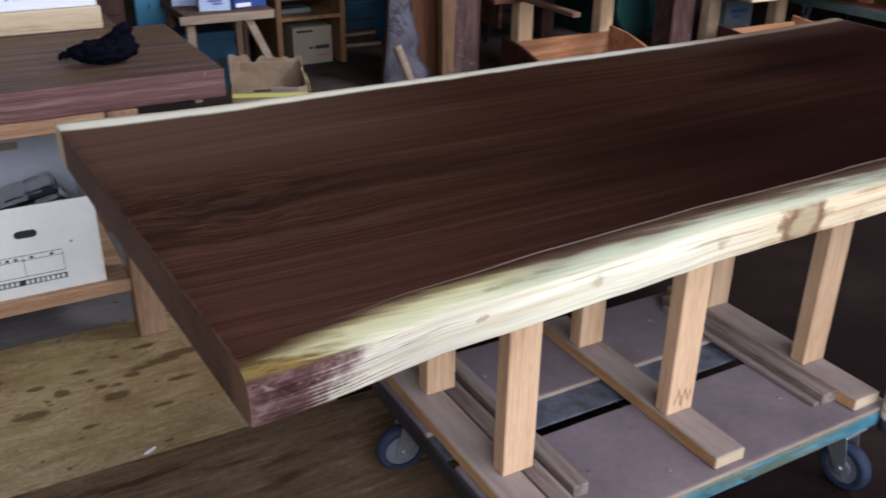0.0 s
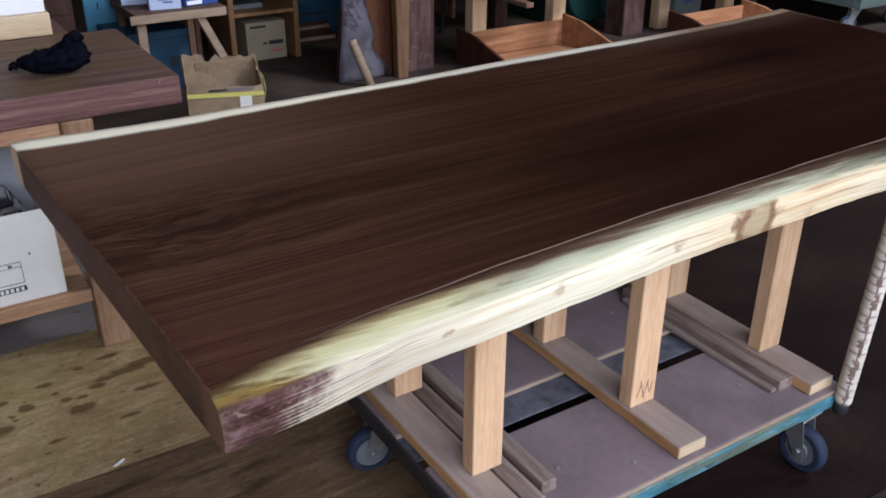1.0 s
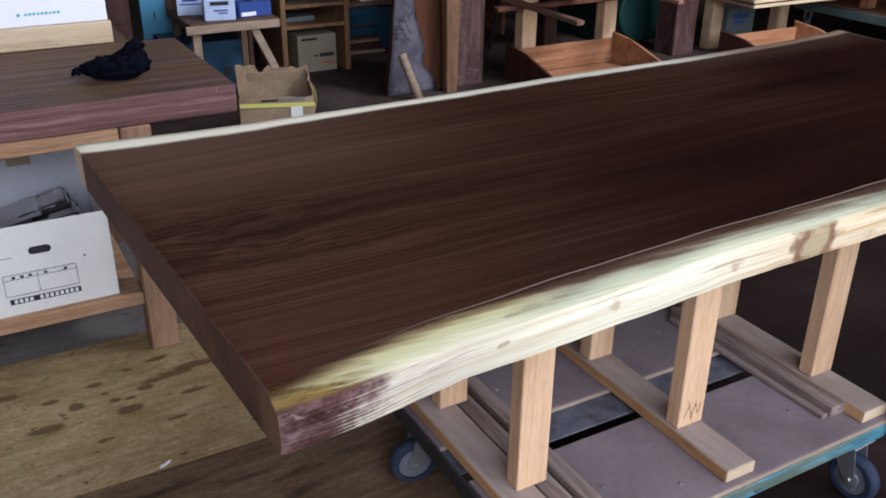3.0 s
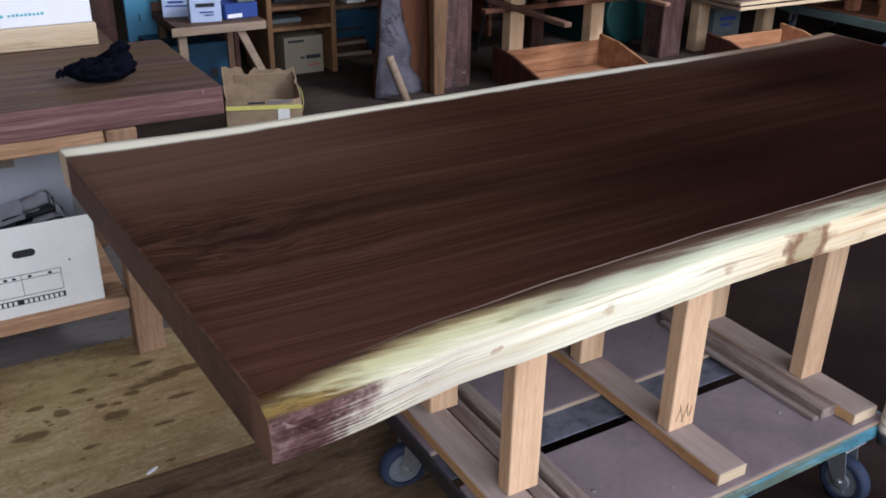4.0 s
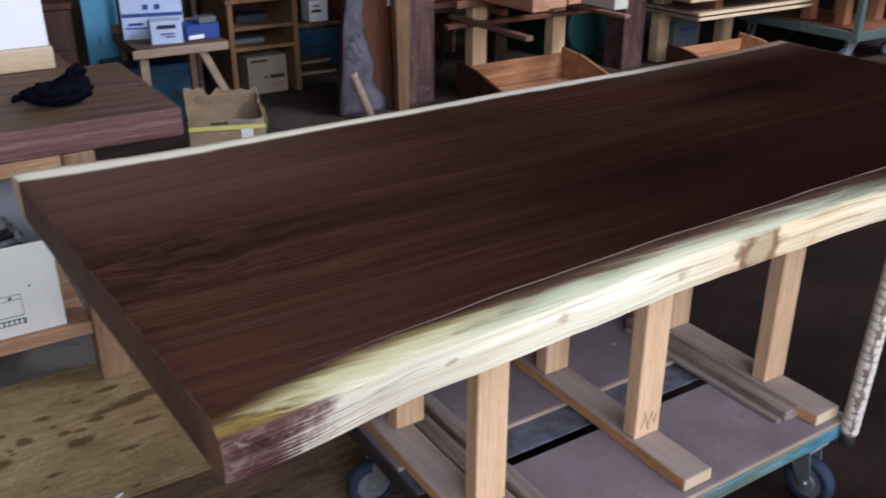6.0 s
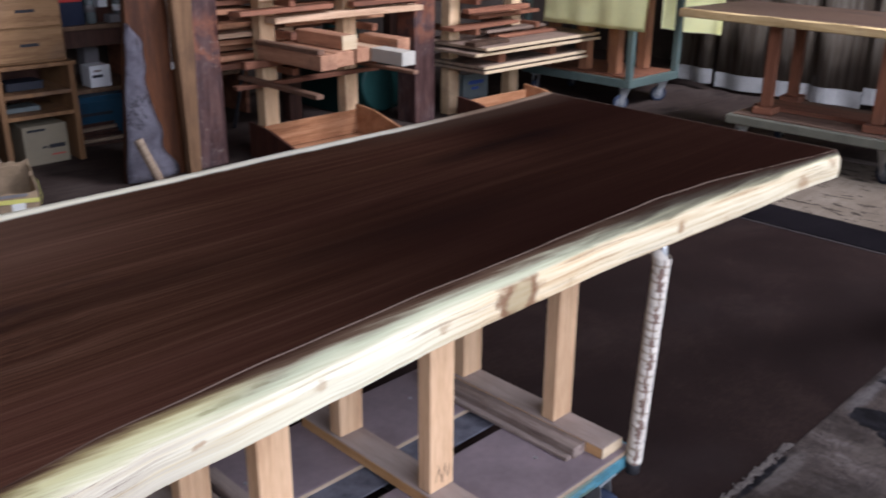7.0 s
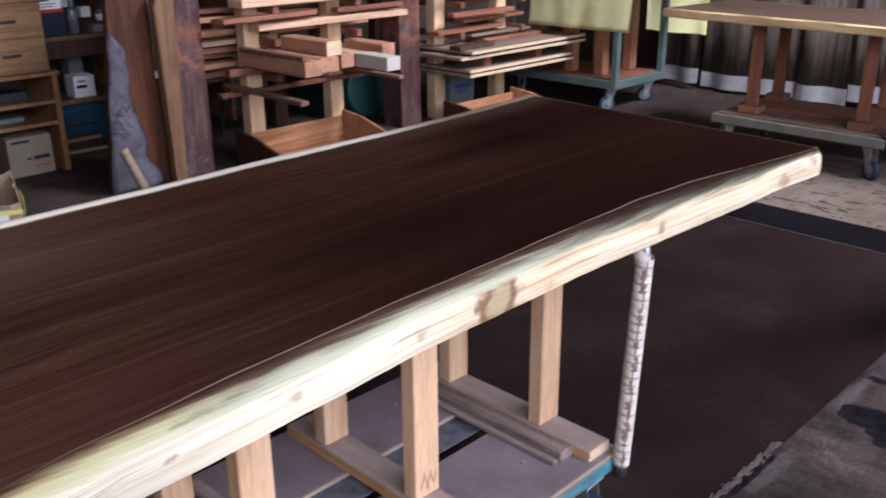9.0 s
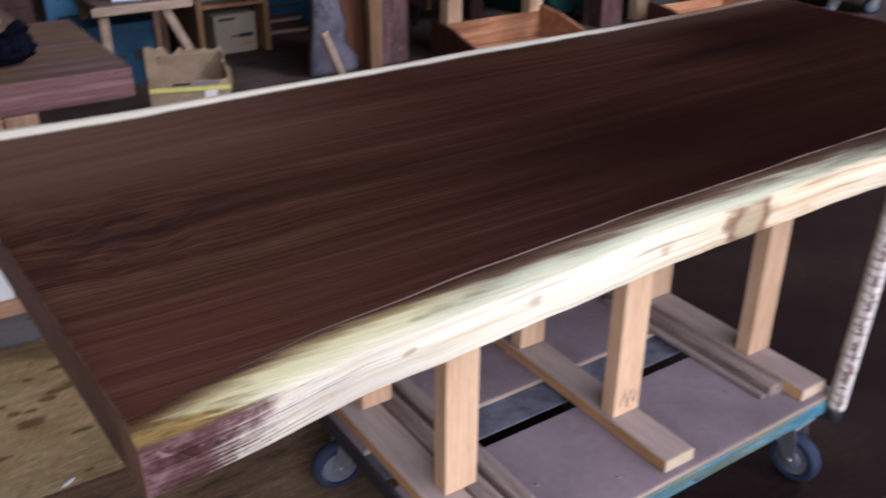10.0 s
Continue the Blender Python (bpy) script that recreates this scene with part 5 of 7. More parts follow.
def storage_box():
    s = thing("storage_box", (0.105, 2.698, 0.2135), "white cardboard document box with raised flap on the shelf", "cardboard box")
    t = 0.004
    X0, X1, Y0, Y1, H = -0.24, 0.20, -0.19, 0.17, 0.275
    front = bx(X0, X1, Y0, Y0 + t, 0, H, 0.001)
    part("front_panel", front, M["white_card"], s)
    part("back_panel", bx(X0, X1, Y1 - t, Y1, 0, H, 0.001), M["grey_card"], s, "grey inner back panel")
    part("side_panel", bx(X1 - t, X1, Y0 + t, Y1 - t, 0, H, 0.001), M["white_card"], s)
    part("side_panel", bx(X0, X0 + t, Y0 + t, Y1 - t, 0, H, 0.001), M["white_card"], s)
    part("bottom_panel", bx(X0 + t, X1 - t, Y0 + t, Y1 - t, 0, t, 0.001), M["white_card"], s)
    fl = part("flap", bx(X0, X1 - 0.01, 0, t, 0, 0.20, 0.001), M["grey_card"], s, "raised grey inner flap")
    fl.matrix_local = pose(0, Y1 - 0.006, H, -8, 0, 0)
    part("flap_hole", bx(-0.02, 0.050, -0.0012, 0.0002, 0.052, 0.076, 0.008, 3), M["tan_card"], fl, "oval tan hand hole").matrix_local = pose(0.0, 0, 0)
    yf = Y0 - 0.0011

    def bar(x0, x1, z0, z1, mat="ink", nm="print_bar"):
        part(nm, bx(x0, x1, yf, yf + 0.001, z0, z1, 0), M[mat], s)
    oval = bmesh.new()
    ring = [((0.005 + 0.019 * (1 if math.cos(a) > 0 else -1)) + 0.0115 * math.cos(a), 0.193 + 0.0115 * math.sin(a)) for a in [2 * math.pi * (k + 0.5) / 24 for k in range(24)]]
    lo = [oval.verts.new((px, yf - 0.0003, pz)) for px, pz in ring]
    hi = [oval.verts.new((px, yf + 0.0008, pz)) for px, pz in ring]
    oval.faces.new(lo)
    for k in range(24):
        oval.faces.new((lo[k], lo[(k + 1) % 24], hi[(k + 1) % 24], hi[k]))
    bmesh.ops.recalc_face_normals(oval, faces=oval.faces)
    part("hand_hole", oval, M["ink"], s, "dark oval hand hole")
    # printed form: outline, divider, small illegible captions and a black strip of white squares
    x0, x1, z0, z1 = -0.105, 0.092, 0.062, 0.128
    for a in ((x0, x1, z1, z1 + 0.0014), (x0, x1, z0, z0 + 0.0014), (x0, x0 + 0.0014, z0, z1), (x1, x1 + 0.0014, z0, z1), (-0.014, -0.0126, z0, z1), (x0, x1, 0.113, 0.1142)):
        bar(*a)
    for k in (-0.082, -0.060, -0.038, 0.004, 0.058):
        bar(k, k + 0.010, 0.1165, 0.1235)
    bar(-0.098, 0.095, 0.036, 0.053)
    for k in list(range(4)) + list(range(5, 13)):
        part("print_square", bx(-0.087 + k * 0.0138, -0.078 + k * 0.0138, yf - 0.0006, yf + 0.0002, 0.0385, 0.0505, 0), M["white_card"], s)
    for k in range(4):
        bar(-0.18 + k * 0.018, -0.168 + k * 0.018, 0.222, 0.234)
        bar(-0.185 + k * 0.02, -0.172 + k * 0.02, 0.196, 0.206)
    bar(-0.22, -0.07, 0.182, 0.1832)
    bar(0.118, 0.123, 0.145, 0.151)
    return s


storage_box()


def newspapers():
    n = thing("newspaper_pile", (0.10, 2.678, 0.2185), "grey folded newspapers piled in the open white box", "newspapers")
    # block darkened: shade below the sheets put into its colour
    part("paper_stack", bx(-0.20, 0.17, -0.15, 0.14, 0, 0.16, 0.006), M["news_shade"], n, "paper block, darkened for the shade under the sheets")

    # loose sheets lying one behind another, their right ends curling up and back
    for k in range(7):
        b = bmesh.new()
        r = 0.017 - 0.0016 * k
        path = [(-0.30, -0.060 - 0.004 * k), (-0.22, -0.042), (-0.13, -0.020 + 0.004 * (k % 3)), (-0.05, -0.003), (0.03, 0.004), (0.075 - 0.004 * k, 0.004)]
        cx, cz = 0.075 - 0.004 * k, 0.004 + r
        path += [(cx + r * math.sin(a), cz - r * math.cos(a)) for a in (0.35 * j for j in range(1, 9 + k % 2))]
        end = path[-1]
        path += [(end[0] - 0.05 - 0.012 * (k % 3), end[1] - 0.012), (end[0] - 0.13, end[1] - 0.034)] if k % 2 == 0 else []
        rows = []
        for x, z in path:
            rows.append([b.verts.new((x, y + 0.008 * noise.noise((x * 6, k, 1.0)), z + 0.005 * noise.noise((x * 10, y * 12, 0.9 * k)))) for y in (0.0, 0.03, 0.065, 0.10)])
        for p, q in zip(rows, rows[1:]):
            for j in range(3):
                f = b.faces.new((p[j], p[j + 1], q[j + 1], q[j]))
                f.smooth = True
        bmesh.ops.solidify(b, geom=b.faces[:], thickness=0.0016)
        # second and fifth sheets dark, painting the shade between the folds
        part("newspaper", b, M["news_shade" if k in (1, 4) else "news"], n).matrix_local = pose(0.055 + 0.004 * (k % 3), -0.125 + 0.017 * k, 0.196 + 0.0085 * k, 5, -3, -5 + 2 * (k % 3))
    return n


newspapers()


def rag():
    b = bmesh.new()
    bmesh.ops.create_icosphere(b, subdivisions=5, radius=1.0)
    for v in b.verts:
        c = v.co.copy()
        n1 = noise.noise(c * 1.7 + Vector((3, 1, 2))) * 0.34 + noise.noise(c * 3.4) * 0.14 - abs(noise.noise(c * 2.6 + Vector((1, 5, 0)))) * 0.4 + abs(noise.noise(c * 7 + Vector((4, 5, 2)))) * 0.08 + 0.12
        s = 1 + n1
        taper = 0.55 + 0.45 * (c.x + 1) / 2
        v.co = Vector((c.x * 0.098 * (1 + 0.4 * n1), c.y * 0.085 * s * taper, max(0.0, (c.z * 0.5 + 0.45) * 0.088 * s * taper)))
        if v.co.z <= 0.0005:
            v.co.z = 0.0005
    for f in b.faces:
        f.smooth = True
    for x, y in ((-0.1, 0.005), (-0.092, -0.03), (-0.085, 0.03)):
        tube([(x, y, 0.02), (x - 0.012, y - 0.004, 0.026), (x - 0.022, y - 0.002, 0.018)], 0.007, 7, bm=b)
    for x, y in ((0.03, 0.03), (0.05, 0.0)):
        tube([(x - 0.03, y, 0.05), (x, y, 0.068), (x + 0.03, y - 0.012, 0.058), (x + 0.045, y - 0.03, 0.03)], 0.016, 9, bm=b)
    tube([(0.035, 0.02, 0.06), (0.045, 0.03, 0.085), (0.062, 0.03, 0.095), (0.078, 0.022, 0.082)], 0.017, 9, bm=b)
    return solo("crumpled_rag", b, M["black_cloth"], (0.418, 2.697, 0.822), "crumpled black cotton rag lying on the timber slab", "rag", turn=-24)


rag()


def sample_board():
    solo("wood_plank", bx(-2.0, 0.506, 0, 0.16, 0, 0.075, 0.004), M["pale_wood"], (0, 3.175, 0.8205), "pale planed timber plank lying on the dark slab", "plank")
    s = thing("white_box", (0.30, 3.289, 0.8965), "glossy white packing box with teal lettering bars", "box")
    part("carton_body", bx(-1.6, 0.196, -0.112, 0.20, 0.0, 0.30, 0.004), M["paper_white"], s)
    for k in range(9):
        part("print_bar", bx(-0.060 + k * 0.0125, -0.0515 + k * 0.0125, -0.1133, -0.1121, 0.037, 0.0435 + 0.001 * (k % 3), 0), M["ink_teal"], s)
    part("print_mark", cyl(0.0055, 0.001, (-0.078, -0.1128, 0.04), "y", 14), M["ink_teal"], s)


sample_board()


# ---- behind the slab: carton, bench, cabinets ----
def open_carton():
    c = thing("open_carton", (1.335, 3.98, 0.0), "worn open brown cardboard carton with yellow tape on the floor", "cardboard box", turn=-15)
    t, X, Y = 0.006, 0.172, 0.14
    rnd = random.Random(3)

    def wall(name, p, q, h0, h1, rag, label="", notch=None):
        """A torn card panel from p to q, its top running from h0 to h1 with a frayed rim."""
        b = bmesh.new()
        n = 26
        d = (Vector(q) - Vector(p)).normalized()
        out = Vector((d.y, -d.x))
        rows = []
        for k in range(n + 1):
            u = k / n
            at = Vector(p).lerp(Vector(q), u)
            top = h0 + (h1 - h0) * u + rag * (noise.noise((u * 7 + h0 * 30, p[0] * 9, 2.0)) + 0.6 * noise.noise((u * 23, p[1] * 9, 5.0)))
            if notch and abs(u - notch[0]) < notch[1]:
                top -= notch[2] * (1 - abs(u - notch[0]) / notch[1])
            row = []
            for z, o in ((0.0, 0.0), (top * 0.5, 0.004), (top * 0.86, 0.002), (top, 0.010 * noise.noise((u * 6, h1 * 20, 8)))):
                row.append((at + out * o, z))
            rows.append([b.verts.new((a.x, a.y, z)) for a, z in row] + [b.verts.new((a.x - out.x * t, a.y - out.y * t, z)) for a, z in reversed(row)])
        for p_, q_ in zip(rows, rows[1:]):
            for k in range(8):
                b.faces.new((p_[k], q_[k], q_[(k + 1) % 8], p_[(k + 1) % 8]))
        b.faces.new(rows[0])
        b.faces.new(list(reversed(rows[-1])))
        bmesh.ops.recalc_face_normals(b, faces=b.faces)
        return part(name, b, M["brown_card"], c, label)
    wall("front_panel", (-X, -Y), (X, -Y), 0.352, 0.345, 0.010)
    wall("back_panel", (X, Y), (-X, Y), 0.415, 0.435, 0.022, "torn upright back panel", (0.66, 0.09, 0.04))
    wall("side_panel", (X, -Y + t), (X, Y - t), 0.345, 0.412, 0.020)
    wall("side_panel", (-X, Y - t), (-X, -Y + t), 0.430, 0.352, 0.016)
    part("base_panel", bx(-X + t, X - t, -Y + t, Y - t, 0.0, t, 0), M["brown_card"], c)
    for x0, x1, z0, dz in ((-X - 0.001, -0.02, 0.330, -0.004), (-0.02, X + 0.002, 0.326, -0.006)):
        b = bx(x0, x1, -Y - 0.0062, -Y - 0.0044, z0 - 0.019, z0, 0)
        for v in b.verts:
            v.co.z += dz * (v.co.x - x0) / (x1 - x0)
        part("tape_band", b, M["yellow_tape"], c, "yellow packing tape band")
    part("torn_label", bx(0.06, 0.115, -Y - 0.0066, -Y - 0.0052, 0.238, 0.304, 0.001), M["white_card"], c, "torn white label")
    part("clear_tape", bx(0.015, 0.13, -Y - 0.0045, -Y - 0.0032, 0.332, 0.345, 0), M["dim_grey_card"], c, "greyed packing tape")
    part("print_bar", bx(-0.075, 0.005, -Y - 0.0044, -Y - 0.0032, 0.334, 0.343, 0), M["ink"], c)
    # fuzzy inner flap fallen back, and a string of torn tape
    fl = part("flap", bx(-0.115, 0.13, 0, 0.004, -0.075, 0.0, 0.001), M["brown_card"], c, "fallen inner flap")
    fl.matrix_local = pose(0.0, Y - 0.014, 0.405, 12, 0, 0)
    cord = tube([(X + 0.008, -0.02, 0.372), (X + 0.016, -0.035, 0.345), (X + 0.020, -0.05, 0.30), (X + 0.012, -0.06, 0.262)], 0.0013, 6)
    part("torn_tape", cord, M["yellow_tape"], c, "dangling strand of torn tape")
    return c


open_carton()


def side_bench():
    s = thing("side_bench", (1.435, 5.15, -0.018), "small rough wooden bench with a splayed leg", "bench")
    part("top", bx(-0.235, 0.275, -0.25, 0.30, 0.462, 0.508, 0.003), M["bench_leg"], s)
    part("front_edge", bx(-0.265, 0.265, -0.258, -0.2505, 0.462, 0.509, 0.002), M["old_pale"], s, "pale front batten")
    part("back_rim", bx(-0.235, 0.275, 0.285, 0.30, 0.5085, 0.56, 0.002), M["bench_leg"], s)
    for x, lean in ((0.125, 0.21), (-0.205, 0.0)):
        b = bx(-0.024, 0.024, -0.02, 0.02, 0.018, 0.461, 0.003)
        for v in b.verts:
            v.co.x += lean * (1 - v.co.z / 0.46)
        part("leg", b, M["old_pale"], s).matrix_local = pose(x, -0.215, 0)
    for x in (-0.20, 0.2):
        part("leg", bx(x - 0.02, x + 0.02, 0.22, 0.26, 0.018, 0.461, 0.003), M["bench_leg"], s)


side_bench()


def small_box(name, at, dx, dy, dz, mat, label, bars=(), lid=None, turn=0.0, category="box"):
    s = thing(name, at, label, category, turn=turn)
    part("carton_body", bx(-dx / 2, dx / 2, -dy / 2, dy / 2, 0, dz, 0.003), M[mat], s)
    if lid:
        part("lid", bx(-dx / 2 - 0.003, dx / 2 + 0.003, -dy / 2 - 0.003, dy / 2 + 0.003, dz * lid[0], dz + 0.003, 0.003), M[lid[1]], s)
    for x0, x1, z0, z1, m in bars:
        part("print_bar", bx(x0 * dx, x1 * dx, -dy / 2 - 0.0045, -dy / 2 - 0.0035 if lid else -dy / 2 - 0.0005, z0 * dz, z1 * dz, 0), M[m], s)
    return s


small_box("paper_carton", (1.385, 5.230, 0.4910), 0.335, 0.11, 0.24, "blue_white_card", "white paper carton with a blue printed band on the bench",
          [(-0.49, 0.49, 0.52, 0.60, "ink_blue"), (-0.4, -0.15, 0.33, 0.38, "ink_blue"), (-0.14, -0.05, 0.68, 0.8, "ink_blue"), (0.05, 0.14, 0.68, 0.8, "ink_blue"), (-0.45, 0.0, 0.25, 0.28, "ink_blue")], turn=-13)
small_box("parts_box", (1.400, 5.040, 0.4910), 0.17, 0.12, 0.125, "blue_white_card", "small white and blue box of parts on the bench",
          [(-0.30, 0.30, 0.68, 0.84, "plastic_dark"), (-0.2, 0.25, 0.42, 0.48, "ink_blue"), (-0.05, 0.25, 0.30, 0.35, "ink_blue")], turn=-10)
small_box("abrasive_box", (1.590, 5.100, 0.4910), 0.20, 0.19, 0.085, "ink_blue", "dark blue box with pale lid on the bench", [(-0.45, 0.0, 0.1, 0.35, "paper_white")], turn=8)
small_box("abrasive_box", (1.635, 5.050, 0.5795), 0.10, 0.09, 0.035, "jar", "small grey packet on the dark blue box")
small_box("storage_crate", (1.33, 5.32, 0.0), 0.42, 0.36, 0.34, "blue_crate", "blue plastic crate stored under the bench", [(-0.2, 0.1, 0.42, 0.5, "ink"), (0.22, 0.34, 0.40, 0.56, "ink"), (-0.4, -0.3, 0.2, 0.24, "ink")], lid=(0.87, "blue_crate"), category="crate")


def wall_furniture():
    w = thing("blue_board", (1.085, 5.62, 0.0), "tall light blue board standing against the shelf stand", "board")
    part("panel", bx(0, 0.20, 0, 0.03, 0, 1.9, 0.003), M["light_blue"], w)
    part("slot", bx(0.075, 0.083, -0.0015, 0.0005, 0.405, 0.445, 0), M["ink"], w, "dark finger slot")
    # doors and drawers made up; taken for open shelf compartments
    c = thing("dark_cabinet", (0.10, 5.72, 0.0), "dark wooden cabinet in place of shelf compartments, against the back wall", "cabinet")
    part("body", bx(0, 0.9, 0.02, 0.5, 0, 1.7, 0.006), M["cabinet_dark"], c)
    for x in (0.012, 0.455):
        d = part("door", bx(x, x + 0.433, 0.0, 0.0195, 0.62, 1.66, 0.004), M["cabinet_dark"], c)
        part("door_panel", bx(x + 0.06, x + 0.373, -0.006, -0.0005, 0.69, 1.59, 0.004), M["bin_dark"], d)
        part("knob", cyl(0.012, 0.022, (x + (0.40 if x < 0.2 else 0.033), -0.011, 1.1), "y", 14, bevel=0.003), M["dark_steel"], d)
    for k in range(3):
        d = part("drawer", bx(0.012, 0.888, 0.0, 0.0195, 0.03 + 0.195 * k, 0.215 + 0.195 * k, 0.004), M["cabinet_dark"], c)
        part("knob", cyl(0.012, 0.022, (0.45, -0.011, 0.12 + 0.195 * k), "y", 14, bevel=0.003), M["dark_steel"], d)
    h = thing("wooden_chest", (0.62, 5.38, 0.0), "dark wooden chest beside the blue board", "chest")
    part("body", bx(0, 0.36, 0, 0.3, 0, 0.66, 0.006), M["cabinet_dark"], h)
    part("lid", bx(-0.008, 0.368, -0.008, 0.308, 0.6605, 0.70, 0.006), M["bin_dark"], h)
    for k in range(3):
        part("front_board", bx(0.012, 0.348, -0.007, -0.0005, 0.03 + 0.205 * k, 0.22 + 0.205 * k, 0.003), M["cabinet_dark"], h)


wall_furniture()


def shelf_cabinet():
    c = thing("shelf_cabinet", (2.13, 5.66, 0.0), "honey-coloured open wooden shelf cabinet on the floor", "cabinet")
    W, D, H = 0.235, 0.24, 0.60
    for x in (-W, W - 0.035):
        part("side_panel", bx(x, x + 0.035, -D, D, 0, H, 0.003), M["cab_wood"], c)
    for z in (0.30, 0.43, H - 0.001):
        part("shelf", bx(-W + 0.036, W - 0.036, -D + 0.004, D, z, z + 0.024, 0.002) if z < H - 0.01 else bx(-W - 0.012, W + 0.012, -D - 0.012, D, z + 0.001, z + 0.026, 0.003), M["cab_wood"], c)
    part("back_panel", bx(-W + 0.036, W - 0.036, D - 0.012, D - 0.002, 0, H, 0.001), M["bin_dark"], c)
    u = thing("drawer_cabinet", (2.12, 5.66, 0.628), "pale wooden drawer cabinet standing on the shelf cabinet", "cabinet")
    part("body", bx(-0.215, 0.215, -0.225, 0.235, 0, 0.60, 0.004), M["honey"], u)
    for k in range(3):
        d = part("drawer", bx(-0.205, 0.205, -0.243, -0.2255, 0.015 + 0.195 * k, 0.20 + 0.195 * k, 0.004), M["honey"], u)
        part("pull_slot", bx(-0.055, 0.055, -0.2445, -0.2432, 0.10 + 0.195 * k, 0.118 + 0.195 * k, 0.006, 2), M["ink"], d, "dark finger slot")


shelf_cabinet()
small_box("document_carton", (2.15, 5.58, 0.0), 0.27, 0.22, 0.245, "tan_card", "cream carton with printed bars inside the shelf cabinet",
          [(-0.4, 0.0, 0.86, 0.92, "ink"), (0.05, 0.42, 0.40, 0.50, "ink"), (-0.1, 0.0, 0.42, 0.47, "ink"), (0.1, 0.4, 0.22, 0.25, "ink_red")])
small_box("hand_tool_tray", (2.07, 5.62, 0.325), 0.20, 0.16, 0.03, "jar", "grey tray lying on the cabinet shelf")
small_box("hand_tool_tray", (2.10, 5.62, 0.455), 0.22, 0.16, 0.05, "plastic_dark", "dark tray lying on the cabinet shelf")


def tool_shelf():
    c = thing("tool_shelf", (1.515, 5.63, 0.0), "dark wooden shelf stand behind the small bench", "shelf")
    for x in (-0.225, 0.195):
        for y in (-0.10, 0.13):
            part("upright", bx(x, x + 0.03, y, y + 0.03, 0, 1.6, 0.003), M["cabinet_dark"], c)
    part("shelf_board", bx(-0.225, 0.225, -0.13, 0.17, 0.772, 0.796, 0.003), M["cabinet_dark"], c)


tool_shelf()
small_box("tan_carton", (1.515, 5.64, 0.7965), 0.37, 0.24, 0.22, "tan_card", "cream carton on the dark shelf stand", [(-0.3, 0.1, 0.55, 0.62, "ink")])


def back_shelf():
    c = thing("back_shelf", (2.95, 6.15, 0.0), "dark wooden wall shelf with boxes and bottles", "shelf")
    for z, h in ((0.315, 0.03), (0.735, 0.03), (1.05, 0.03), (1.5, 0.03)):
        part("shelf_board", bx(-0.55, 0.9, -0.28, 0.28, z, z + h, 0.003), M["bench_leg"], c)
    part("apron", bx(-0.548, 0.898, -0.26, -0.235, 0.62, 0.7345, 0.003), M["cabinet_dark"], c, "dark reddish brown apron board")
    for x in (-0.58, 0.1, 0.9):
        part("upright", bx(x, x + 0.03, -0.28, 0.28, 0, 1.8, 0.003), M["lumber_dark"], c)


back_shelf()
small_box("first_aid_box", (2.735, 5.97, 0.3455), 0.145, 0.14, 0.145, "paper_white", "white carton with dark maroon print bars on the shelf", [(-0.4, 0.1, 0.45, 0.58, "plastic_dark"), (-0.3, 0.05, 0.72, 0.80, "tape_dark")])
small_box("small_carton", (2.765, 6.13, 0.3455), 0.10, 0.12, 0.25, "dim_grey_card", "small pale carton standing behind the lettered one")
small_box("tool_case", (2.565, 5.97, 0.7655), 0.215, 0.16, 0.15, "navy_plastic", "dark navy blue tool case on the wall shelf", category="case")
small_box("file_folder", (2.57, 5.97, 0.9165), 0.20, 0.15, 0.02, "ink_red", "thin red folder lying on the navy case", category="folder")
small_box("label_carton", (2.565, 5.97, 0.9375), 0.19, 0.13, 0.075, "paper_white", "white carton with green and grey print on the red folder", [(-0.4, 0.1, 0.70, 0.86, "green_steel"), (-0.4, 0.3, 0.42, 0.50, "dim_grey_card"), (-0.4, 0.2, 0.2, 0.28, "dim_grey_card")])
small_box("spray_carton", (2.745, 6.06, 0.7655), 0.085, 0.08, 0.272, "plastic_dark", "tall black carton with white label behind the bottle", [(-0.42, 0.42, 0.62, 0.86, "paper_white")])
small_box("small_carton", (2.855, 6.04, 0.7655), 0.10, 0.11, 0.095, "bin_dark", "dark carton at the back of the wall shelf")
small_box("small_carton", (2.853, 6.02, 0.8615), 0.068, 0.07, 0.068, "paper_white", "small white carton standing on a dark one")
small_box("small_carton", (2.895, 5.935, 0.7655), 0.10, 0.08, 0.052, "dim_grey_card", "low grey carton on the wall shelf")


def clear_bottle():
    j = thing("clear_bottle", (2.735, 5.93, 0.7655), "clear plastic bottle with pale green cap on the shelf", "bottle")
    part("body", cyl(0.034, 0.165, (0, 0, 0.0825), n=24, bevel=0.012), M["jar"], j)
    part("neck", cyl(0.019, 0.05, (0, 0, 0.1905), n=18, bevel=0.006), M["jar"], j)
    part("cap", cyl(0.021, 0.028, (0, 0, 0.2305), n=18, bevel=0.003), M["mint_plastic"], j, "pale green screw cap")
    part("label_band", cyl(0.0346, 0.045, (0, 0, 0.10), n=24), M["dim_grey_card"], j, "paper label")


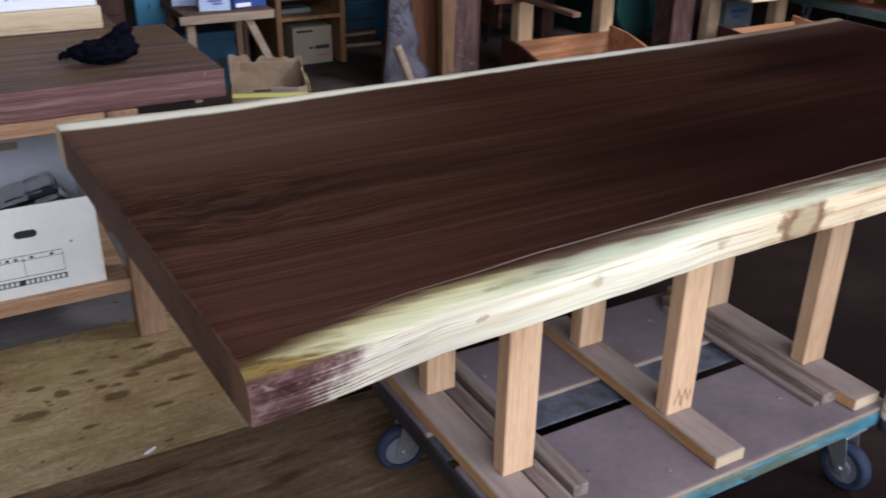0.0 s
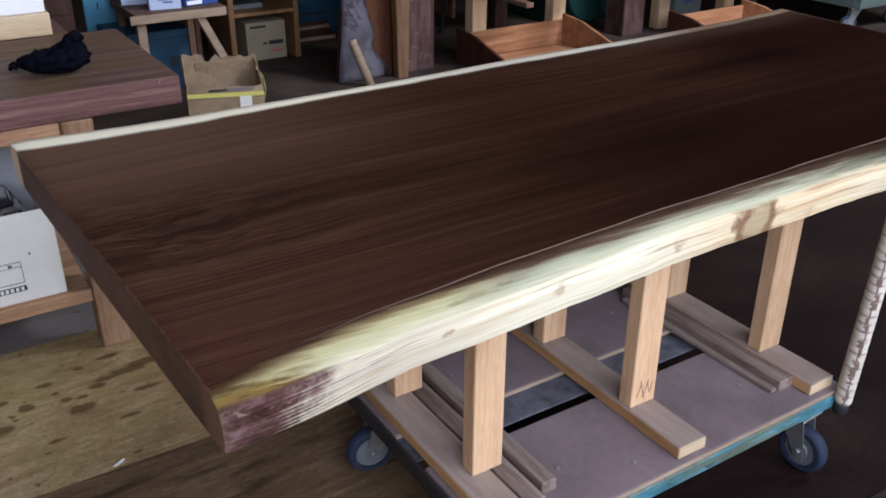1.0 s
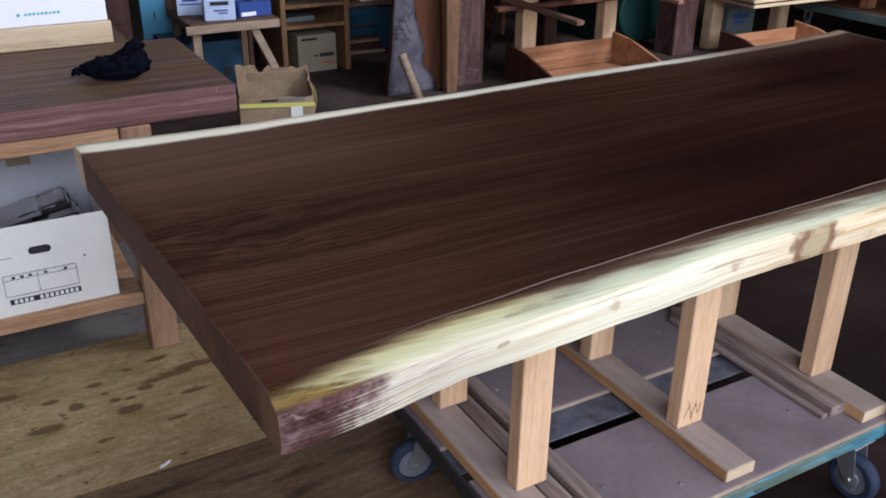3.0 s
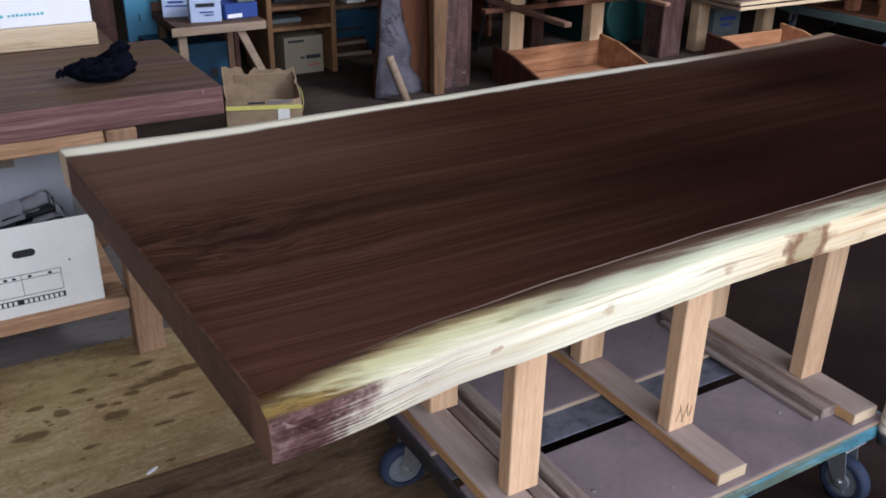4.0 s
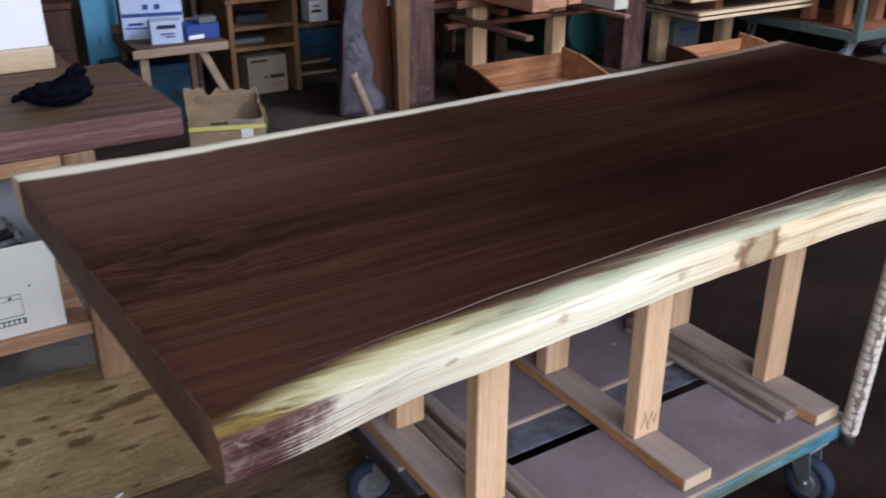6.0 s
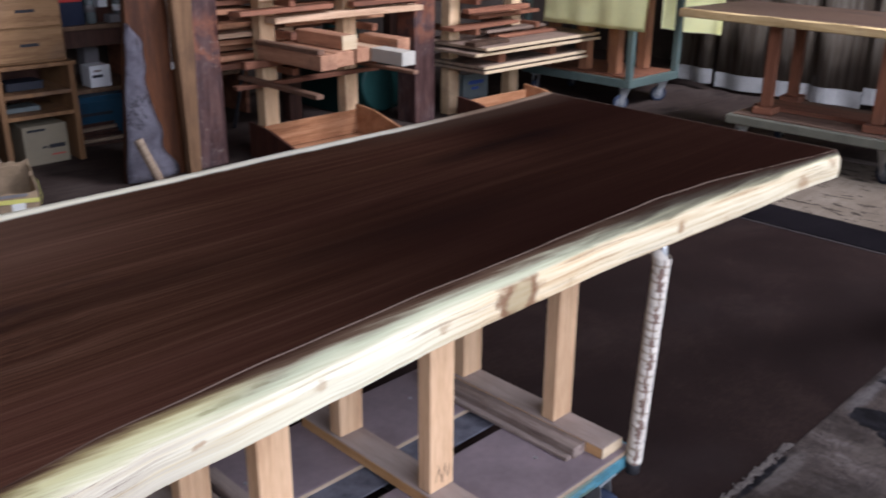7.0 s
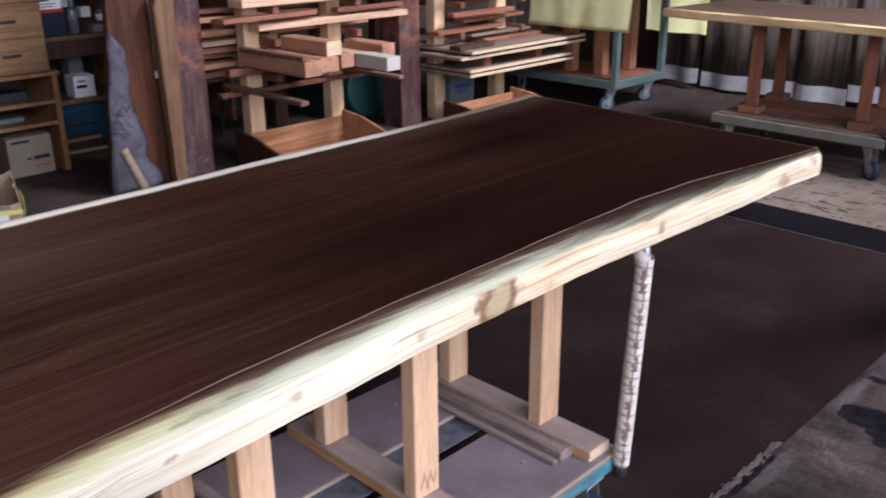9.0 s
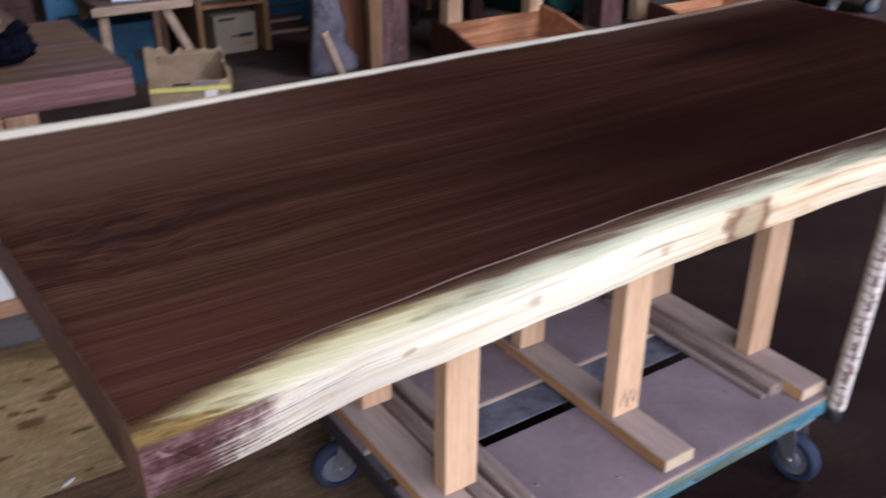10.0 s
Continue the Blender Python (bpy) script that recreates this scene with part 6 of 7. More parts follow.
clear_bottle()
small_box("label_tin", (2.47, 5.96, 1.0805), 0.11, 0.1, 0.14, "dim_grey_card", "white tin with green label on the shelf", [(-0.4, 0.4, 0.6, 0.85, "green_steel")])
small_box("storage_crate", (2.62, 5.95, 0.03), 0.46, 0.34, 0.28, "blue_crate", "blue plastic crate under the wall shelf", [(-0.3, 0.25, 0.55, 0.62, "ink")], lid=(0.87, "blue_crate"), category="crate")
for x, z, r, h, tint in ((2.925, 0.818, 0.026, 0.095, "paper_white"), (2.60, 1.0805, 0.04, 0.13, "dim_grey_card"), (2.72, 1.0805, 0.045, 0.10, "dim_grey_card")):
    j = thing("glass_jar", (x, 5.94, z), "pale glass jar with paper label on the wall shelf", "jar", "jars on the shelf")
    part("body", cyl(r, h, (0, 0, h / 2), n=22, bevel=0.008), M["jar"], j)
    part("lid", cyl(r * 0.72, 0.022, (0, 0, h + 0.011), n=18, bevel=0.003), M["plastic_dark"], j, "dark lid")
    part("label_band", cyl(r + 0.0008, h * 0.42, (0, 0, h * 0.45), n=22), M[tint], j, "paper label")
for k in range(6):
    solo("lumber_offcut", bx(0, 0.34 - 0.02 * k, 0, 0.1, 0, 0.022, 0.002), M["old_pale" if k % 3 == 1 else "cabinet_dark"], (2.42 + 0.015 * k, 5.70 + 0.01 * k, 0.0005 + 0.0225 * k), "offcut lying in a pile on the floor", "offcut", "offcut pile", turn=2 * k - 5)


# ---- leaning boards and pillars ----
def waney_board():
    c = thing("waney_board", (2.425, 4.74, 0.0), "tall reddish waney-edged board with grey bark leaning on a pillar", "board")
    b = bmesh.new()
    rows = []
    for k in range(25):
        z = 2.3 * k / 24
        xl = -0.125 + 0.112 * z + 0.012 * noise.noise((z * 4, 1, 1))
        xr = 0.30 + 0.012 * noise.noise((z * 3, 4, 1))
        rows.append([b.verts.new(p) for p in ((xl, -0.02 + 0.03 * z, z), (xr, -0.03 + 0.03 * z, z), (xr, 0.03 + 0.03 * z, z), (xl, 0.03 + 0.03 * z, z))])
    for p, q in zip(rows, rows[1:]):
        for k in range(4):
            b.faces.new((p[k], p[(k + 1) % 4], q[(k + 1) % 4], q[k]))
    b.faces.new(list(reversed(rows[0])))
    b.faces.new(rows[-1])
    part("board_face", b, M["red_board"], c)
    g = bmesh.new()
    rows = []
    for k in range(31):
        z = 0.004 + 0.90 * k / 30
        w = (0.095 + 0.235 * (1 - z / 0.92) ** 1.9) * (1 + 0.22 * noise.noise((z * 8, 2, 3))) * min(1.0, 0.12 + (0.91 - z) / 0.12)
        xl = -0.137 + 0.112 * z + 0.014 * noise.noise((z * 5, 1, 1))
        row = []
        for j in range(9):
            u = j / 8
            bulge = 0.022 * math.sin(math.pi * min(1, u * 1.1)) + 0.010 * noise.noise((u * 4, z * 12, 8))
            row.append(g.verts.new((xl + w * u, -0.032 + 0.03 * z - max(0.002, bulge), z)))
        rows.append(row)
    for p, q in zip(rows, rows[1:]):
        for k in range(8):
            f = g.faces.new((p[k], p[k + 1], q[k + 1], q[k]))
            f.smooth = True
    bmesh.ops.solidify(g, geom=g.faces[:], thickness=0.008)
    part("bark_face", g, M["bark"], c, "grey weathered bark on the lower face")
    cord = tube([(0.25, 0.006, 1.16), (0.232, 0.0, 1.08), (0.236, -0.006, 0.9), (0.226, -0.012, 0.75), (0.224, -0.018, 0.66)], 0.002, 6)
    tg = part("tag_cord", cord, M["tape_white"], c)
    part("paper_tag", bx(0.214, 0.233, -0.026, -0.022, 0.625, 0.665, 0.001), M["paper_white"], tg, "small white paper tag")


waney_board()
b = cyl(0.026, 0.29, (0, 0, 0.145), n=14, bevel=0.006)
solo("leaning_stick", b, M["old_pale"], (2.44, 4.50, 0.0), "pale round stick leaning against the bark-edged board", "stick").matrix_world = pose(2.425, 4.555, 0.006, -14, -17, 0)
b = bmesh.new()
rows = []
for k in range(29):
    z = 1.112 * k / 28
    u = z / 1.112
    cut = max(0.0, z - 1.055) ** 0.8 * 0.55
    xl, xr = -0.036 - 0.026 * u + cut + 0.004 * noise.noise((0, z * 5, 2)), 0.034 + 0.036 * u - cut * 0.15 + 0.003 * noise.noise((3, z * 5, 2))
    rows.append([b.verts.new(p) for p in ((xl, -0.024, z), (xl + 0.006, -0.030, z), (xr - 0.006, -0.030, z), (xr, -0.024, z), (xr, 0.026, z), (xl, 0.026, z))])
for p, q in zip(rows, rows[1:]):
    for k in range(6):
        b.faces.new((p[k], p[(k + 1) % 6], q[(k + 1) % 6], q[k]))
b.faces.new(list(reversed(rows[0])))
b.faces.new(rows[-1])
solo("ochre_plank", b, M["ochre_plank"], (2.685, 4.645, 0.0), "ochre sawn plank standing against the dark pillar", "plank")


def pillar(at, dx, dy, h, mat, label):
    b = bx(-dx / 2, dx / 2, -dy / 2, dy / 2, 0, h, 0.012, 2)
    bmesh.ops.subdivide_edges(b, edges=[e for e in b.edges if abs(e.verts[0].co.z - e.verts[1].co.z) > 1], cuts=24)
    for v in b.verts:
        v.co.x += 0.006 * noise.noise((at[0], v.co.z * 2.4, v.co.y * 6))
        v.co.y += 0.006 * noise.noise((v.co.x * 6, v.co.z * 2.4, at[1]))
    return solo("timber_pillar", b, mat, at, label, "pillar")


pillar((2.850, 4.81, 0.0), 0.225, 0.215, 4.69, M["pillar"], "old dark-stained square timber pillar on the floor")
pillar((4.65, 4.80, 0.0), 0.20, 0.20, 4.69, M["pillar"], "old brown square timber pillar among the racks")
pillar((3.835, 0.805, 0.0), 0.165, 0.165, 4.69, M["pillar_grey"], "brown square timber pillar on the concrete edge")


# ---- lumber racks ----
def rack(x0, x1, label, zs):
    r = thing("lumber_rack", ((x0 + x1) / 2, 5.0, 0.0), label, "rack", "lumber racks")
    ox = -(x0 + x1) / 2
    for x in (x0, x1):
        for y in (-0.25, 0.42):
            # rear posts get dark wood: shade deep in the rack put into colour
            part("post", bx(x + ox - 0.055, x + ox + 0.055, y, y + 0.09, 0, 2.4, 0.004), M["rack_post" if y < 0 else "cabinet_dark"], r, "pale square softwood upright" if y < 0 else "rear upright, darkened for the rack's depth")
        for z in zs:
            part("arm", bx(x + ox + 0.057, x + ox + 0.10, -0.42, 0.50, z - 0.045, z, 0.003), M["lumber_dark"], r)
    return r


rack(3.335, 3.995, "softwood lumber rack loaded with sawn boards", (0.56, 0.78, 0.98, 1.2, 1.45))
rack(5.0, 5.70, "softwood lumber rack loaded with thin panels", (0.38, 0.66, 0.88, 1.1, 1.35))

rnd = random.Random(11)


def rough_board(L, w, h, seed):
    """A rough-sawn board: wandering edges, one end narrower, ends cut a little off square, underside flat."""
    b = bmesh.new()
    rings = []
    n = 8
    taper = 0.16 * noise.noise((seed, 3.1, 0.4))
    for i in range(n + 1):
        k = 2 * i / n - 1
        x = k * L
        front = -w / 2 * (1 + taper * k) + 0.10 * w * noise.noise((x * 2.2, seed, 0.0))
        back = w / 2 + 0.08 * w * noise.noise((x * 2.0, seed, 5.0))
        top = h * (1 + 0.16 * noise.noise((x * 2.5, seed, 9.0)))
        cut = 0.02 * noise.noise((seed, k * 5, 2.0)) if abs(k) > 0.99 else 0.0
        c = min(0.004, h * 0.15)
        rings.append([b.verts.new(p) for p in ((x + cut, front + c, 0), (x + cut, front, c), (x + cut, front + 0.004, top - c), (x + cut, front + 0.004 + c, top), (x - cut, back - c, top), (x - cut, back, top - c), (x - cut, back, 0))])
    for p, q in zip(rings, rings[1:]):
        for j in range(7):
            b.faces.new((p[j], q[j], q[(j + 1) % 7], p[(j + 1) % 7]))
    b.faces.new(rings[0])
    b.faces.new(rings[-1][::-1])
    bmesh.ops.recalc_face_normals(b, faces=b.faces[:])
    return b


def plank(x0, x1, y, z, w, h, mat, label, white=False, tilt=0.0, turn=0.0):
    s = thing("sawn_board", ((x0 + x1) / 2, y, z), label, "board", "boards on the rack")
    L = (x1 - x0) / 2
    part("timber", rough_board(L, w, h, x0 * 7.3 + y * 3.1 + z * 13.7), M[mat], s)
    if white:
        part("sealed_end", bx(L - 0.22, L + 0.002, -w / 2 - 0.002, w / 2 + 0.002, -0.001, h + 0.002, 0.002), M["end_white"], s, "white sealed end")
    s.matrix_world = pose((x0 + x1) / 2, y, z, 0, tilt, turn)
    return s


def beam(x0, x1, y0, y1, z, h, mat, label, white=0.0, turn=0.0):
    """A beam lying with its end towards the yard."""
    s = thing("sawn_beam", ((x0 + x1) / 2, (y0 + y1) / 2, z), label, "beam", "beams on the rack", turn)
    w, L = (x1 - x0) / 2, (y1 - y0) / 2
    b = bx(-w, w, -L, L, 0, h, 0.004)
    part("timber", b, M[mat], s)
    if white:
        part("sealed_end", bx(-w - 0.002, w + 0.002, -L - 0.002, -L + white, -0.001, h + 0.002, 0.002), M["end_white" if white > 0.05 else "pale_wood"], s, "white sealed end" if white > 0.05 else "pale sawn end")
    return s


beam(3.242, 3.364, 4.09, 4.74, 0.619, 0.089, "beam", "square orange-brown sawn beam on the rack bar")
beam(3.392, 3.533, 4.14, 4.74, 0.619, 0.088, "beam", "square orange-brown sawn beam on the rack bar")
beam(3.60, 3.70, 4.20, 4.74, 0.619, 0.085, "beam", "square orange-brown sawn beam on the rack bar")
beam(3.909, 4.018, 4.13, 4.70, 0.571, 0.083, "beam_pale", "sawn beam with long white sealed end on the rack", 0.30)
beam(4.06, 4.17, 4.34, 4.74, 0.619, 0.085, "beam", "reddish sawn beam on the rack bar")
beam(3.477, 3.585, 4.18, 4.65, 0.708, 0.083, "beam", "orange block with pale sawn end on the beams", 0.006)
beam(3.235, 3.285, 4.11, 4.74, 0.7095, 0.028, "beam_dark", "thin dark strip lying on the beams", turn=1.5)
beam(3.176, 3.228, 4.035, 4.9, 0.4725, 0.028, "beam_dark", "dark slat sticking out under the beams", turn=-2)
beam(4.03, 4.075, 4.175, 4.9, 0.496, 0.024, "beam_dark", "dark slat sticking out under the beams", turn=3)
for x0, x1, y0, z0, z1 in ((3.10, 3.905, 4.66, 0.572, 0.6185), (4.02, 4.30, 4.66, 0.572, 0.6185), (3.90, 4.30, 4.60, 0.530, 0.5705), (3.05, 4.2, 4.69, 0.445, 0.472)):
    solo("cross_bar", bx(x0, x1, y0, y0 + 0.055, z0, z1, 0.003), M["lumber_dark"], (0, 0, 0), "dark timber cross bar fixed to the rack posts", "bar", "rack cross bars")
for a, e, y, z, w, h, mat in ((3.30, 4.53, 4.66, 0.835, 0.12, 0.042, "lumber_pale"), (3.15, 4.32, 4.62, 0.985, 0.14, 0.05, "lumber_pale"), (3.0, 3.72, 4.60, 0.905, 0.10, 0.03, "lumber_dark"), (3.55, 4.40, 4.93, 0.775, 0.13, 0.04, "lumber"),
                              (2.96, 3.62, 4.93, 0.74, 0.13, 0.03, "lumber_pale"), (2.95, 3.45, 4.95, 0.80, 0.14, 0.03, "lumber"), (2.98, 4.10, 4.95, 0.88, 0.14, 0.032, "lumber"), (3.0, 4.35, 4.97, 0.935, 0.15, 0.03, "lumber_dark"),
                              (3.9, 4.48, 4.62, 0.90, 0.07, 0.03, "lumber_dark"), (3.05, 3.90, 4.93, 1.04, 0.12, 0.028, "lumber"), (3.4, 4.42, 4.95, 1.045, 0.14, 0.035, "lumber_dark")):
    plank(a, e, y, z, w, h, mat, "sawn board stacked on the lumber rack", turn=rnd.uniform(-2.5, 2.5))
for k in range(12):
    z = 1.09 + 0.06 * k
    plank(2.95 + rnd.uniform(-0.05, 0.4), 4.1 + rnd.uniform(-0.3, 0.45), (4.64 if k % 3 == 1 else 4.99) + rnd.uniform(-0.02, 0.03), z, rnd.uniform(0.09, 0.15), rnd.uniform(0.028, 0.05), rnd.choice(("lumber", "lumber_pale", "lumber_pale", "lumber_dark")), "sawn board stacked on the lumber rack", turn=rnd.uniform(-4, 4))
for k in range(7):
    plank(2.95 + rnd.uniform(-0.05, 0.3), 4.2 + rnd.uniform(-0.3, 0.3), 5.15 + rnd.uniform(-0.1, 0.1), 0.52 + 0.05 * k, rnd.uniform(0.1, 0.2), 0.035, rnd.choice(("lumber", "lumber_dark")), "sawn board stacked deep in the rack", turn=rnd.uniform(-3, 3))
# second rack: thin panels below, dark strips above
for x0, x1, y, z, a in ((4.895, 6.10, 4.665, 0.3755, -0.5), (4.885, 6.10, 4.675, 0.4085, 0.4), (4.80, 6.235, 4.655, 0.5085, -1.2), (4.87, 6.23, 4.645, 0.5465, 0.5)):
    s = thing("panel_sheet", ((x0 + x1) / 2, y, z), "thin glued wood panel stacked on the rack", "panel", "panels on the rack", turn=a)
    L = (x1 - x0) / 2
    part("panel_face", bx(-L, L, -0.34, 0.36, 0, 0.022, 0.002), M["panel"], s)
    part("pale_lip", bx(-L, L, -0.3465, -0.3405, 0.001, 0.023, 0.001), M["pale_wood"], s, "pale sapwood edge")
    part("pale_lip", bx(-L - 0.0055, -L - 0.0005, -0.34, 0.36, 0.001, 0.022, 0.001), M["old_pale"], s, "darker sapwood edge")
for x in (5.15, 5.75):
    solo("spacer_block", bx(-0.035, 0.035, -0.30, 0.30, 0, 0.0765, 0.003), M["lumber_dark"], (x, 4.69, 0.431), "dark timber spacer between two pairs of panels", "spacer", "spacers between the panels")
for x0, x1, y, z, h, mat in ((4.84, 5.22, 4.44, 0.5695, 0.03, "far_slab"), (5.3, 6.0, 4.62, 0.5695, 0.025, "lumber_dark"), (5.05, 5.8, 4.80, 0.5695, 0.04, "panel"), (5.2, 5.9, 4.66, 0.612, 0.022, "panel")):
    plank(x0, x1, y, z, 0.11, h, mat, "dark sawn strip lying on the stacked panels", turn=3 - 6 * (x0 - 4.8))
for k in range(14):
    z = 0.66 + 0.058 * k
    a = 4.85 + rnd.uniform(-0.05, 0.3)
    e = 5.7 + rnd.uniform(-0.35, 0.5)
    plank(a, e, 4.66 + rnd.uniform(-0.15, 0.15), z, rnd.uniform(0.06, 0.14), rnd.uniform(0.025, 0.04), rnd.choice(("lumber_dark", "lumber_dark", "lumber", "far_slab")), "dark sawn strip stacked on the lumber rack", turn=rnd.uniform(-5, 5))


def offcut_bin(at, w, label):
    c = thing("offcut_bin", at, label, "bin", "wooden bins")
    L, t = w / 2, 0.02
    part("back_board", bx(-L + t, L - t, 0.24, 0.262, 0.02, 0.185, 0.003), M["bin_wood"], c, "varnished orange back board")
    part("front_board", bx(-L + t, L - t, -0.27, -0.25, 0.0, 0.105, 0.003), M["bin_wood"], c)
    part("bottom_board", bx(-L + t, L - t, -0.249, 0.239, 0.0, 0.02, 0.002), M["bin_wood"], c)
    for s in (-1, 1):
        b = bmesh.new()
        ring = [(-0.28, 0), (0.27, 0), (0.27, 0.225), (0.06, 0.205), (-0.28, 0.115)]
        x0, x1 = (-L, -L + t) if s < 0 else (L - t, L)
        vs = [b.verts.new((x0, y, z)) for y, z in ring]
        ws = [b.verts.new((x1, y, z)) for y, z in ring]
        b.faces.new(vs)
        b.faces.new(list(reversed(ws)))
        for k in range(len(ring)):
            b.faces.new((vs[k], ws[k], ws[(k + 1) % len(ring)], vs[(k + 1) % len(ring)]))
        bmesh.ops.recalc_face_normals(b, faces=b.faces)
        bmesh.ops.bevel(b, geom=b.edges[:], offset=0.002, segments=1, affect="EDGES")
        # left end darker than the right one
        part("end_panel", b, M["bin_dark"] if s < 0 else M["bin_wood"], c, "dark left end panel" if s < 0 else "")
    return c


offcut_bin((3.605, 4.50, 0.0), 0.88, "varnished wooden offcut bin with sloping ends under the rack")
offcut_bin((5.10, 4.17, 0.0), 0.76, "varnished wooden offcut bin with sloping ends under the panels")


def green_machine():
    c = thing("woodworking_machine", (4.45, 5.55, 0.0), "green-painted machine standing dark behind the racks", "machine")
    part("base", bx(-0.10, 0.45, -0.3, 0.3, 0, 0.5, 0.02, 2), M["green_steel"], c)
    part("column", cyl(0.14, 0.7, (0.06, -0.05, 0.55), n=24), M["green_steel"], c)
    part("housing", cyl(0.22, 0.16, (0.17, -0.34, 0.24), "y", 28, bevel=0.02), M["green_steel"], c)


green_machine()
small_box("small_carton", (5.30, 4.90, 0.0), 0.28, 0.20, 0.28, "jar", "pale blue-grey carton in the bin", [(-0.3, 0.3, 0.70, 0.8, "ink_blue"), (-0.2, 0.1, 0.55, 0.62, "ink_blue")])
solo("tool_stand", tube([(3.5, 5.5, 0.0), (3.62, 5.45, 0.6)], 0.015, 8), M["dark_steel"], (0, 0, 0), "thin dark steel prop leaning in the rack", "prop")


# ---- the other carts ----
def green_cart():
    c = thing("platform_cart", (6.40, 4.36, 0.0), "grey-green steel cart with corner posts and brown deck", "cart")
    X0, X1, Y0, Y1 = -0.35, 0.36, -0.50, 0.60
    part("deck", bx(X0 + 0.05, X1 - 0.05, Y0 + 0.05, Y1 - 0.05, 0.235, 0.258, 0.003), M["red_base"], c, "reddish-brown timber deck")
    for y in (Y0, Y1 - 0.045):
        part("rail", bx(X0, X1, y, y + 0.045, 0.185, 0.248, 0.003), M["grey_green"], c)
    for x in (X0, X1 - 0.045):
        part("rail", bx(x, x + 0.045, Y0 + 0.0455, Y1 - 0.0455, 0.185, 0.248, 0.003), M["grey_green"], c)
    for x, y in ((X0, Y0), (X1 - 0.05, Y0), (X0, Y1 - 0.05), (X1 - 0.05, Y1 - 0.05)):
        part("corner_post", bx(x - 0.001, x + 0.049, y - 0.001, y + 0.049, 0.2485, 0.86, 0.003), M["grey_green"], c)
    part("top_bar", tube([(X1 - 0.025, Y0 + 0.024, 0.875), (X1 - 0.025, Y1 - 0.024, 0.875)], 0.016, 10), M["grey_green"], c)
    for x in (-0.22, 0.18):
        for y in (-0.28, 0.02, 0.36):
            part("timber_post", bx(x, x + 0.085, y, y + 0.085, 0.2585, 0.929, 0.003), M["red_post"], c, "orange timber post")
    for x, y, a in ((X0 + 0.05, Y0 + 0.07, 150), (X1 - 0.11, Y0 + 0.07, 130), (X0 + 0.05, Y1 - 0.12, 200), (X1 - 0.11, Y1 - 0.1, 190)):
        caster(c, (x, y, 0.185), a, 0.064, 0.034)
    solo("timber_slab", bx(-0.38, 0.34, -0.82, 0.75, 0, 0.07, 0.006), M["beam"], (6.40, 4.36, 0.931), "orange timber slab lying on the grey-green cart", "wood slab")


green_cart()


def dust_sheet():
    b = bmesh.new()
    rows = []
    n = 50
    path = [(0.30, 1.008), (-0.2, 1.008), (-0.36, 1.007), (-0.392, 1.0), (-0.400, 0.985)] + [(-0.404 - 0.003 * k, 0.975 - 0.033 * k) for k in range(1, 11)]
    for i in range(n + 1):
        y = -0.66 + 0.98 * i / n
        row = []
        for k, (x, z) in enumerate(path):
            hang = max(0.0, 1.0 - z)
            row.append(b.verts.new((x - 0.10 * hang * (0.4 + noise.noise((y * 5, 0.2, 1.0))), y, z - (0.012 * noise.noise((y * 3, 7, 2)) if k == len(path) - 1 else 0))))
        rows.append(row)
    for p, q in zip(rows, rows[1:]):
        for k in range(len(path) - 1):
            f = b.faces.new((p[k], q[k], q[k + 1], p[k + 1]))
            f.smooth = True
    bmesh.ops.solidify(b, geom=b.faces[:], thickness=0.004)
    solo("dust_sheet", b, M["yellow_cloth"], (6.40, 4.36, 0.0), "yellow dust sheet draped over the slab on the cart", "dust sheet")
    # cloth taken to lie on a further slab; unseen upper part added for support
    b = bmesh.new()
    rows = []
    for i in range(19):
        y = 0.60 * i / 18
        rows.append([b.verts.new((0.03 * math.sin(y * 14) + 0.02 * noise.noise((y * 6, z, 3)), y, z)) for z in (0.0, 0.4, 1.0, 2.2, 4.18)])
    for p, q in zip(rows, rows[1:]):
        for k in range(4):
            f = b.faces.new((p[k], q[k], q[k + 1], p[k + 1]))
            f.smooth = True
    bmesh.ops.solidify(b, geom=b.faces[:], thickness=0.005)
    solo("yellow_curtain", b, M["yellow_cloth"], (7.10, 3.70, 0.52), "pale yellow cloth behind the cart, carried up unseen to the ceiling", "curtain")


dust_sheet()


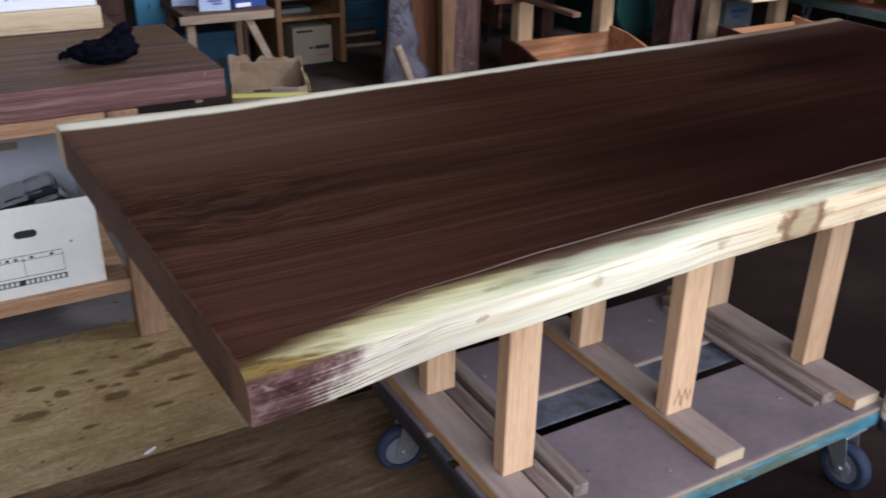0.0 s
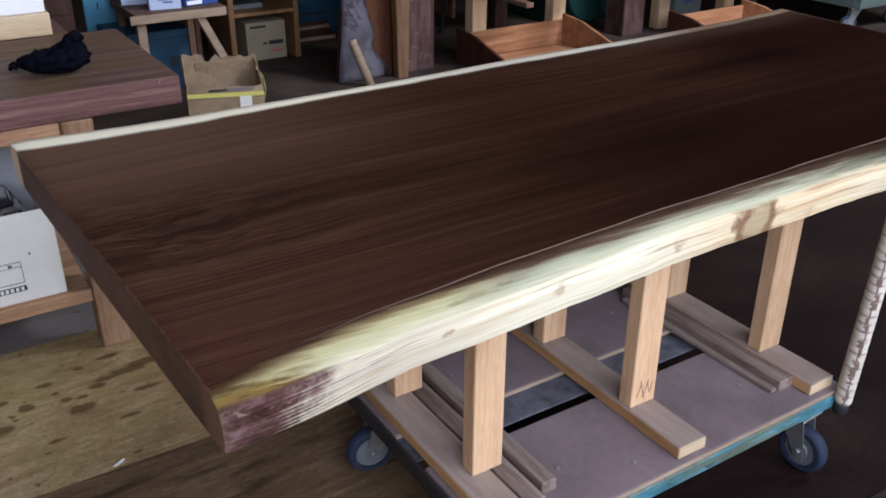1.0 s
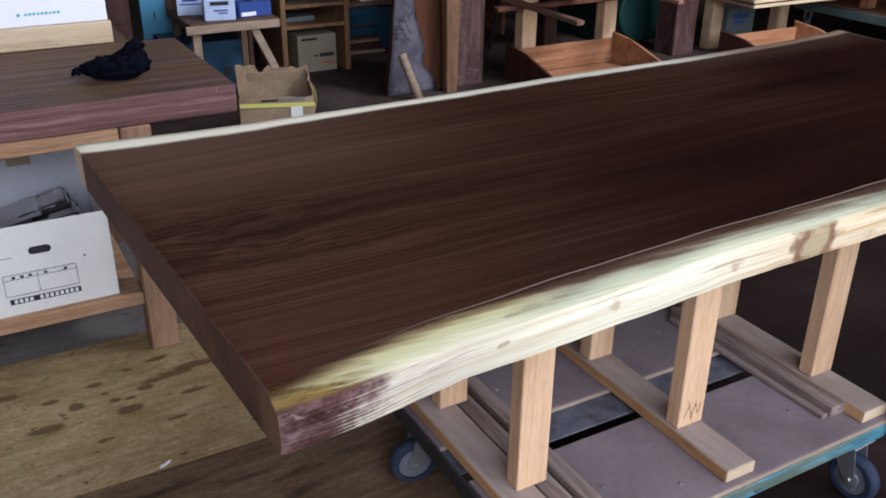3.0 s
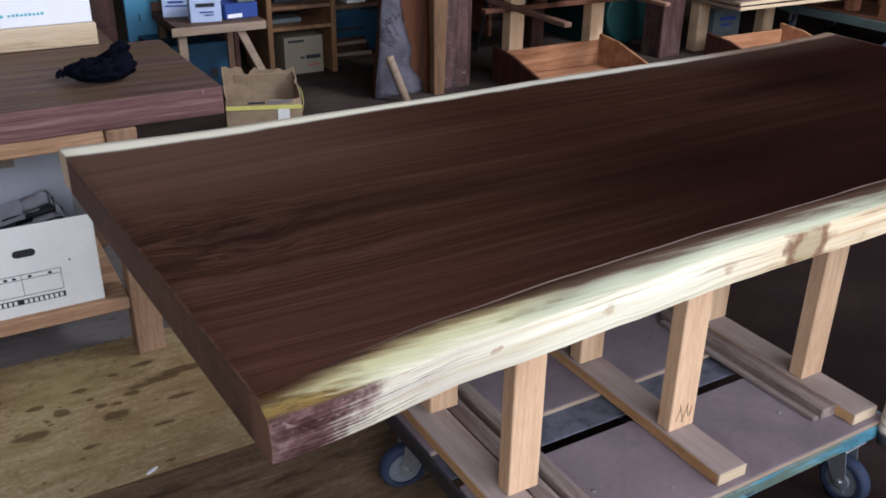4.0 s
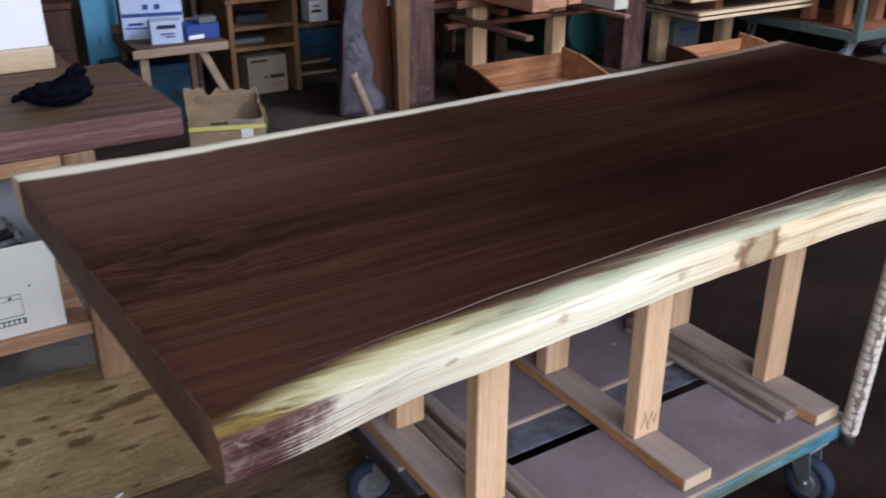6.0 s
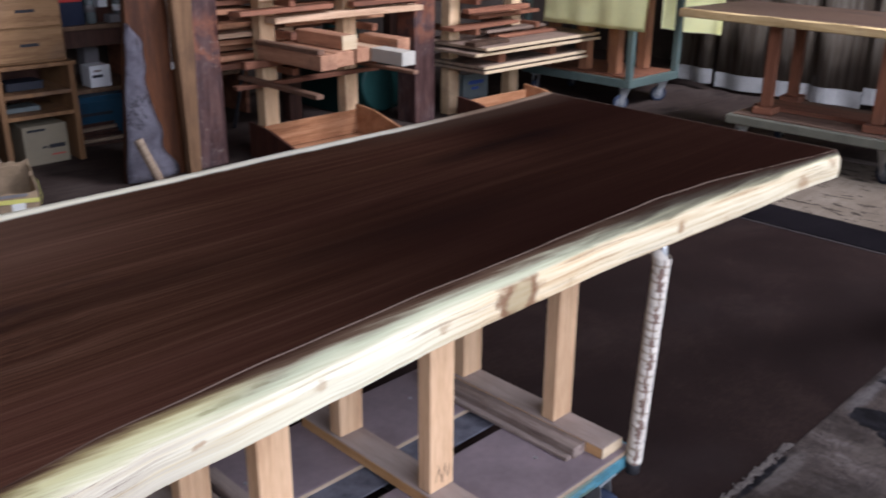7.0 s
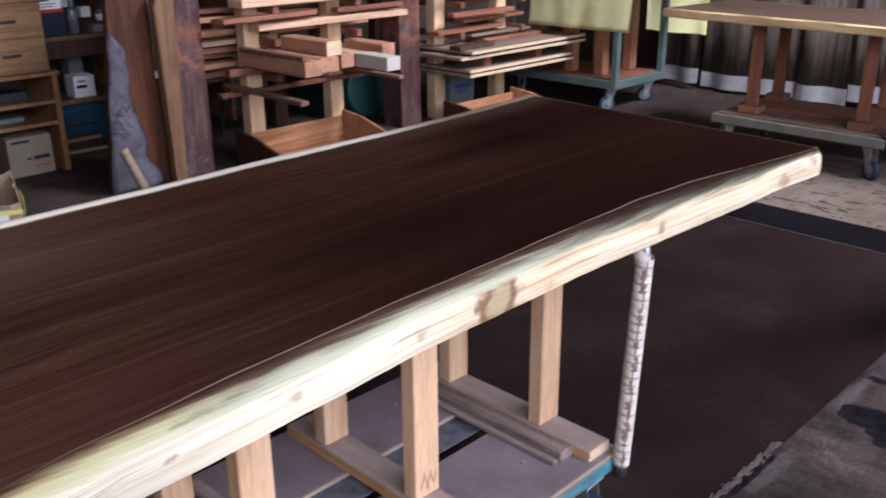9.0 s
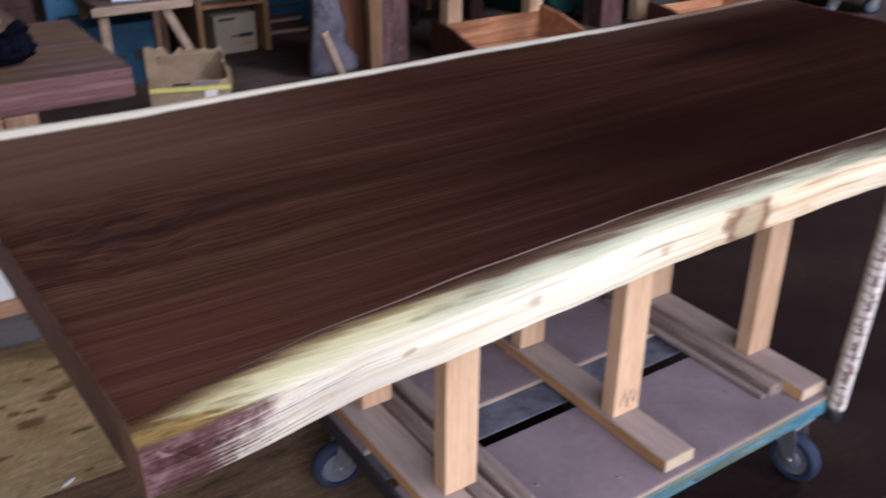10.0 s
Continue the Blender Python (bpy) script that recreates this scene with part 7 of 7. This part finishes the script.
def trestle_cart():
    c = thing("platform_cart", (5.83, 2.15, 0.0), "olive-grey platform cart with wrapped handle and casters", "cart")
    X0, X1, Y0, Y1 = -0.385, 0.38, -0.535, 0.555
    part("deck", bx(X0, X1, Y0, Y1, 0.213, 0.270, 0.006), M["olive_cart"], c)
    part("deck_board", bx(X0 + 0.03, X1 - 0.03, Y0 + 0.03, Y1 - 0.03, 0.2705, 0.280, 0.002), M["deck_worn"], c, "worn brown deck board")
    for x, y, a in ((-0.29, -0.43, 240), (0.27, -0.43, 215), (-0.30, 0.47, 150), (0.27, 0.47, 190)):
        caster(c, (x, y, 0.213), a, 0.0645, 0.036)
    hp = bend([(X0 + 0.02, Y0 - 0.012, 0.20), (X0 + 0.05, Y0 - 0.012, 0.80), (X1 - 0.05, Y0 - 0.012, 0.80), (X1 - 0.02, Y0 - 0.012, 0.20)], 0.10)
    h = part("push_handle", tube(hp, 0.016, 12), M["dark_steel"], c, "bent steel handle")
    yh = Y0 - 0.012

    def hx(z):
        return X0 + 0.02 + 0.05 * (z - 0.20)
    part("handle_wrap", tube([(hx(z), yh, z) for z in (0.28, 0.36, 0.44, 0.52, 0.57)], 0.027, 12), M["blue_tape"], h, "dark blue tape wrapping")
    part("handle_wrap", tube([(hx(z), yh, z) for z in (0.655, 0.68, 0.71)], 0.029, 12), M["blue_tape"], h)
    rr = random.Random(5)
    for k in range(12):
        z = 0.292 + 0.0235 * k + rr.uniform(-0.004, 0.004)
        part("tape_turn", cyl(0.0283, 0.0032, (hx(z), yh, z), n=14), M["hem"], h, "pale tape edge")
    for z in (0.662, 0.69):
        part("tape_turn", cyl(0.0303, 0.0035, (hx(z), yh, z), n=14), M["hem"], h, "pale tape edge")
    for k in range(16):
        z = 0.30 + 0.028 * k + rr.uniform(-0.005, 0.005)
        part("cord_turn", cyl(0.022 + rr.uniform(0, 0.008), 0.016, (-hx(z), yh, z), n=12, bevel=0.004), M["hem"] if k % 3 != 1 else M["tape_dark"], h, "pale cord wrapping")
    part("wrap_paper", tube([(hx(z), yh, z) for z in (0.572, 0.61, 0.653)], 0.023, 10), M["tape_dark"], h, "brown cord wrapping")
    for y in (-0.28, 0.42):
        t = thing("trestle", (5.86, 2.15 + y - 0.03, 0.2805), "reddish timber trestle with two legs on the cart", "support stand", "trestles on the cart", turn=6)
        for x in (-0.28, 0.20):
            part("foot", bx(x - 0.045, x + 0.10, -0.065, 0.065, 0, 0.045, 0.004), M["red_base"], t)
            part("leg", bx(x, x + 0.055, -0.034, 0.034, 0.0455, 0.565, 0.003), M["red_leg"], t)
    part("cross_board", bx(-0.12, 0.12, -0.5, 0.5, 0.2805, 0.308, 0.003), M["red_base"], c, "orange board on the deck")
    s = thing("live_edge_slab", (5.86, 2.28, 0.8475), "dark slab with pale yellow live edge on red trestles", "wood slab", turn=-4.2)
    part("slab_top", bx(-0.40, 0.42, -1.0, 0.84, 0, 0.053, 0.006), M["far_slab"], s)
    e = bx(-0.435, -0.4005, -1.0, 0.84, -0.002, 0.051, 0.006)
    bmesh.ops.subdivide_edges(e, edges=[k for k in e.edges if abs(k.verts[0].co.y - k.verts[1].co.y) > 1], cuts=24)
    for v in e.verts:
        if v.co.x < -0.43:
            v.co.x += 0.012 * noise.noise((v.co.y * 3, 1, v.co.z * 5))
    part("sapwood_edge", e, M["far_sap"], s, "pale yellow sapwood edge")


trestle_cart()


def strip_curtain():
    c = thing("strip_curtain", (7.38, 2.6, 0.0), "smoky plastic strip curtain with white hems", "curtain")
    rr = random.Random(9)
    y = 1.66
    k = 0
    while y > -2.6:
        w = rr.uniform(0.34, 0.46)
        b = bmesh.new()
        base = rr.uniform(0.035, 0.125)
        off = 0.07 * rr.uniform(-1, 1)
        rows = []
        for j in range(13):
            u = j / 12
            fold = 0.03 * math.sin(u * math.pi * 2 + k) + 0.03 * noise.noise((y * 3, u * 3, 1))
            rows.append([b.verts.new((off + fold * (1.0 if z < 1 else 0.5), y - w * u, z)) for z in (base + 0.125, 0.6, 1.2, 1.9, 4.7)])
        hemrows = [[v.co.copy() for v in r[:1]] for r in rows]
        for p, q in zip(rows, rows[1:]):
            for m in range(4):
                f = b.faces.new((p[m], q[m], q[m + 1], p[m + 1]))
                f.smooth = True
        bmesh.ops.solidify(b, geom=b.faces[:], thickness=0.006)
        s = part("plastic_strip", b, M["strip_plastic"], c)
        h = bmesh.new()
        rows = [[h.verts.new((r[0].x - 0.006, r[0].y, z)) for z in (base, base + 0.13)] for r in hemrows]
        for p, q in zip(rows, rows[1:]):
            h.faces.new((p[0], q[0], q[1], p[1]))
        bmesh.ops.solidify(h, geom=h.faces[:], thickness=0.012)
        part("hem", h, M["hem"], s, "white weighted hem")
        y -= w * 0.985
        k += 1


strip_curtain()
b = tube(bend([(6.16, 1.603, 0.79), (6.0, 1.575, 0.76), (5.91, 1.535, 0.60), (5.90, 1.50, 0.40), (5.90, 1.49, 0.22), (5.91, 1.535, 0.19), (5.92, 1.55, 0.40), (6.0, 1.575, 0.60), (6.13, 1.603, 0.72)], 0.04), 0.015, 10)
solo("power_cable", b, M["plastic_dark"], (0, 0, 0), "black cable hanging in a loop from the cart handle", "cable")
b = bmesh.new()
ring = [(-0.020, -0.002), (-0.008, -0.006), (0.006, -0.003), (0.019, 0.001), (0.012, 0.006), (0.002, 0.004), (-0.010, 0.007)]
lo, hi = [b.verts.new((px, py, 0.0)) for px, py in ring], [b.verts.new((px * 0.8, py * 0.75, 0.004 + 0.002 * (k % 2))) for k, (px, py) in enumerate(ring)]
b.faces.new(hi)
for k in range(7):
    b.faces.new((lo[k], lo[(k + 1) % 7], hi[(k + 1) % 7], hi[k]))
bmesh.ops.recalc_face_normals(b, faces=b.faces)
solo("wood_chip", b, M["hem"], (0.268, 1.90, 0.0095), "pale wood chip lying on the floor joint", "wood chip", turn=20)


def debris():
    rr = random.Random(21)
    b = bmesh.new()
    for k in range(170):
        x = 2.06 + 0.42 * rr.random()
        y = 0.812 + rr.gauss(0.0, 0.006)
        s = rr.uniform(0.004, 0.013)
        n = rr.randint(4, 7)
        h = rr.uniform(0.0005, 0.0028)
        ring = []
        for j in range(n):
            a = 2 * math.pi * j / n
            q = s * rr.uniform(0.5, 1.1)
            ring.append((x + 1.7 * q * math.cos(a), y + 0.6 * q * math.sin(a)))
        lo = [b.verts.new((px, py, 0.004)) for px, py in ring]
        hi = [b.verts.new((x + (px - x) * 0.7, y + (py - y) * 0.7, 0.006 + h)) for px, py in ring]
        b.faces.new(hi)
        for j in range(n):
            b.faces.new((lo[j], lo[(j + 1) % n], hi[(j + 1) % n], hi[j]))
    bmesh.ops.recalc_face_normals(b, faces=b.faces)
    ob = part("floor_debris", b, M["concrete_chip"])
    tagged(ob, "pale crumbled mortar chips along the concrete edge", "debris", kind="stuff")


debris()
